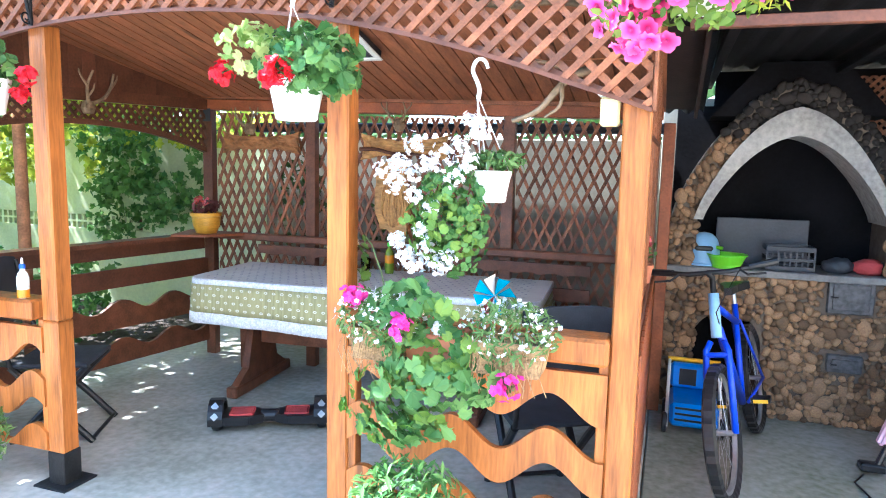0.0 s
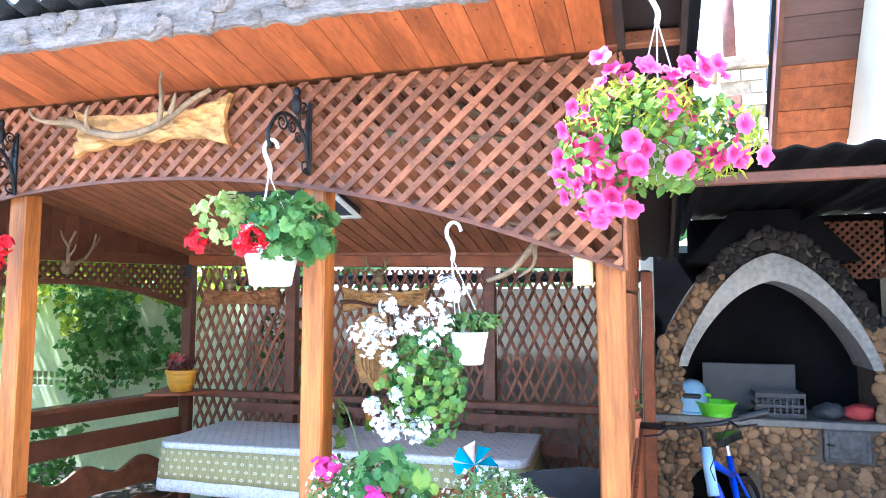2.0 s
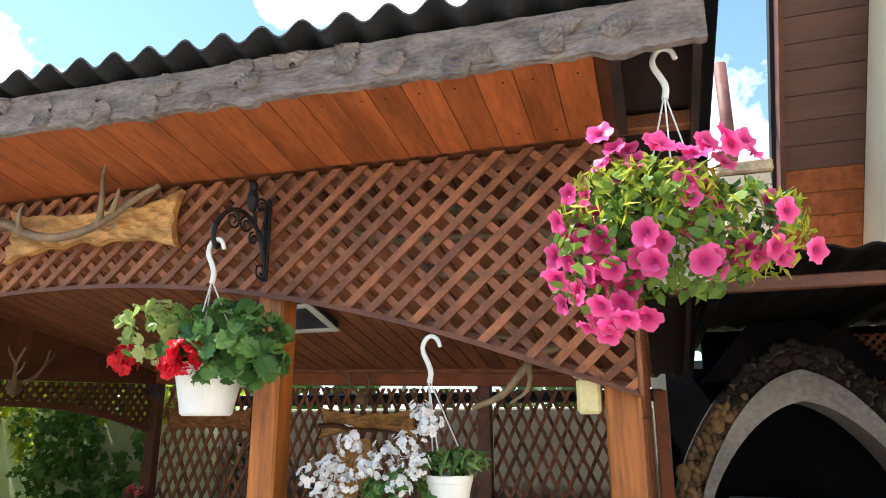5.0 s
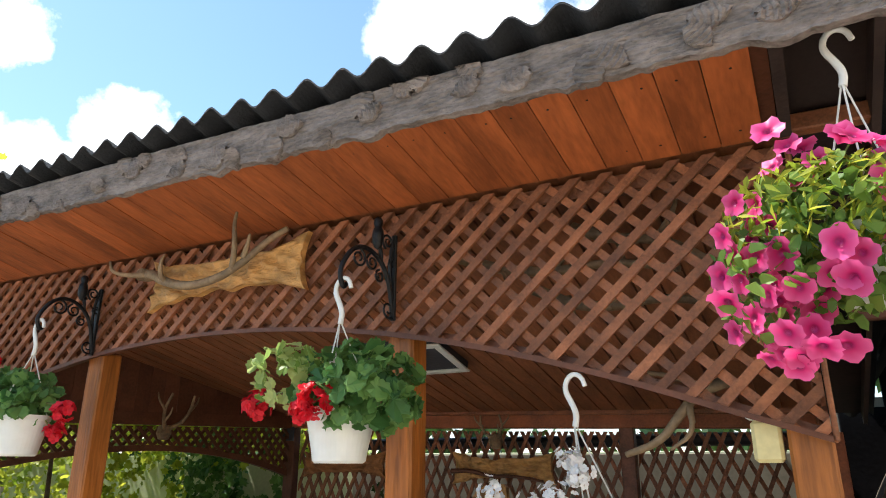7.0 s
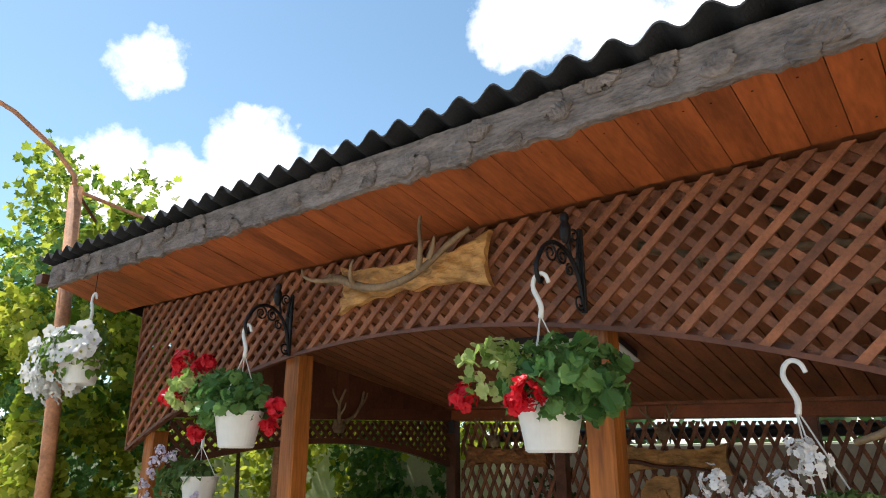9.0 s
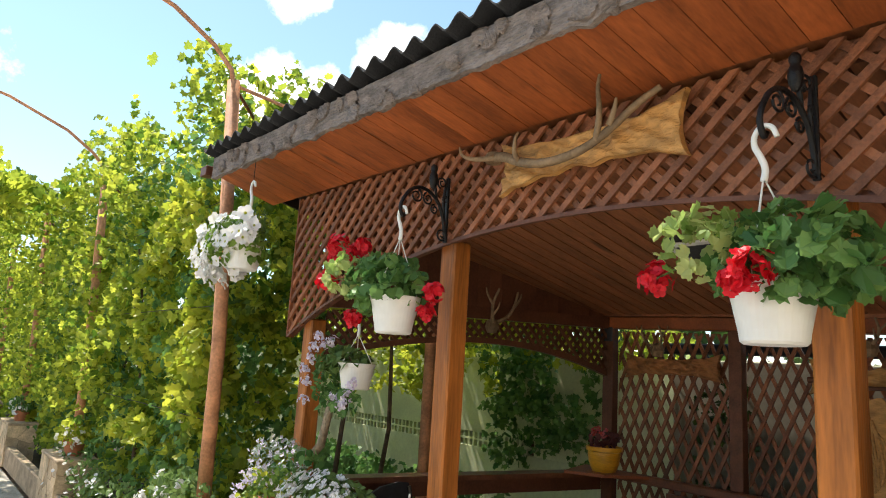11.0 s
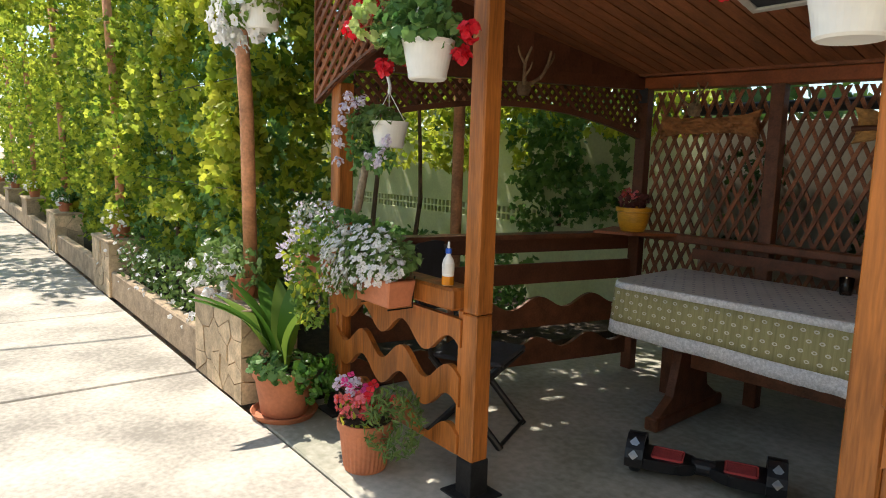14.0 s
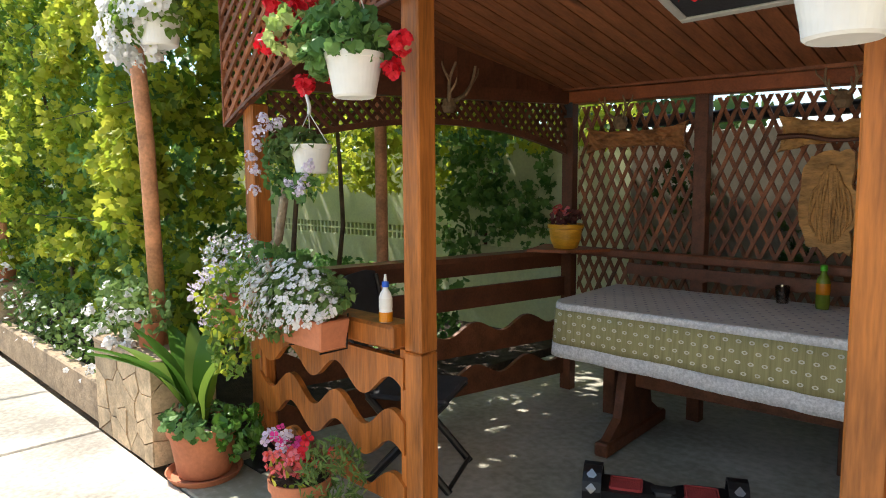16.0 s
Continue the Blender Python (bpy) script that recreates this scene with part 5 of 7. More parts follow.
# ---- hoverboard ----
hv = thing("hoverboard", "black self-balancing hoverboard with red foot pads", "hoverboard")
hv.matrix_world = pose(-2.03, 0.97, 0.0, 0, 0, 27)
for k in (-1, 1):
    bm = bmesh.new()
    out = []
    for i in range(13):
        x = 0.03 + 0.235 * i / 12
        out.append((x, 0.045 + 0.045 * min(1, max(0, (x - 0.03) / 0.08)) ** 1.0))
    ol = [(k * x, w) for x, w in out] + [(k * x, -w) for x, w in reversed(out)]
    if k < 0:
        ol = ol[::-1]
    prism(ol, 'z', 0.055, 0.105, bm)
    bmesh.ops.bevel(bm, geom=[e for e in bm.edges], offset=0.006, segments=2, affect='EDGES')
    bd = part("body_half", bm, M_BLACKP, hv)
    part("foot_pad", box_bm(min(k * 0.085, k * 0.225), max(k * 0.085, k * 0.225), -0.062, 0.062, 0.1045, 0.113, 0.01), M_REDP, bd, "red ribbed rubber foot pad")
    bm = bmesh.new()
    lathe_bm([(0.03, -0.025), (0.07, -0.027), (0.082, -0.018), (0.084, 0.0), (0.082, 0.018), (0.07, 0.027), (0.03, 0.025)], 28, bm)
    bmesh.ops.rotate(bm, verts=bm.verts, matrix=Matrix.Rotation(math.pi / 2, 3, 'Y'))
    bmesh.ops.translate(bm, verts=bm.verts, vec=(k * 0.297, 0, 0.085))
    wh = part("wheel", bm, M_BLACKP, hv, smooth=True)
    bm = bmesh.new()
    for i in range(10):
        a = math.pi * (-0.08 + 1.16 * i / 9)
        for r in (0.088, 0.105):
            for x in (0.255, 0.335):
                bm.verts.new((k * x, r * math.cos(a), 0.085 + r * math.sin(a)))
    bm.verts.ensure_lookup_table()
    for i in range(9):
        b0, b1 = 4 * i, 4 * i + 4
        for p, q in ((0, 1), (1, 3), (3, 2), (2, 0)):
            bm.faces.new([bm.verts[j] for j in (b0 + p, b0 + q, b1 + q, b1 + p)])
    fd = part("fender", bm, M_BLACKP, hv)
    for dz in (0.115, 0.165):
        bm = bmesh.new()
        vs = [bm.verts.new(p) for p in ((k * 0.275, -0.101 if dz < 0.15 else -0.07, dz), (k * 0.297, -0.107 if dz < 0.15 else -0.083, dz - 0.022), (k * 0.32, -0.101 if dz < 0.15 else -0.07, dz), (k * 0.297, -0.09 if dz < 0.15 else -0.055, dz + 0.022))]
        bm.faces.new(vs)
        bmesh.ops.solidify(bm, geom=bm.faces[:], thickness=0.003)
        part("reflector", bm, M_STEEL, fd)
part("axle_sleeve", tube_bm([(-0.05, 0, 0.082), (0.05, 0, 0.082)], 0.038, 16), M_BLACKP, hv)


# ---- folding camp stool ----
def folding_chair(label, m, back):
    t = thing("folding_chair", label, "chair", "folding chairs")
    t.matrix_world = m
    bm = box_bm(-0.2, 0.2, -0.2, 0.2, 0.42, 0.445, 0.01)
    part("seat", bm, M_GREYP, t)
    for x in (-0.19, 0.19):
        part("leg", tube_bm([(x, -0.21, 0.0), (x, 0.19, 0.43)], 0.019, 8), M_BLACKP, t)
        part("leg", tube_bm([(x * 0.9, 0.21, 0.0), (x * 0.9, -0.19, 0.43)], 0.019, 8), M_BLACKP, t)
    for y in (-0.205, 0.205):
        part("crossbar", tube_bm([(-0.19, y, 0.02), (0.19, y, 0.02)], 0.011, 8), M_BLACKP, t)
    if back:
        for x in (-0.19, 0.19):
            part("back_upright", tube_bm([(x, 0.19, 0.43), (x, 0.30, 0.96)], 0.013, 8), M_BLACKP, t)
        out = [(-0.21, 0.64), (0.21, 0.64), (0.215, 0.98), (0.1, 1.0), (-0.1, 1.0), (-0.215, 0.98)]
        bm = prism(out, 'y', 0.235, 0.25)
        bmesh.ops.rotate(bm, verts=bm.verts, cent=(0, 0.24, 0.62), matrix=Matrix.Rotation(-0.22, 3, 'X'))
        part("backrest", bm, M_GREYP, t)
    return t


folding_chair("grey folding camp chair with fabric seat and back", pose(-3.09, 0.52, 0, 0, 0, 118), True)
folding_chair("black folding chair leaning behind the flower panel", pose(-0.40, 0.72, 0, 0, 0, -150), True)


# ---- planters on the right front panel ----
def planter(label, x0, x1, y0, y1, z0, z1, material):
    t = thing("planter", label, "planter", at=((x0 + x1) / 2, (y0 + y1) / 2, z0))
    w, d, h = (x1 - x0) / 2, (y1 - y0) / 2, z1 - z0
    bm = bmesh.new()
    rings = []
    for s, z in ((0.86, 0), (1.0, h), (0.93, h), (0.90, h - 0.03)):
        rings.append([bm.verts.new((sx * w * s, sy * d * s, z)) for sx, sy in ((-1, -1), (1, -1), (1, 1), (-1, 1))])
    bm.faces.new(rings[0][::-1])
    bm.faces.new(rings[3])
    for a, b in zip(rings, rings[1:]):
        for k in range(4):
            bm.faces.new((a[k], a[(k + 1) % 4], b[(k + 1) % 4], b[k]))
    bmesh.ops.bevel(bm, geom=[e for e in bm.edges], offset=0.006, segments=1, affect='EDGES')
    part("trough", bm, material, t)
    return t


for x0, x1 in ((-0.93, -0.73), (-0.50, -0.24)):
    t = planter("coconut-fibre planter of fine white alyssum on the rail", x0, x1, -0.22, -0.065, 0.87, 0.985, M_COCO)
    cx = (x0 + x1) / 2
    foliage("foliage", rel(t, ball_pts(700, (cx + 0.01, -0.17, 1.01), (0.165, 0.13, 0.11))), 0.038, M_FINE, THIN, t, centre=(0, 0, 0.05), flat=0.8)
    blossoms("blossom", rel(t, ball_pts(140, (cx + 0.01, -0.20, 1.02), (0.17, 0.12, 0.11))), 0.0085, 4, M_WHITE, t)
    bm = bmesh.new()
    for _ in range(26):
        p = Vector((random.uniform(-0.12, 0.12), -0.075, random.uniform(0.08, 0.11)))
        tube_bm([p, p + Vector((random.uniform(-0.02, 0.02), -0.025, -0.06)), p + Vector((random.uniform(-0.05, 0.05), -0.02, -0.14))], 0.0014, 4, bm)
    tagged(part("loose_fibre", bm, M_COCO, t), kind="stuff")
t = planter("pot of trailing pink and white ivy geranium on the rail", -0.73, -0.52, -0.21, -0.065, 0.86, 0.985, M_TERRA)
c = (-0.66, -0.2, 0.9)
foliage("foliage", rel(t, ball_pts(55, (-0.72, -0.20, 1.05), (0.17, 0.09, 0.10)) + ball_pts(95, (-0.64, -0.22, 0.83), (0.20, 0.08, 0.20)) + ball_pts(44, (-0.76, -0.22, 0.66), (0.12, 0.07, 0.09)) + ball_pts(24, (-0.45, -0.22, 0.85), (0.10, 0.06, 0.07))),
        0.072, M_GER, ROUND, t, centre=Vector(c) - t.location + Vector((0, 0.15, 0)), flat=0.3)
foliage("young_foliage", rel(t, ball_pts(44, (-0.76, -0.23, 0.72), (0.19, 0.07, 0.15)) + ball_pts(36, (-0.62, -0.24, 0.98), (0.15, 0.05, 0.12))), 0.06, M_PETLEAF, ROUND, t, centre=Vector(c) - t.location + Vector((0, 0.15, 0)), flat=0.3)
for p, m_, r in (((-0.90, -0.24, 1.105), M_MAG, 0.045), ((-0.705, -0.29, 1.02), M_MAG, 0.045), ((-0.345, -0.25, 0.85), M_MAG, 0.05), ((-0.70, -0.18, 1.085), M_WHITE, 0.028), ((-1.115, 0.13, 1.14), M_WHITE, 0.032), ((-1.10, 0.13, 1.235), M_WHITE, 0.03), ((-0.60, -0.2, 1.01), M_WHITE, 0.02)):
    flower_head(t, p, r, m_, n_=26)
stems(t, (((-0.75, -0.16, 1.0), (-0.91, -0.16, 1.08)), ((-0.8, -0.14, 1.0), (-1.03, 0.12, 1.27)), ((-0.6, -0.2, 0.95), (-0.37, -0.21, 0.84)), ((-1.03, 0.12, 1.2), (-1.1, 0.13, 1.235)), ((-1.03, 0.12, 1.1), (-1.11, 0.13, 1.14))))
foliage("stem_leaves", rel(t, [(-1.03, 0.12, 1.06 + 0.028 * k) for k in range(8)]), 0.055, M_PETLEAF, ROUND, t)
# pinwheel
pw = thing("pinwheel", "shiny teal and red toy pinwheel on a stick", "pinwheel", at=(-0.43, -0.13, 1.12))
part("stick", tube_bm([(0, 0.01, -0.2), (0, 0.01, 0)], 0.003, 6), M_PLAST, pw)
for k in range(8):
    a = 2 * math.pi * k / 8
    bm = bmesh.new()
    d, e = Vector((math.cos(a), 0, math.sin(a))), Vector((-math.sin(a), 0, math.cos(a)))
    q = [Vector((0, -0.005, 0)), d * 0.075 + Vector((0, -0.002, 0)), d * 0.055 + e * 0.034 + Vector((0, -0.022, 0)), e * 0.012 + d * 0.02 + Vector((0, -0.018, 0))]
    bm.faces.new([bm.verts.new(v) for v in q])
    bmesh.ops.solidify(bm, geom=bm.faces[:], thickness=0.0012)
    part("vane", bm, (M_TEAL, M_TEAL, M_STEEL, M_TEAL, M_TEAL, M_REDP, M_TEAL, M_STEEL)[k], pw)
# low shrub on the ground before the panel
t = thing("potted_shrub", "low feathery green plant in a clay pot", "plant", at=(-0.68, -0.26, 0.0))
part("pot", lathe_bm([(0.001, 0), (0.10, 0), (0.14, 0.25), (0.155, 0.255), (0.155, 0.29), (0.14, 0.29), (0.13, 0.25), (0.001, 0.25)], 28), M_TERRA, t)
foliage("foliage", ball_pts(620, (0, 0, 0.40), (0.21, 0.17, 0.16)), 0.06, M_GER, THIN, t, centre=(0, 0, 0.25), flat=0.7)
foliage("broad_foliage", ball_pts(160, (0, 0, 0.38), (0.2, 0.16, 0.14)), 0.055, M_GER, OVAL, t, centre=(0, 0, 0.2))

# ---- left front panel: planter, silvery plant, dark box ----
t = planter("terracotta planter box brimming with small white flowers", -3.14, -2.84, -0.22, -0.075, 0.785, 0.905, M_TERRA)
for x in (-0.11, 0.11):
    part("bracket", tube_bm([(x, 0.09, 0.13), (x, 0.08, -0.012), (x, -0.05, -0.012)], 0.004, 5), M_IRON, t)
foliage("foliage", rel(t, ball_pts(620, (-3.03, -0.16, 1.0), (0.28, 0.14, 0.11)) + ball_pts(120, (-3.12, -0.25, 0.88), (0.15, 0.05, 0.08))), 0.045, M_FINE, OVAL, t, centre=(0, 0, 0.1), flat=0.7)
blossoms("blossom", rel(t, ball_pts(420, (-3.06, -0.22, 0.99), (0.29, 0.15, 0.14))), 0.0145, 4, M_WHITE, t, centre=(0, 0, 0.1))
blossoms("hanging_blossom", rel(t, ball_pts(150, (-3.22, -0.26, 0.92), (0.12, 0.08, 0.14))), 0.014, 4, M_WHITE, t, centre=(0, 0, 0.1))
t = planter("planter of lime-green trailing and silvery plants", -3.74, -3.30, -0.24, -0.075, 0.76, 0.905, M_TERRA)
foliage("silver_foliage", rel(t, ball_pts(520, (-3.62, -0.14, 1.07), (0.22, 0.15, 0.14))), 0.035, M_SILVER, THIN, t, centre=(0, 0, 0.05), flat=0.8)
blossoms("silver_blossom", rel(t, ball_pts(130, (-3.60, -0.18, 1.09), (0.2, 0.13, 0.13))), 0.010, 4, M_LILAC, t)
foliage("lime_foliage", rel(t, ball_pts(300, (-3.42, -0.25, 0.93), (0.27, 0.12, 0.16)) + ball_pts(150, (-3.43, -0.28, 0.76), (0.20, 0.08, 0.16)) + ball_pts(40, (-3.48, -0.28, 0.63), (0.12, 0.06, 0.07))), 0.042, M_PETLEAF, OVAL, t, flat=0.8)
foliage("young_foliage", rel(t, ball_pts(110, (-3.42, -0.29, 0.92), (0.27, 0.10, 0.18)) + ball_pts(40, (-3.45, -0.31, 0.74), (0.18, 0.06, 0.15))), 0.036, M_LIME, OVAL, t, flat=0.8)
foliage("dark_foliage", rel(t, ball_pts(160, (-3.42, -0.12, 1.08), (0.22, 0.12, 0.10))), 0.05, M_GER, OVAL, t, flat=0.7)
blossoms("blossom", rel(t, ball_pts(90, (-3.68, -0.26, 0.90), (0.12, 0.08, 0.16))), 0.014, 4, M_LILAC, t)

# ---- pots on the ground ----
def round_pot(label, at, r, h, ribs=False, saucer=False):
    t = thing("plant_pot", label, "flower pot", at=at)
    z0 = 0.02 if saucer else 0.0
    prof = [(0.001, z0), (r * 0.72, z0), (r * 0.76, z0 + 0.02), (r * 0.93, z0 + h * 0.82), (r, z0 + h * 0.83), (r, z0 + h), (r * 0.93, z0 + h), (r * 0.88, z0 + h * 0.9), (0.001, z0 + h * 0.9)]
    bm = lathe_bm(prof, 64)
    if ribs:
        for v in bm.verts:
            rr = math.hypot(v.co.x, v.co.y)
            if z0 + 0.01 < v.co.z < z0 + h * 0.81 and rr > r * 0.5:
                a = math.atan2(v.co.y, v.co.x)
                k = 1 + 0.02 * math.cos(32 * a)
                v.co.x *= k
                v.co.y *= k
    part("pot", bm, M_TERRA, t)
    if saucer:
        part("saucer", lathe_bm([(0.001, 0.0), (r * 0.95, 0.0), (r * 1.08, 0.035), (r * 1.04, 0.035), (r * 0.92, 0.012), (0.001, 0.012)], 40), M_TERRA, t)
    part("soil", lathe_bm([(0.001, z0 + h * 0.93), (r * 0.9, z0 + h * 0.92)], 24), M_SOIL, t)
    return t


t = round_pot("large terracotta pot on a saucer with broad green leaves", (-3.84, -0.24, 0.0), 0.172, 0.25, saucer=True)
for k in range(13):                  # long upright blades
    a = random.uniform(0, 6.28)
    out = Vector((math.cos(a) * 0.9 - 0.35, math.sin(a) * 0.7 - 0.3, 0))
    L, W = random.uniform(0.42, 0.62), random.uniform(0.05, 0.08)
    lean = random.uniform(0.25, 0.8)
    vv, ff = [], []
    m_ = 9
    sd = out.cross(Vector((0, 0, 1))).normalized()
    for i in range(m_ + 1):
        s = i / m_
        p = Vector((0, 0, 0.25)) + out * (0.05 + lean * L * s * s) + Vector((0, 0, L * (s - 0.35 * lean * s * s)))
        w = W * math.sin(math.pi * (0.12 + 0.88 * s)) ** 0.8 if s > 0.3 else W * 0.25 + W * s * 1.6
        for q in (-1, 0, 1):
            vv.append(p + sd * (q * w) + Vector((0, 0, 0.012 * abs(q))))
    for i in range(m_):
        for q in (0, 1):
            b0 = 3 * i + q
            ff.append((b0, b0 + 1, b0 + 4, b0 + 3))
    o = obj("leaf", vv, ff, M_PETLEAF if k in (1, 3, 7, 10) else M_BROAD, t)
    for f in o.data.polygons:
        f.use_smooth = True
foliage("ground_foliage", ball_pts(150, (0.04, -0.03, 0.30), (0.22, 0.18, 0.07)), 0.052, M_GER, ROUND, t, centre=(0, 0, 0.2))
foliage("side_foliage", ball_pts(110, (0.22, 0.08, 0.26), (0.13, 0.12, 0.14)), 0.052, M_BROAD, ROUND, t)
t = round_pot("ribbed terracotta pot of pink and red begonias", (-3.04, -0.20, 0.0), 0.132, 0.235, ribs=True)
foliage("foliage", ball_pts(60, (-0.03, 0, 0.29), (0.15, 0.13, 0.08)), 0.06, mat("bronze_leaf", (0.16, 0.07, 0.035), 0.4, var=0.4), OVAL, t)
foliage("lime_foliage", ball_pts(26, (0.0, -0.05, 0.27), (0.13, 0.1, 0.06)), 0.05, M_LIME, OVAL, t)
foliage("side_foliage", ball_pts(420, (0.20, 0.02, 0.28), (0.15, 0.13, 0.17)), 0.055, M_FINE, THIN, t, flat=0.8)
for m_, n_, c_ in ((M_CORAL, 40, (0.0, -0.07, 0.31)), (M_PINK, 16, (-0.07, -0.03, 0.36)), (M_LILAC, 26, (-0.09, -0.04, 0.35)), (M_RED, 10, (0.10, 0, 0.37))):
    blossoms("blossom", ball_pts(n_, c_, (0.10, 0.07, 0.06)), 0.022, 4, m_, t)

# ---- stone kerb, pillars and their pots ----
def flagstones(L, H, n_, gap=0.0035):
    """Irregular flat stones that fill a panel L by H: cells round random seeds."""
    seeds = []
    while len(seeds) < n_:
        p = Vector((random.uniform(0.02, L - 0.02), random.uniform(0.02, H - 0.02)))
        if all((p - q).length > 0.55 * math.sqrt(L * H / n_) for q in seeds):
            seeds.append(p)
    out = []
    for p in seeds:
        poly = [Vector((0, 0)), Vector((L, 0)), Vector((L, H)), Vector((0, H))]
        for q in seeds:
            if q is p:
                continue
            nrm = (q - p).normalized()
            lim = nrm.dot((p + q) / 2) - gap
            cut = []
            for a, b in zip(poly, poly[1:] + poly[:1]):
                da, db = nrm.dot(a) - lim, nrm.dot(b) - lim
                if da <= 0:
                    cut.append(a)
                if da * db < 0:
                    cut.append(a + (b - a) * (da / (da - db)))
            poly = cut
        if len(poly) > 2:
            out.append([(v.x, v.y) for v in poly])
    return out


PX = (-4.90, -8.35, -11.75, -15.1, -18.4, -21.7)
for i, px in enumerate(PX):
    t = thing("stone_pillar", "short pillar clad in pale brown flagstones", "pillar", "garden pillars", at=(px, 0, 0))
    w, d, h = 0.81, 0.34, 0.52
    box("core", 0.012, w - 0.012, -0.373, -0.385 + d - 0.012, 0.0, h, M_KERB, t)
    box("cap_stone", -0.012, w + 0.012, -0.397, -0.385 + d + 0.012, h, h + 0.035, M_KERB, t, bevel=0.008)
    if i < 3:
        for side in range(2):
            L = w if side == 0 else d
            for q in flagstones(L, h, 19 if side == 0 else 9):
                pr = random.uniform(0.0, 0.008)
                if side == 0:
                    bm = prism(q, 'y', -0.374, -0.386 - pr)
                else:
                    bm = prism([(-0.385 + a, b) for a, b in q], 'x', w - 0.011, w + pr)
                part("stone", bm, M_FLAG, t)
    kb = box("low_kerb", (PX[i + 1] if i < 5 else px - 3.3) + w + 0.002, px - 0.002, -0.372, -0.272, 0.0, 0.26, M_KERB, bevel=0.012)
    tagged(kb, "low kerb wall of weathered stone", "kerb", "kerb walls", kind="structure")
    if i:
        p = round_pot("small clay pot of bright green plants on a pillar", (px + 0.5, -0.21, h + 0.035), 0.10, 0.14)
        foliage("foliage", ball_pts(260, (0, 0, 0.22), (0.22, 0.18, 0.12)), 0.06, M_LIME if i % 2 else M_GER, OVAL, p)
        blossoms("blossom", ball_pts(50, (0.05, -0.06, 0.2), (0.24, 0.12, 0.12)), 0.022, 5, M_WHITE, p)
t = round_pot("clay pot of white flowers on the stone pillar", (-4.40, -0.25, 0.555), 0.085, 0.14)
foliage("foliage", ball_pts(420, (-0.16, -0.03, 0.20), (0.40, 0.16, 0.17)), 0.055, M_FINE, OVAL, t)
for _ in range(20):
    v = Vector((random.uniform(-0.62, 0.06), random.uniform(-0.17, -0.06), random.uniform(-0.02, 0.30)))
    flower_head(t, Vector(t.location) + v, 0.035, M_WHITE, n_=12, petal=0.018)
pts = []
for i in range(1400):
    x = -4.95 - 3.4 * random.random() ** 1.2
    pts.append((x, random.uniform(-0.34, -0.1), 0.16 + 0.45 * random.random()))
bp = foliage("bedding_plants", pts, 0.055, M_FINE, OVAL)
tagged(bp, "low green bedding plants along the kerb", "plants", kind="stuff")
bl = blossoms("bedding_blossom", [(-4.95 - 3.2 * random.random() ** 1.3, random.uniform(-0.40, -0.28), 0.2 + 0.4 * random.random()) for _ in range(120)], 0.017, 5, M_WHITE)
tagged(bl, "white bedding flowers along the kerb", "flowers", kind="stuff")

# ---- trellis poles, arches and vines ----
POLES = ((-4.46, -0.20), (-7.9, -0.2), (-11.3, -0.2), (-14.65, -0.2), (-17.95, -0.2))
for i, (x, y) in enumerate(POLES):
    t = thing("trellis_pole", "rust-brown steel trellis pole", "pole", "trellis poles", at=(x, y, 0.06))
    z0 = 0.495
    part("pole", tube_bm([(0.05, 0, z0), (0.02, -0.01, 1.6), (-0.13, -0.06, 3.32)], 0.042, 14), M_RUST, t, smooth=True)
    arc = [(-0.13, -0.06, 3.28), (-0.14, -0.08, 3.40), (-0.18, -0.20, 3.55), (-0.25, -0.46, 3.75), (-0.45, -1.0, 4.02), (-0.7, -1.8, 4.25), (-1.0, -2.9, 4.3)]
    part("arch_pipe", tube_bm(arc, 0.016, 8), M_RUST, t, smooth=True)
    part("brace", tube_bm([(-0.13, -0.06, 3.30), (-0.6, 0.5, 3.05), (-1.4, 0.9, 2.9)], 0.012, 6), M_DARK, t)
    part("brace", tube_bm([(-0.13, -0.06, 3.30), (0.35, 0.7, 3.0), (0.6, 1.2, 2.8)], 0.012, 6), M_RUST, t)
pl3 = part("trellis_pole", tube_bm([(-4.35, 1.35, 0.06), (-4.35, 1.35, 2.9)], 0.042, 14), M_RUST, smooth=True)
tagged(pl3, "rust-brown steel trellis pole", "pole", "trellis poles")
wires = thing("trellis_wires", "thin steel wires strung between trellis poles", "wire")
for z in (1.2, 1.9, 2.6, 3.2):
    part("wire", tube_bm([(-4.45, -0.19, z), (-20, -0.19, z)], 0.003, 4), M_IRON, wires)

trunks = thing("vine_trunks", "gnarled brown grape vine trunks", "vine trunk")
for x, y, lean in ((-4.7, 0.75, 0.3), (-5.6, 0.3, 0.3), (-6.9, 0.1, -0.3), (-8.6, 0.2, 0.4), (-4.6, 1.3, 0.2)):
    pts = [Vector((x, y, 0.05))]
    for k in range(7):
        pts.append(pts[-1] + Vector((lean * 0.12 + random.uniform(-0.09, 0.09), random.uniform(-0.06, 0.06), 0.36)))
    part("trunk", tube_bm(pts, 0.023, 8, r_end=0.010), M_BARK, trunks, smooth=True)
tt = part("dry_branch", tube_bm([(-3.95, 0.15, 0.35), (-4.0, 0.12, 0.75), (-3.85, 0.1, 1.02), (-3.62, 0.08, 1.16), (-3.50, 0.06, 1.42)], 0.035, 8, r_end=0.02), mat("pale_dry_bark", (0.42, 0.33, 0.23), 0.9, scale=14, fine=60, var=0.4, bump=0.8), trunks, smooth=True)


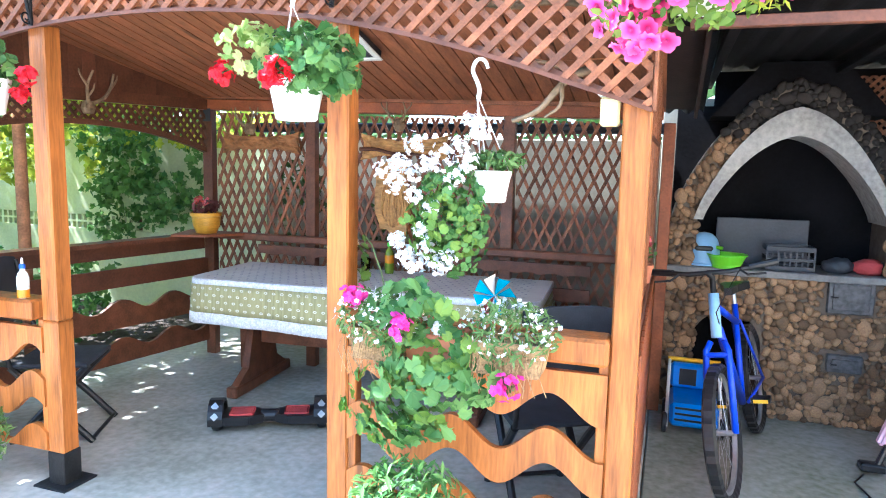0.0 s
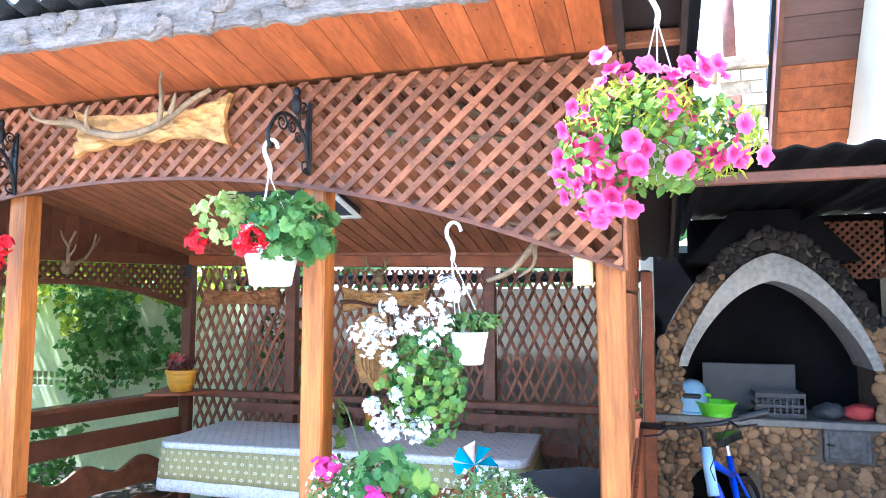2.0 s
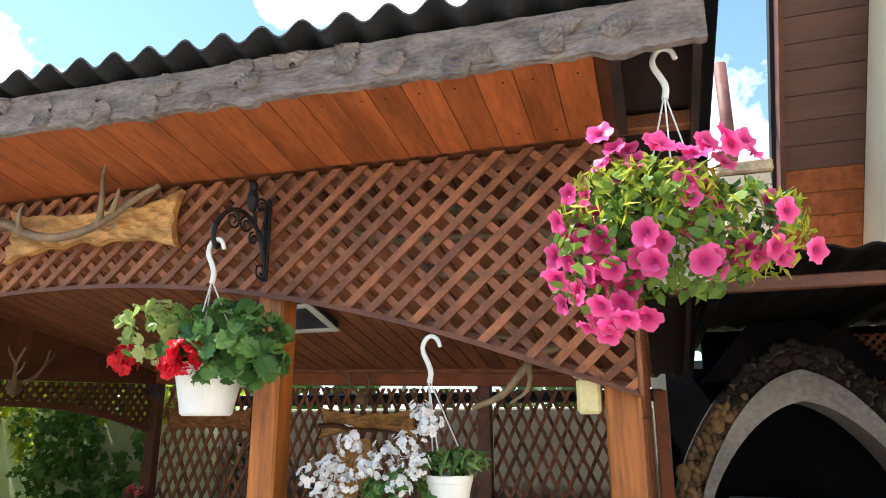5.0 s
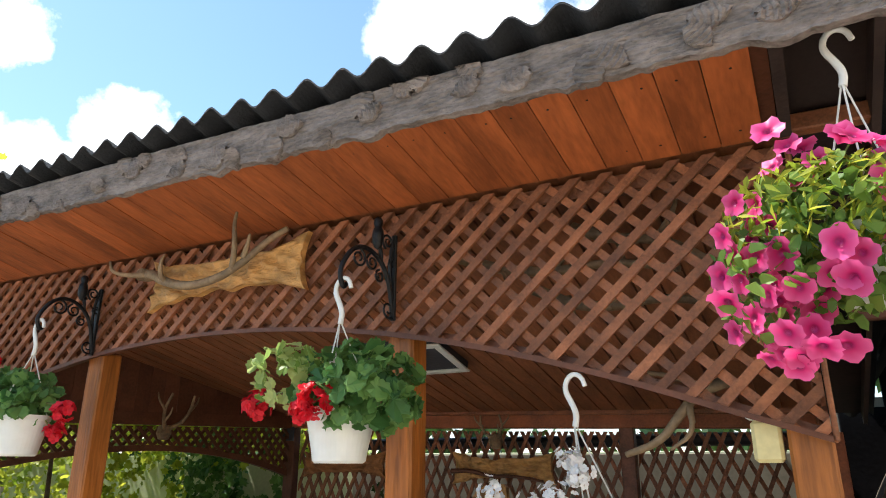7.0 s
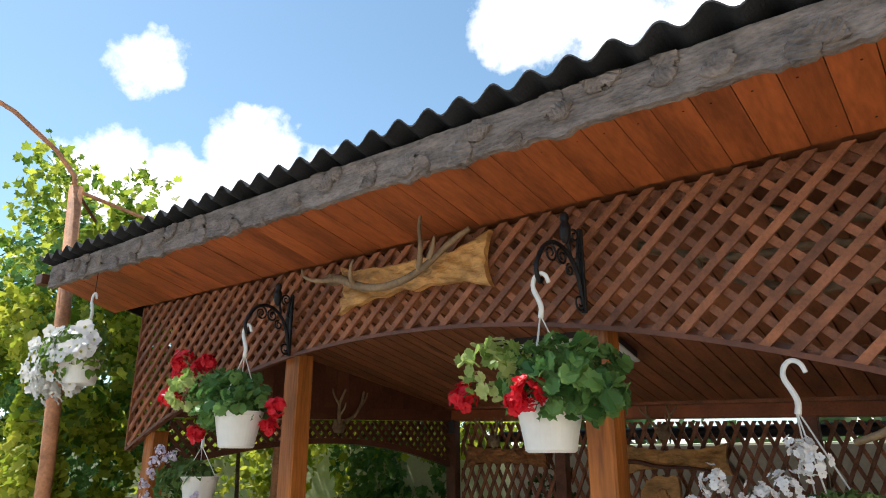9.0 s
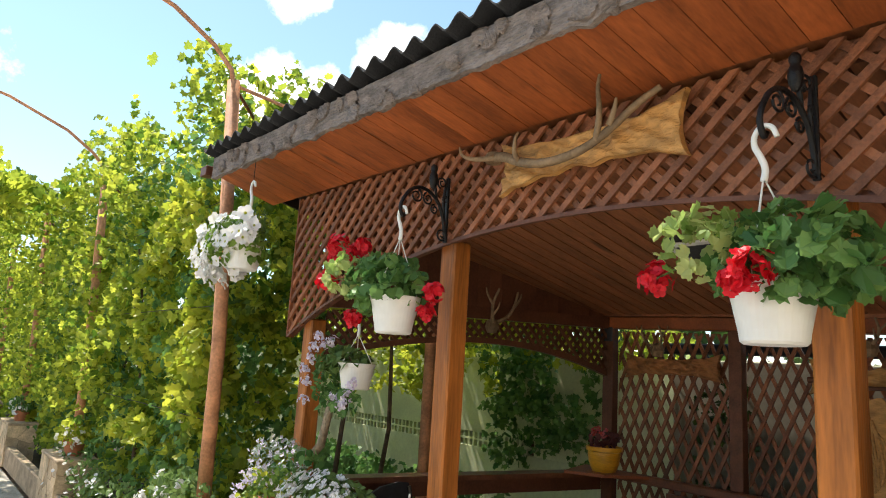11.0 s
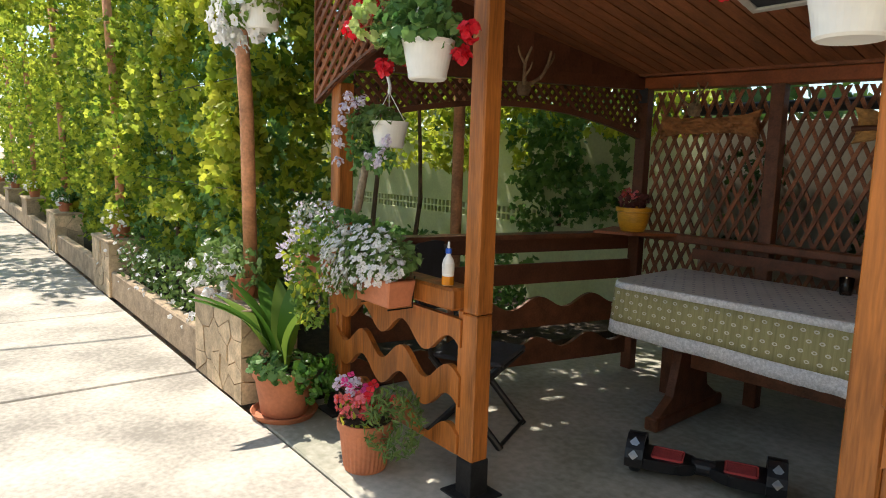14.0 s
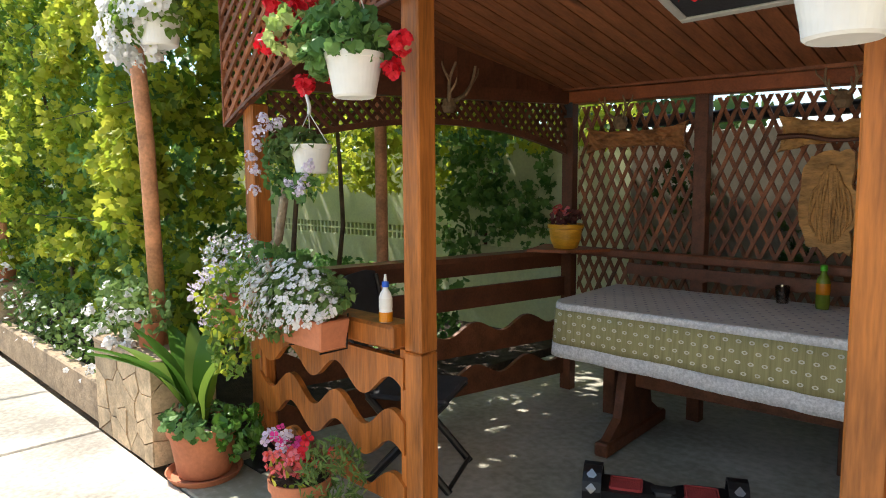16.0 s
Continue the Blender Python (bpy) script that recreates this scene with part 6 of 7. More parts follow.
def vine_wall(name, label, n_, x0, x1, y0, y1, z0, z1, size, material, bias=1.3, thr=-0.12, f=1.5, top=0.35):
    pts = []
    while len(pts) < n_:
        x = x1 - (x1 - x0) * random.random() ** bias
        y, z = random.uniform(y0, y1), random.uniform(z0, z1 + top)
        if z < z1 + top * noise.noise(Vector((x * 1.7, 5, y))) and noise.noise(Vector((x * f, y * f * 1.3, z * f))) > thr:
            pts.append((x, y, z))
    v = foliage(name, pts, size, material, GRAPE, flat=0.8)
    return tagged(v, label, "vine", kind="stuff")


vine_wall("grape_vine", "dense sunlit grape vines on the trellis", 10500, -12, -4.6, -0.14, 0.5, 0.25, 3.4, 0.084, M_VINE, 1.35, 0.10, 3.0, 0.6)
# inner shade of the vines is put into a darker leaf colour
vine_wall("grape_vine", "inner leaves of the grape vines, coloured darker for shade", 4800, -12, -4.6, 0.45, 0.9, 0.25, 3.3, 0.085, M_GER, 1.3, -0.1, 2.0)
vine_wall("grape_vine", "vine leaves grown round the trellis poles", 5200, -19, -6.6, -0.42, -0.14, 0.9, 3.6, 0.075, M_VINE, 1.2, 0.06, 2.6, 0.5)
# darker leaves paint the shaded gaps among the bright ones
vine_wall("grape_vine", "vine leaves coloured deep green for shade between bright ones", 3600, -12, -4.7, -0.2, 0.2, 0.5, 3.4, 0.066, M_GER, 1.3, 0.1, 4.0, 0.6)
vine_wall("grape_vine", "dense grape vines further along the trellis", 6000, -22, -11, -0.2, 0.9, 0.3, 3.2, 0.13, M_VINE)
vine_wall("grape_vine", "grape vine leaves hanging beside the gazebo", 4600, -5.5, -4.3, 0.15, 3.0, 1.9, 3.3, 0.085, M_VINE, 1.0, 0.0, 2.6)
# extra leaf layer, added to block sun dapples on the gazebo floor
vine_wall("grape_vine", "added vine canopy keeping sun off the gazebo floor", 650, -6.3, -4.4, 0.45, 2.3, 2.85, 3.25, 0.12, M_VINE, 1.0, -0.35, 2.0, 0.3)
# lime leaf colour paints the sunlit patches of the vine
vine_wall("grape_vine", "vine leaves coloured yellow-green for full sun", 3000, -9.0, -4.7, -0.26, 0.0, 0.9, 2.85, 0.08, M_LIME, 1.15, 0.16, 2.0)
vine_wall("grape_vine", "young vine shoots above the trellis", 1900, -10.5, -5.0, -0.35, 0.7, 3.1, 3.95, 0.075, M_VINE, 1.1, 0.05, 1.9, 0.6)
vine_wall("grape_vine", "vine canopy shading the far driveway", 5000, -22, -9.5, -3.2, -0.1, 3.3, 3.75, 0.14, M_VINE, 1.0, 0.0, 1.0)
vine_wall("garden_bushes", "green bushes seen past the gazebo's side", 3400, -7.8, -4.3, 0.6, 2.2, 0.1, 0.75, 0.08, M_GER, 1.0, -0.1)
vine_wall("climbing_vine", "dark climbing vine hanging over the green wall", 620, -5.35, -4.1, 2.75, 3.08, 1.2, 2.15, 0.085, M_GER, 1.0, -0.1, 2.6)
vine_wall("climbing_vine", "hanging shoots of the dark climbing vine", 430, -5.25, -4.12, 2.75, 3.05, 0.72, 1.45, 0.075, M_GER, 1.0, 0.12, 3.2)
# lime colour again stands in for sun on these two layers
vine_wall("climbing_vine", "climbing vine over the boundary wall, coloured lime for sun", 4200, -10.5, -3.3, 2.45, 3.3, 1.68, 2.7, 0.085, M_LIME, 1.0, -0.1)
vine_wall("climbing_vine", "young vine leaves before the green wall, coloured lime for sun", 700, -7.6, -4.7, 1.6, 2.5, 1.35, 2.1, 0.085, M_LIME, 1.0, 0.1, 2.2)
vine_wall("climbing_vine", "thin vine shoots behind the lattice", 160, -2.9, -1.9, 2.4, 2.6, 0.9, 1.5, 0.06, M_IVY, 1.0, 0.1, 2.5)
vine_wall("distant_trees", "leafy garden trees beyond the wall", 3000, -26, 6, 7, 10, 0.5, 3.6, 0.4, M_IVY, 1.0, -0.2, 0.5, 1.5)

# ---- outdoor kitchen: stone oven ----
OY = 2.3
oven = thing("stone_oven", "arched outdoor oven faced with brown river stones", "oven")
OX0, AX = 0.12, 0.825


def gothic(half, rise, n_=16):
    """A pointed arch about x = 0: pairs from the left spring over the apex to the right."""
    out = []
    for i in range(n_ + 1):
        s = i / n_
        out.append((-half * (1 - s ** 1.25), rise * math.sin(s * math.pi / 2 * 0.92) / math.sin(math.pi / 2 * 0.92)))
    return out + [(-x, z) for x, z in reversed(out[:-1])]


# base with a low arched log store
out = [(OX0, 0.0), (0.29, 0.0)]
out += [(0.50 - 0.21 * math.cos(math.pi * i / 12), 0.44 + 0.22 * math.sin(math.pi * i / 12)) for i in range(13)]
out += [(0.71, 0.0), (2.6, 0.0), (2.6, 0.90), (OX0, 0.90)]
part("base", prism(out, 'y', OY, OY + 0.42), M_MORTAR, oven)
# near-black sheet stands in for the shade inside the log store
box("log_store_back", OX0, 2.6, OY + 0.42, OY + 0.44, 0, 0.9, M_SOOT_SHADE, oven)
box("counter", OX0 - 0.02, 2.62, OY - 0.04, OY + 0.44, 0.902, 0.945, M_SLATE, oven, bevel=0.006)
SP = 1.25
outer = [(AX + x, SP + z) for x, z in gothic(0.70, 0.86)]
mid = [(AX + x, SP + z) for x, z in gothic(0.565, 0.70)]
inner = [(AX + x, SP + z) for x, z in gothic(0.51, 0.53)]
ring = [(AX - 0.70, 0.945)] + outer + [(AX + 0.70, 0.945), (AX + 0.54, 0.945), (AX + 0.54, SP)] + mid[::-1][1:-1] + [(AX - 0.54, SP), (AX - 0.54, 0.945)]
part("stone_arch", prism(ring, 'y', OY + 0.02, OY + 0.44), M_MORTAR, oven)
part("plaster_arch", prism(mid + inner[::-1], 'y', OY - 0.03, OY + 0.40), M_ARCHP, oven, "pale plaster arch blackened by soot")
# hearth back and hood: soot and the recess's shade in one black
box("hearth_back", AX - 0.7, AX + 0.7, OY + 0.445, OY + 0.50, 0.945, 2.0, M_SOOT_SHADE, oven)
part("hood", prism([(AX - 0.5, 1.9), (AX + 0.5, 1.9), (AX + 0.22, 2.225), (AX - 0.22, 2.225)], 'y', OY + 0.03, OY + 0.44), M_SOOT_SHADE, oven)
# river stones
stone_meshes, sooty_meshes = [], []
for k in range(8):
    bm = bmesh.new()
    bmesh.ops.create_icosphere(bm, subdivisions=2, radius=1)
    for v in bm.verts:
        v.co *= 1 + 0.22 * noise.noise(v.co * 1.3 + Vector((k * 5.1, 0, 0)))
    for f in bm.faces:
        f.smooth = True
    me = bpy.data.meshes.new("stone")
    bm.to_mesh(me)
    bm.free()
    me.materials.append(M_STONE)
    stone_meshes.append(me)
    me2 = me.copy()
    me2.materials.clear()
    me2.materials.append(M_SOOTY)
    sooty_meshes.append(me2)


def inside(p, poly):
    c_, n_ = False, len(poly)
    for i in range(n_):
        (x1, z1), (x2, z2) = poly[i], poly[(i + 1) % n_]
        if (z1 > p[1]) != (z2 > p[1]) and p[0] < (x2 - x1) * (p[1] - z1) / (z2 - z1) + x1:
            c_ = not c_
    return c_


def cobble(parent, poly, holes, y, rmin, rmax, count, tries=9000, sooty=9.0):
    xs, zs = [p[0] for p in poly], [p[1] for p in poly]
    done = []
    for _ in range(tries):
        if len(done) >= count:
            break
        r = rmin + (rmax - rmin) * random.random() * max(0.15, 1 - len(done) / count)
        p = (random.uniform(min(xs), max(xs)), random.uniform(min(zs), max(zs)))
        if not inside(p, poly) or any(a - r < p[0] < b + r and c_ - r < p[1] < d_ + r for a, b, c_, d_ in holes):
            continue
        if any((p[0] - q[0]) ** 2 + (p[1] - q[1]) ** 2 < (0.70 * (r + q[2])) ** 2 for q in done):
            continue
        done.append((p[0], p[1], r))
        dark = p[1] > sooty + random.uniform(-0.1, 0.1) - (0.25 if p[0] > AX else 0.0)
        o = new("stone", random.choice(sooty_meshes if dark else stone_meshes))
        o.parent = parent
        s = random.uniform(0.85, 1.2)
        o.matrix_local = Matrix.LocRotScale((p[0], y, p[1]), Euler((0, random.uniform(0, 6.28), 0)), (r * s * 1.12, 0.026, r / s))
    return done


cobble(oven, [(OX0, 0.01), (1.75, 0.01), (1.75, 0.89), (OX0, 0.89)], [(0.33, 0.71, 0, 0.60), (1.045, 1.315, 0.70, 0.925), (1.07, 1.285, 0.335, 0.465)], OY, 0.017, 0.056, 560)
cobble(oven, ring, [], OY + 0.02, 0.018, 0.05, 240, sooty=1.78)
for x0, x1, z0, z1 in ((1.055, 1.305, 0.71, 0.92), (1.08, 1.275, 0.345, 0.455)):
    d = box("iron_door", x0, x1, OY - 0.03, OY + 0.01, z0, z1, M_IRONDOOR, oven, "grey cast-iron oven door", bevel=0.006)
    box("door_panel", x0 + 0.025, x1 - 0.025, OY - 0.038, OY - 0.031, z0 + 0.025, z1 - 0.025, M_IRONDOOR, d, bevel=0.004)
    part("latch", tube_bm([(x0 + 0.02, OY - 0.035, (z0 + z1) / 2), (x0 + 0.02, OY - 0.06, (z0 + z1) / 2), (x0 + 0.05, OY - 0.06, (z0 + z1) / 2)], 0.005, 6), M_IRON, d)

# things on the counter
hm = thing("toy_helmet", "pale blue plastic helmet with a dark eye slot", "helmet", at=(0.335, OY + 0.10, 0.946))
bm = bmesh.new()
lathe_bm([(0.105, 0), (0.108, 0.03), (0.10, 0.12), (0.085, 0.17), (0.05, 0.205), (0.001, 0.215)], 28, bm)
part("shell", bm, M_LBLUE, hm, smooth=True)
part("eye_slot", box_bm(-0.055, 0.055, -0.112, -0.09, 0.10, 0.132, 0.01), M_BLACKP, hm)
part("rim", lathe_bm([(0.104, 0.0), (0.122, 0.004), (0.122, 0.014), (0.104, 0.02)], 28), M_LBLUE, hm)
pn = thing("toy_pan", "lime green plastic toy pan", "pan", at=(0.475, OY + 0.02, 0.946))
part("bowl", lathe_bm([(0.001, 0.02), (0.09, 0.02), (0.115, 0.075), (0.125, 0.08), (0.125, 0.088), (0.11, 0.085), (0.085, 0.03), (0.001, 0.03)], 28), M_LIMEP, pn)
part("grip", tube_bm([(-0.06, 0.05, 0.085), (-0.07, 0.03, 0.125), (-0.03, 0.0, 0.12)], 0.012, 8), M_LIMEP, pn, smooth=True)
part("foot_ring", lathe_bm([(0.085, 0.0), (0.09, 0.0), (0.09, 0.021), (0.085, 0.021)], 24), M_LIMEP, pn)
cr = thing("crate", "dark grey slatted plastic crate", "crate", at=(0.845, OY + 0.14, 0.946))
for x0, x1, y0, y1 in ((-0.14, 0.14, -0.1, -0.09), (-0.14, 0.14, 0.09, 0.1), (-0.14, -0.13, -0.089, 0.089), (0.13, 0.14, -0.089, 0.089)):
    for z0, z1 in ((0, 0.028), (0.06, 0.08), (0.12, 0.15)):
        box("slat", x0, x1, y0, y1, z0, z1, M_GREY, cr, bevel=0.002)
for k in range(9):
    x = -0.14 + 0.27 * k / 8
    box("upright", x, x + 0.01, -0.099, -0.091, 0.0285, 0.1195, M_GREY, cr, bevel=0)
box("bottom", -0.129, 0.129, -0.089, 0.089, 0.001, 0.01, M_GREY, cr, bevel=0)
bk = box("grill_plate", 0.42, 0.98, OY + 0.30, OY + 0.315, 0.946, 1.25, M_GREY, bevel=0.004)
tagged(bk, "dark grey metal plate leaning in the hearth", "plate")
for k, (x, c_) in enumerate(((1.12, M_GREY), (1.28, M_REDP), (1.42, M_BLACKP))):
    o = thing("bundle", "small dark bundle lying on the oven counter", "bundle", "counter clutter", at=(x, OY + 0.1, 0.946))
    bm = bmesh.new()
    bmesh.ops.create_icosphere(bm, subdivisions=3, radius=1)
    for v in bm.verts:
        v.co *= 1 + 0.25 * noise.noise(v.co * 2 + Vector((k * 3, 0, 0)))
        v.co = Vector((v.co.x * 0.09, v.co.y * 0.07, max(v.co.z, -0.75) * 0.055 + 0.041))
    part("cloth", bm, c_, o, smooth=True)

# kitchen shed
shed_roof = thing("kitchen_roof", "sooty corrugated lean-to over the oven, blackened further for shade", "roof", kind="structure")
n = 160
vv, ff = [], []
for i in range(n + 1):
    x = 0.10 + 2.9 * i / n
    dz = 0.009 * math.cos(2 * math.pi * x / 0.13) + 0.01 * noise.noise(Vector((x * 2, 0, 0)))
    for y, t_ in ((0.52, 0), (3.08, 0), (3.08, 0.008), (0.52, 0.008)):
        vv.append((x, y, 2.215 + 0.02 * (y - 0.5) + dz + t_))
for i in range(n):
    for k in range(4):
        ff.append((4 * i + k, 4 * i + 4 + k, 4 * i + 4 + (k + 1) % 4, 4 * i + (k + 1) % 4))
obj("sheet", vv, ff, M_SOOT_SHADE, shed_roof)
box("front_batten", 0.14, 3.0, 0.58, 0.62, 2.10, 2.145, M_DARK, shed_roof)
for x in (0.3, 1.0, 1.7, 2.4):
    box("rafter", x, x + 0.05, 0.62, 3.05, 2.148, 2.19, M_SOOT_SHADE, shed_roof)
kw = box("wall_kitchen", 2.1, 2.2, 0.5, 3.09, 0.0, 2.20, M_CREAM)
tagged(kw, "cream plastered side wall of the outdoor kitchen", "wall", kind="structure")
kb_ = box("wall_kitchen_back", 0.031, 2.1, 2.83, 2.92, 0.0, 2.06, M_BACKW)
tagged(kb_, "grey plaster wall behind the oven", "wall", kind="structure")
# fills the gap below the roof; its black holds soot and shade
bb = box("soot_board", 0.36, 2.1, 2.78, 2.82, 1.90, 2.235, M_SOOT_SHADE)
tagged(bb, "near-black board filling the gap over the oven", "board")
kl = thing("kitchen_lattice", "small brown lattice panel beside the chimney arch", "lattice")
for s, y in ((1.0, 2.70), (-1.0, 2.712)):
    for sl in clip_slats(lambda x: 1.80, lambda x: 2.18, 1.12, 1.55, s, 0.055, 0.018):
        part("slat", prism(sl, 'y', y, y + 0.01), M_LAT, kl)

# chimney and flue
ch = thing("chimney", "patched brick and plaster chimney stack", "chimney", at=(0.83, 3.55, 0.0))
box("core", -0.16, 0.16, -0.16, 0.16, -0.06, 3.5, M_KERB, ch)
for r_ in range(12):
    z = 2.30 + r_ * 0.1
    for k, (x0, x1) in enumerate(((-0.175, -0.01), (0.0, 0.175)) if r_ % 2 else ((-0.175, 0.06), (0.07, 0.175))):
        if random.random() < 0.8:
            box("brick", x0, x1, -0.175 - random.uniform(0, 0.008), -0.161, z, z + 0.09, M_BRICK if random.random() < 0.28 else M_CREAM, ch, bevel=0.004)
box("cap", -0.20, 0.20, -0.20, 0.20, 3.5, 3.60, M_KERB, ch, bevel=0.015)
part("flue_pipe", tube_bm([(-0.06, 0, 3.6), (-0.065, 0, 4.53)], 0.05, 16), mat("rusted_flue", (0.20, 0.085, 0.07), 0.6, scale=8, var=0.3), ch, smooth=True)

# neighbouring house: gable wall and boarded verge
hs = thing("house", "cream plastered house with dark boarded eaves", "house")
A0, A1 = Vector((1.12, 1.5, 6.8)), Vector((1.12, 4.14, 2.95))
d_ = (A1 - A0) / 24
for k in range(24):
    p = A0 + d_ * k
    q = p + d_ * 0.97
    mt = M_EAVE if k < 20 else M_SOF
    vv = [(1.17, p.y, p.z), (1.72, p.y, p.z), (1.72, q.y, q.z), (1.17, q.y, q.z)]
    vv = vv + [(x, y + 0.012, z + 0.012) for x, y, z in vv]
    obj("eave_board", vv, BOXF, mt, hs)
vv = []
for x in (1.13, 1.168):
    for p, o_ in ((A0, -0.02), (A1, -0.02), (A1, 0.20), (A0, 0.20)):
        vv.append((x, p.y + o_, p.z + o_ * 0.8))
obj("barge_board", vv, BOXF, M_DARK, hs)
vv = []
for x in (1.725, 1.95):
    for y, z in ((1.5, 0.0), (4.3, 0.0), (4.3, 2.75), (4.14, 2.95), (1.5, 6.8), (0.9, 7.6), (0.9, 0.0)):
        vv.append((x, y, z))
hw = obj("wall", vv, [(0, 1, 2, 3, 4, 5, 6), (13, 12, 11, 10, 9, 8, 7)] + [(i, i + 7, (i + 1) % 7 + 7, (i + 1) % 7) for i in range(7)], M_CREAM, hs)
vv = [(x, p.y + 0.1 + o_, p.z + 0.12 + o_) for o_ in (0, 0.08) for x, p in ((1.10, A0), (2.2, A0), (2.2, A1), (1.10, A1))]
obj("roof_slope", vv, BOXF, M_ROOF, hs)

# ---- bicycle ----
def wheel(parent, c, r, name="wheel"):
    bm = bmesh.new()
    lathe_bm([(r - 0.045, -0.012), (r - 0.02, -0.03), (r - 0.004, -0.02), (r - 0.004, 0.02), (r - 0.02, 0.03), (r - 0.045, 0.012), (r - 0.045, -0.012)], 72, bm)
    for q_, v in enumerate(bm.verts):
        if math.hypot(v.co.x, v.co.y) > r - 0.022 and (q_ % 72) % 2:
            v.co.x *= 1 + 0.005 / r
            v.co.y *= 1 + 0.005 / r
    bmesh.ops.rotate(bm, verts=bm.verts, matrix=Matrix.Rotation(math.pi / 2, 3, 'Y'))
    bmesh.ops.translate(bm, verts=bm.verts, vec=c)
    w = part(name, bm, M_BLACKP, parent, "black knobbly bicycle tyre", smooth=False)
    bm = bmesh.new()
    lathe_bm([(r - 0.06, -0.010), (r - 0.044, -0.012), (r - 0.044, 0.012), (r - 0.06, 0.010), (r - 0.06, -0.010)], 40, bm)
    bmesh.ops.rotate(bm, verts=bm.verts, matrix=Matrix.Rotation(math.pi / 2, 3, 'Y'))
    bmesh.ops.translate(bm, verts=bm.verts, vec=c)
    part("rim", bm, M_STEEL, w)
    bm = bmesh.new()
    c = Vector(c)
    for k in range(18):
        a = 2 * math.pi * k / 18
        tube_bm([c + Vector((0.02 * (-1) ** k, 0, 0)), c + Vector((0, (r - 0.055) * math.cos(a), (r - 0.055) * math.sin(a)))], 0.0012, 3, bm)
    tube_bm([c - Vector((0.05, 0, 0)), c + Vector((0.05, 0, 0))], 0.014, 8, bm)
    part("spokes", bm, M_STEEL, w)
    return w


bike = thing("bicycle", "blue mountain bike with knobbly black tyres", "bicycle")
bike.matrix_world = pose(0.475, 1.03, 0, 0, -11, -13)
R = 0.325
wheel(bike, (0, 0, R), R)
wheel(bike, (0, 1.03, R), R)
head, bbk, seat_, rear, front = Vector((0, 0.20, 0.905)), Vector((0, 0.60, 0.30)), Vector((0, 0.74, 0.78)), Vector((0, 1.03, R)), Vector((0, 0, R))
for a, b, r in ((head - Vector((0, -0.02, 0.12)), bbk, 0.021), (head, seat_ - Vector((0, 0, 0.06)), 0.018), (bbk, seat_ + Vector((0, 0.02, 0.04)), 0.017)):
    part("frame_tube", tube_bm([a, b], r, 12), M_BLUE, bike, smooth=True)
for k in (-1, 1):
    part("fork_leg", tube_bm([front + Vector((k * 0.055, 0, 0)), front + Vector((k * 0.055, 0.07, 0.27)), front + Vector((k * 0.052, 0.11, 0.37)), head + Vector((k * 0.03, -0.06, -0.17))], 0.016, 10), M_BLUE, bike, smooth=True)
    part("stay", tube_bm([rear + Vector((k * 0.06, 0, 0)), seat_ + Vector((k * 0.02, 0, -0.05))], 0.008, 8), M_BLUE, bike, smooth=True)
    part("chain_stay", tube_bm([rear + Vector((k * 0.06, 0, 0)), bbk + Vector((k * 0.03, 0, 0))], 0.009, 8), M_BLUE, bike, smooth=True)
part("fork_crown", box_bm(-0.062, 0.062, 0.085, 0.12, 0.665, 0.69, 0.01), M_BLUE, bike)
part("head_tube", tube_bm([head + Vector((0, -0.06, -0.15)), head + Vector((0, 0.0, 0.06))], 0.026, 12), M_LBLUE, bike, smooth=True)
part("stem", tube_bm([head + Vector((0, 0, 0.05)), head + Vector((0, 0.02, 0.14)), head + Vector((0, -0.05, 0.17))], 0.016, 10), M_BLACKP, bike, smooth=True)
hb = part("handlebar", tube_bm([head + Vector((x, y, z)) for x, y, z in ((-0.29, 0.03, 0.19), (-0.1, -0.04, 0.17), (0.1, -0.04, 0.17), (0.29, 0.03, 0.19))], 0.012, 10), M_BLACKP, bike, smooth=True)
for k in (-1, 1):
    part("grip", tube_bm([head + Vector((k * 0.18, -0.01, 0.18)), head + Vector((k * 0.30, 0.034, 0.191))], 0.018, 10), M_BLACKP, hb)
    part("brake_lever", tube_bm([head + Vector((k * 0.14, -0.03, 0.175)), head + Vector((k * 0.18, -0.08, 0.15)), head + Vector((k * 0.26, -0.07, 0.15))], 0.006, 6), M_BLACKP, hb)
    pd = part("crank", tube_bm([bbk + Vector((k * 0.05, 0, 0)), bbk + Vector((k * 0.075, -k * 0.15, 0.06 * k))], 0.010, 8), M_BLACKP, bike)
    c_ = bbk + Vector((k * 0.12, -k * 0.15, 0.06 * k))
    part("pedal", box_bm(c_.x - 0.045, c_.x + 0.045, c_.y - 0.04, c_.y + 0.04, c_.z - 0.012, c_.z + 0.012, 0.004), M_BLACKP, pd)
    part("reflector", box_bm(c_.x - 0.035, c_.x + 0.035, c_.y - 0.046, c_.y - 0.041, c_.z - 0.009, c_.z + 0.009, 0.001), M_YELP, pd)
bm = bmesh.new()
cab = [head + Vector((x, y, z)) for x, y, z in ((0.14, -0.05, 0.17), (0.10, -0.14, 0.10), (0.02, -0.10, -0.02), (0.02, -0.03, -0.12))]
part("brake_cable", tube_bm(cab, 0.003, 5, bm), M_BLACKP, bike)
part("seat_post", tube_bm([seat_ + Vector((0, 0.02, 0.03)), seat_ + Vector((0, 0.03, 0.12))], 0.014, 8), M_STEEL, bike)
out = [(-0.02, 0.60), (0.02, 0.60), (0.035, 0.72), (0.08, 0.84), (0.07, 0.88), (-0.07, 0.88), (-0.08, 0.84), (-0.035, 0.72)]
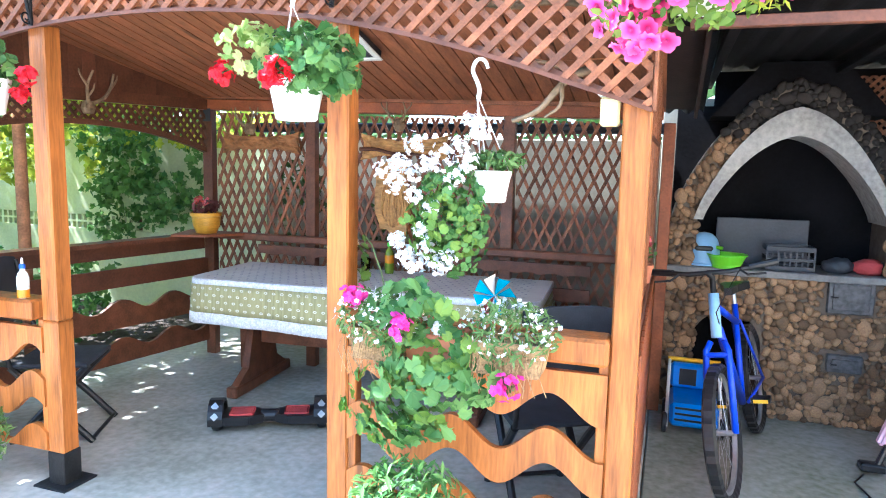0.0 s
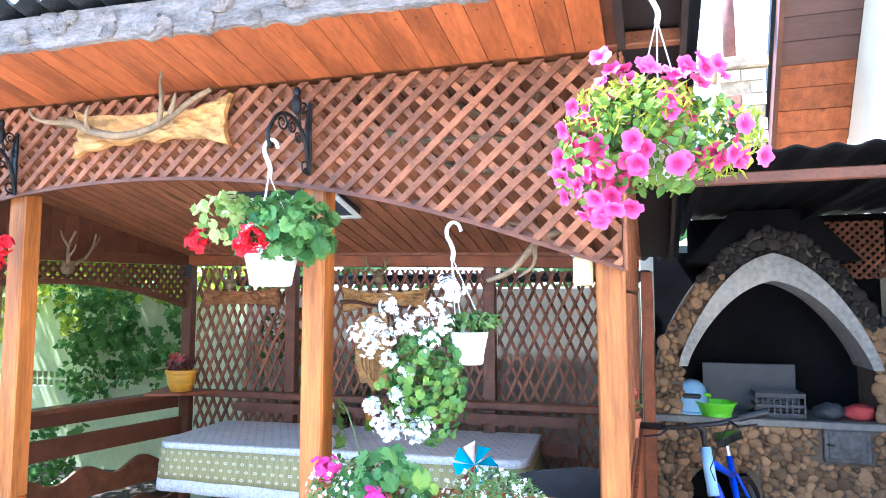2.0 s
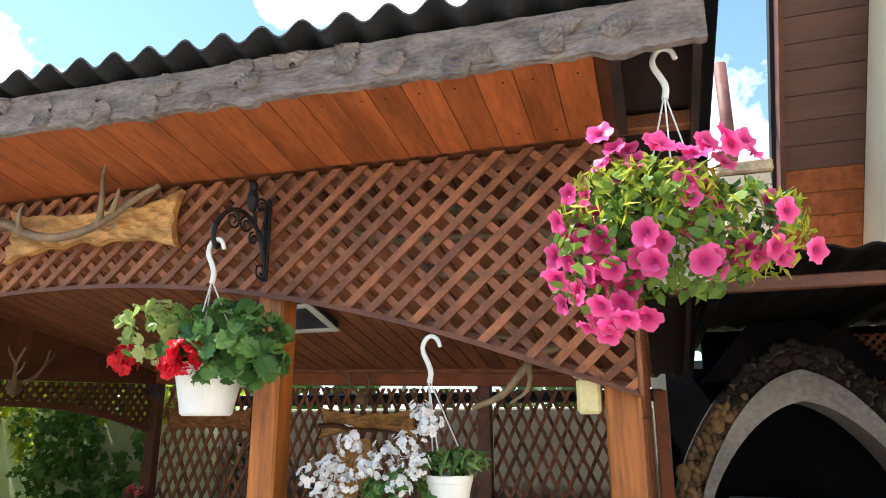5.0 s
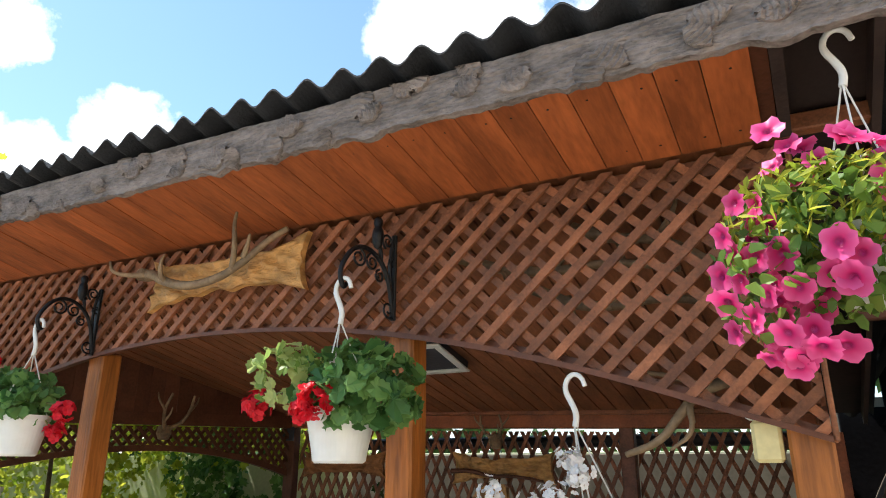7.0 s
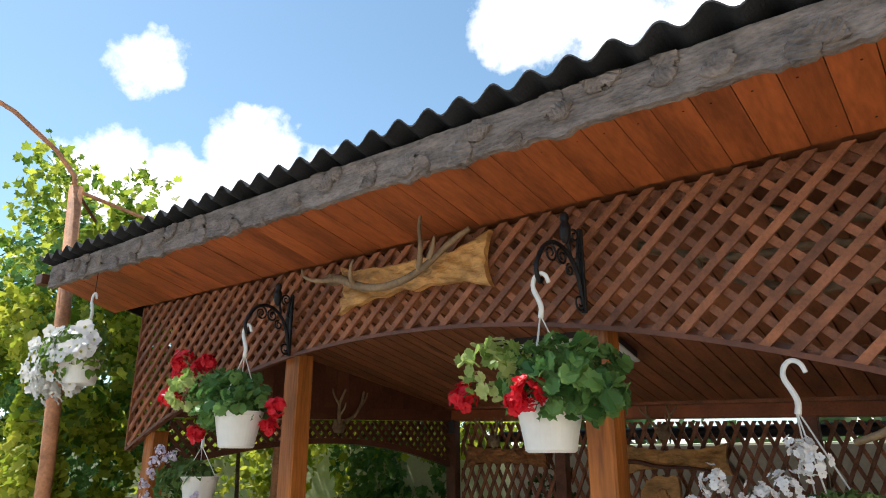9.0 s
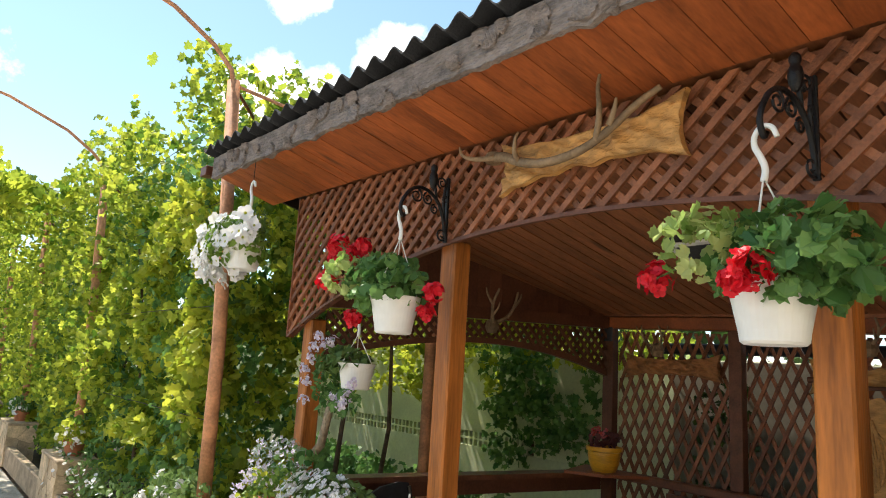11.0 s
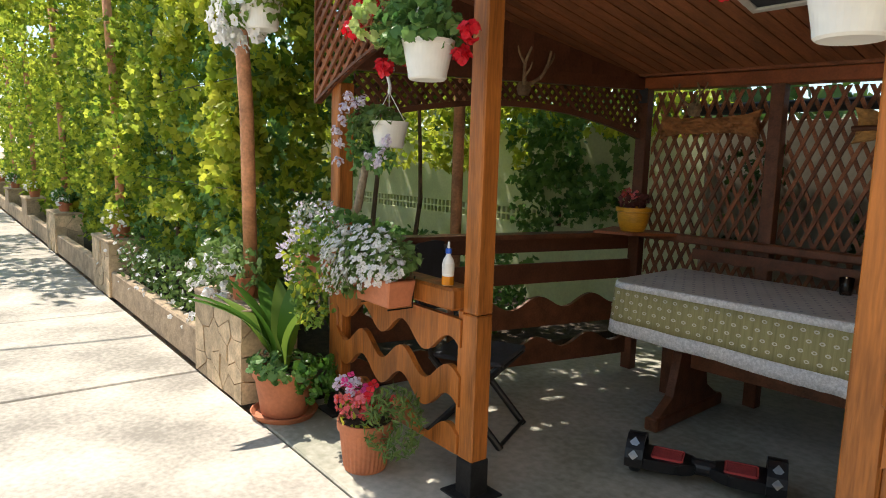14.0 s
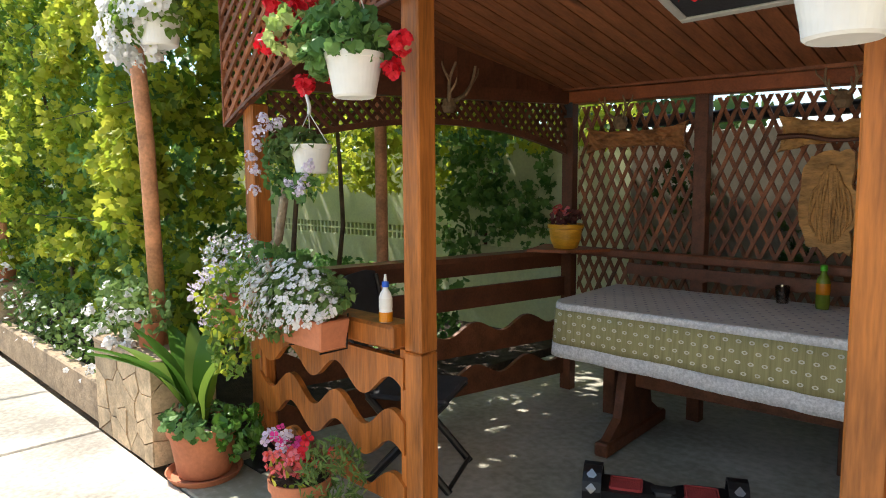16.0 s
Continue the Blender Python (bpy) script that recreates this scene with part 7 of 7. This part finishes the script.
part("saddle", prism(out, 'z', 0.895, 0.935), M_BLACKP, bike)
part("saddle_rail", tube_bm([(0, 0.66, 0.893), (0, 0.82, 0.893)], 0.008, 6), M_STEEL, bike)

# blue toolbox cart
tb = thing("toy_cart", "blue plastic cart with a yellow bar", "cart", at=(0.31, 1.94, 0.0))
bm = box_bm(-0.13, 0.14, -0.20, 0.16, 0.06, 0.20, 0.02)
part("tub", bm, M_BLUEBOX, tb)
part("back_panel", box_bm(-0.13, 0.14, 0.10, 0.16, 0.205, 0.36, 0.015), M_BLUEBOX, tb)
for z in (0.10, 0.135, 0.17):
    box("groove", -0.10, 0.11, -0.206, -0.201, z, z + 0.012, M_BLACKP, tb, bevel=0)
box("recess", -0.08, 0.02, 0.092, 0.099, 0.23, 0.33, M_BLACKP, tb, bevel=0)
part("bar", tube_bm([(-0.15, 0.17, 0.37), (0.16, 0.17, 0.37)], 0.014, 8), M_YELP, tb)
for k in (-1, 1):
    part("bar_post", tube_bm([(0.005 + k * 0.145, 0.17, 0.37), (0.005 + k * 0.15, -0.19, 0.05)], 0.010, 8), M_MOSS, tb)
    for y in (-0.14, 0.12):
        bm = bmesh.new()
        lathe_bm([(0.001, -0.015), (0.05, -0.015), (0.06, -0.008), (0.06, 0.008), (0.05, 0.015), (0.001, 0.015)], 20, bm)
        bmesh.ops.rotate(bm, verts=bm.verts, matrix=Matrix.Rotation(math.pi / 2, 3, 'Y'))
        bmesh.ops.translate(bm, verts=bm.verts, vec=(0.005 + k * 0.16, y, 0.06))
        part("wheel", bm, M_BLACKP, tb)
# pink ride-on at the edge of the oven
pr_ = thing("ride_on_toy", "pale pink plastic ride-on toy with black pedals", "toy", at=(1.22, 1.62, 0.0))
out = [(-0.02, 0.16), (0.30, 0.16), (0.34, 0.62), (0.16, 0.66), (0.08, 0.5)]
bm = prism(out, 'y', -0.03, 0.03)
bmesh.ops.bevel(bm, geom=[e for e in bm.edges], offset=0.014, segments=2, affect='EDGES')
part("body", bm, M_PINKP, pr_)
part("crank", tube_bm([(0.03, -0.02, 0.17), (-0.02, -0.06, 0.06)], 0.016, 8), M_BLACKP, pr_)
part("crank", tube_bm([(0.10, -0.02, 0.17), (0.08, -0.06, 0.05)], 0.016, 8), M_BLACKP, pr_)
part("pedal", box_bm(-0.10, 0.02, -0.09, -0.02, 0.035, 0.075, 0.008), M_BLACKP, pr_)
for y in (-0.09, 0.09):
    bm = bmesh.new()
    lathe_bm([(0.001, -0.02), (0.09, -0.02), (0.11, -0.01), (0.11, 0.01), (0.09, 0.02), (0.001, 0.02)], 24, bm)
    bmesh.ops.rotate(bm, verts=bm.verts, matrix=Matrix.Rotation(math.pi / 2, 3, 'X'))
    bmesh.ops.translate(bm, verts=bm.verts, vec=(0.28, y, 0.11))
    part("wheel", bm, M_BLACKP, pr_)
wr = part("cable", tube_bm([(1.14, 1.55, 0.012), (1.08, 1.45, 0.006), (1.12, 1.25, 0.006), (1.22, 1.05, 0.006), (1.3, 0.95, 0.006)], 0.005, 6), M_BLACKP, smooth=True)
tagged(wr, "thin black cable lying on the concrete", "cable")

# clay pots hung by the side panel
hp = thing("wall_pot", "small clay pot of flowers on the side rail", "flower pot", at=(-0.01, 1.3, 0.972))
part("pot", lathe_bm([(0.001, 0), (0.042, 0), (0.055, 0.08), (0.06, 0.08), (0.06, 0.095), (0.052, 0.095), (0.001, 0.08)], 24), M_TERRA, hp)
foliage("foliage", ball_pts(50, (0, 0, 0.17), (0.07, 0.07, 0.07)), 0.04, M_GER, OVAL, hp)
blossoms("blossom", ball_pts(14, (0, -0.02, 0.2), (0.05, 0.05, 0.05)), 0.016, 5, M_CORAL, hp)
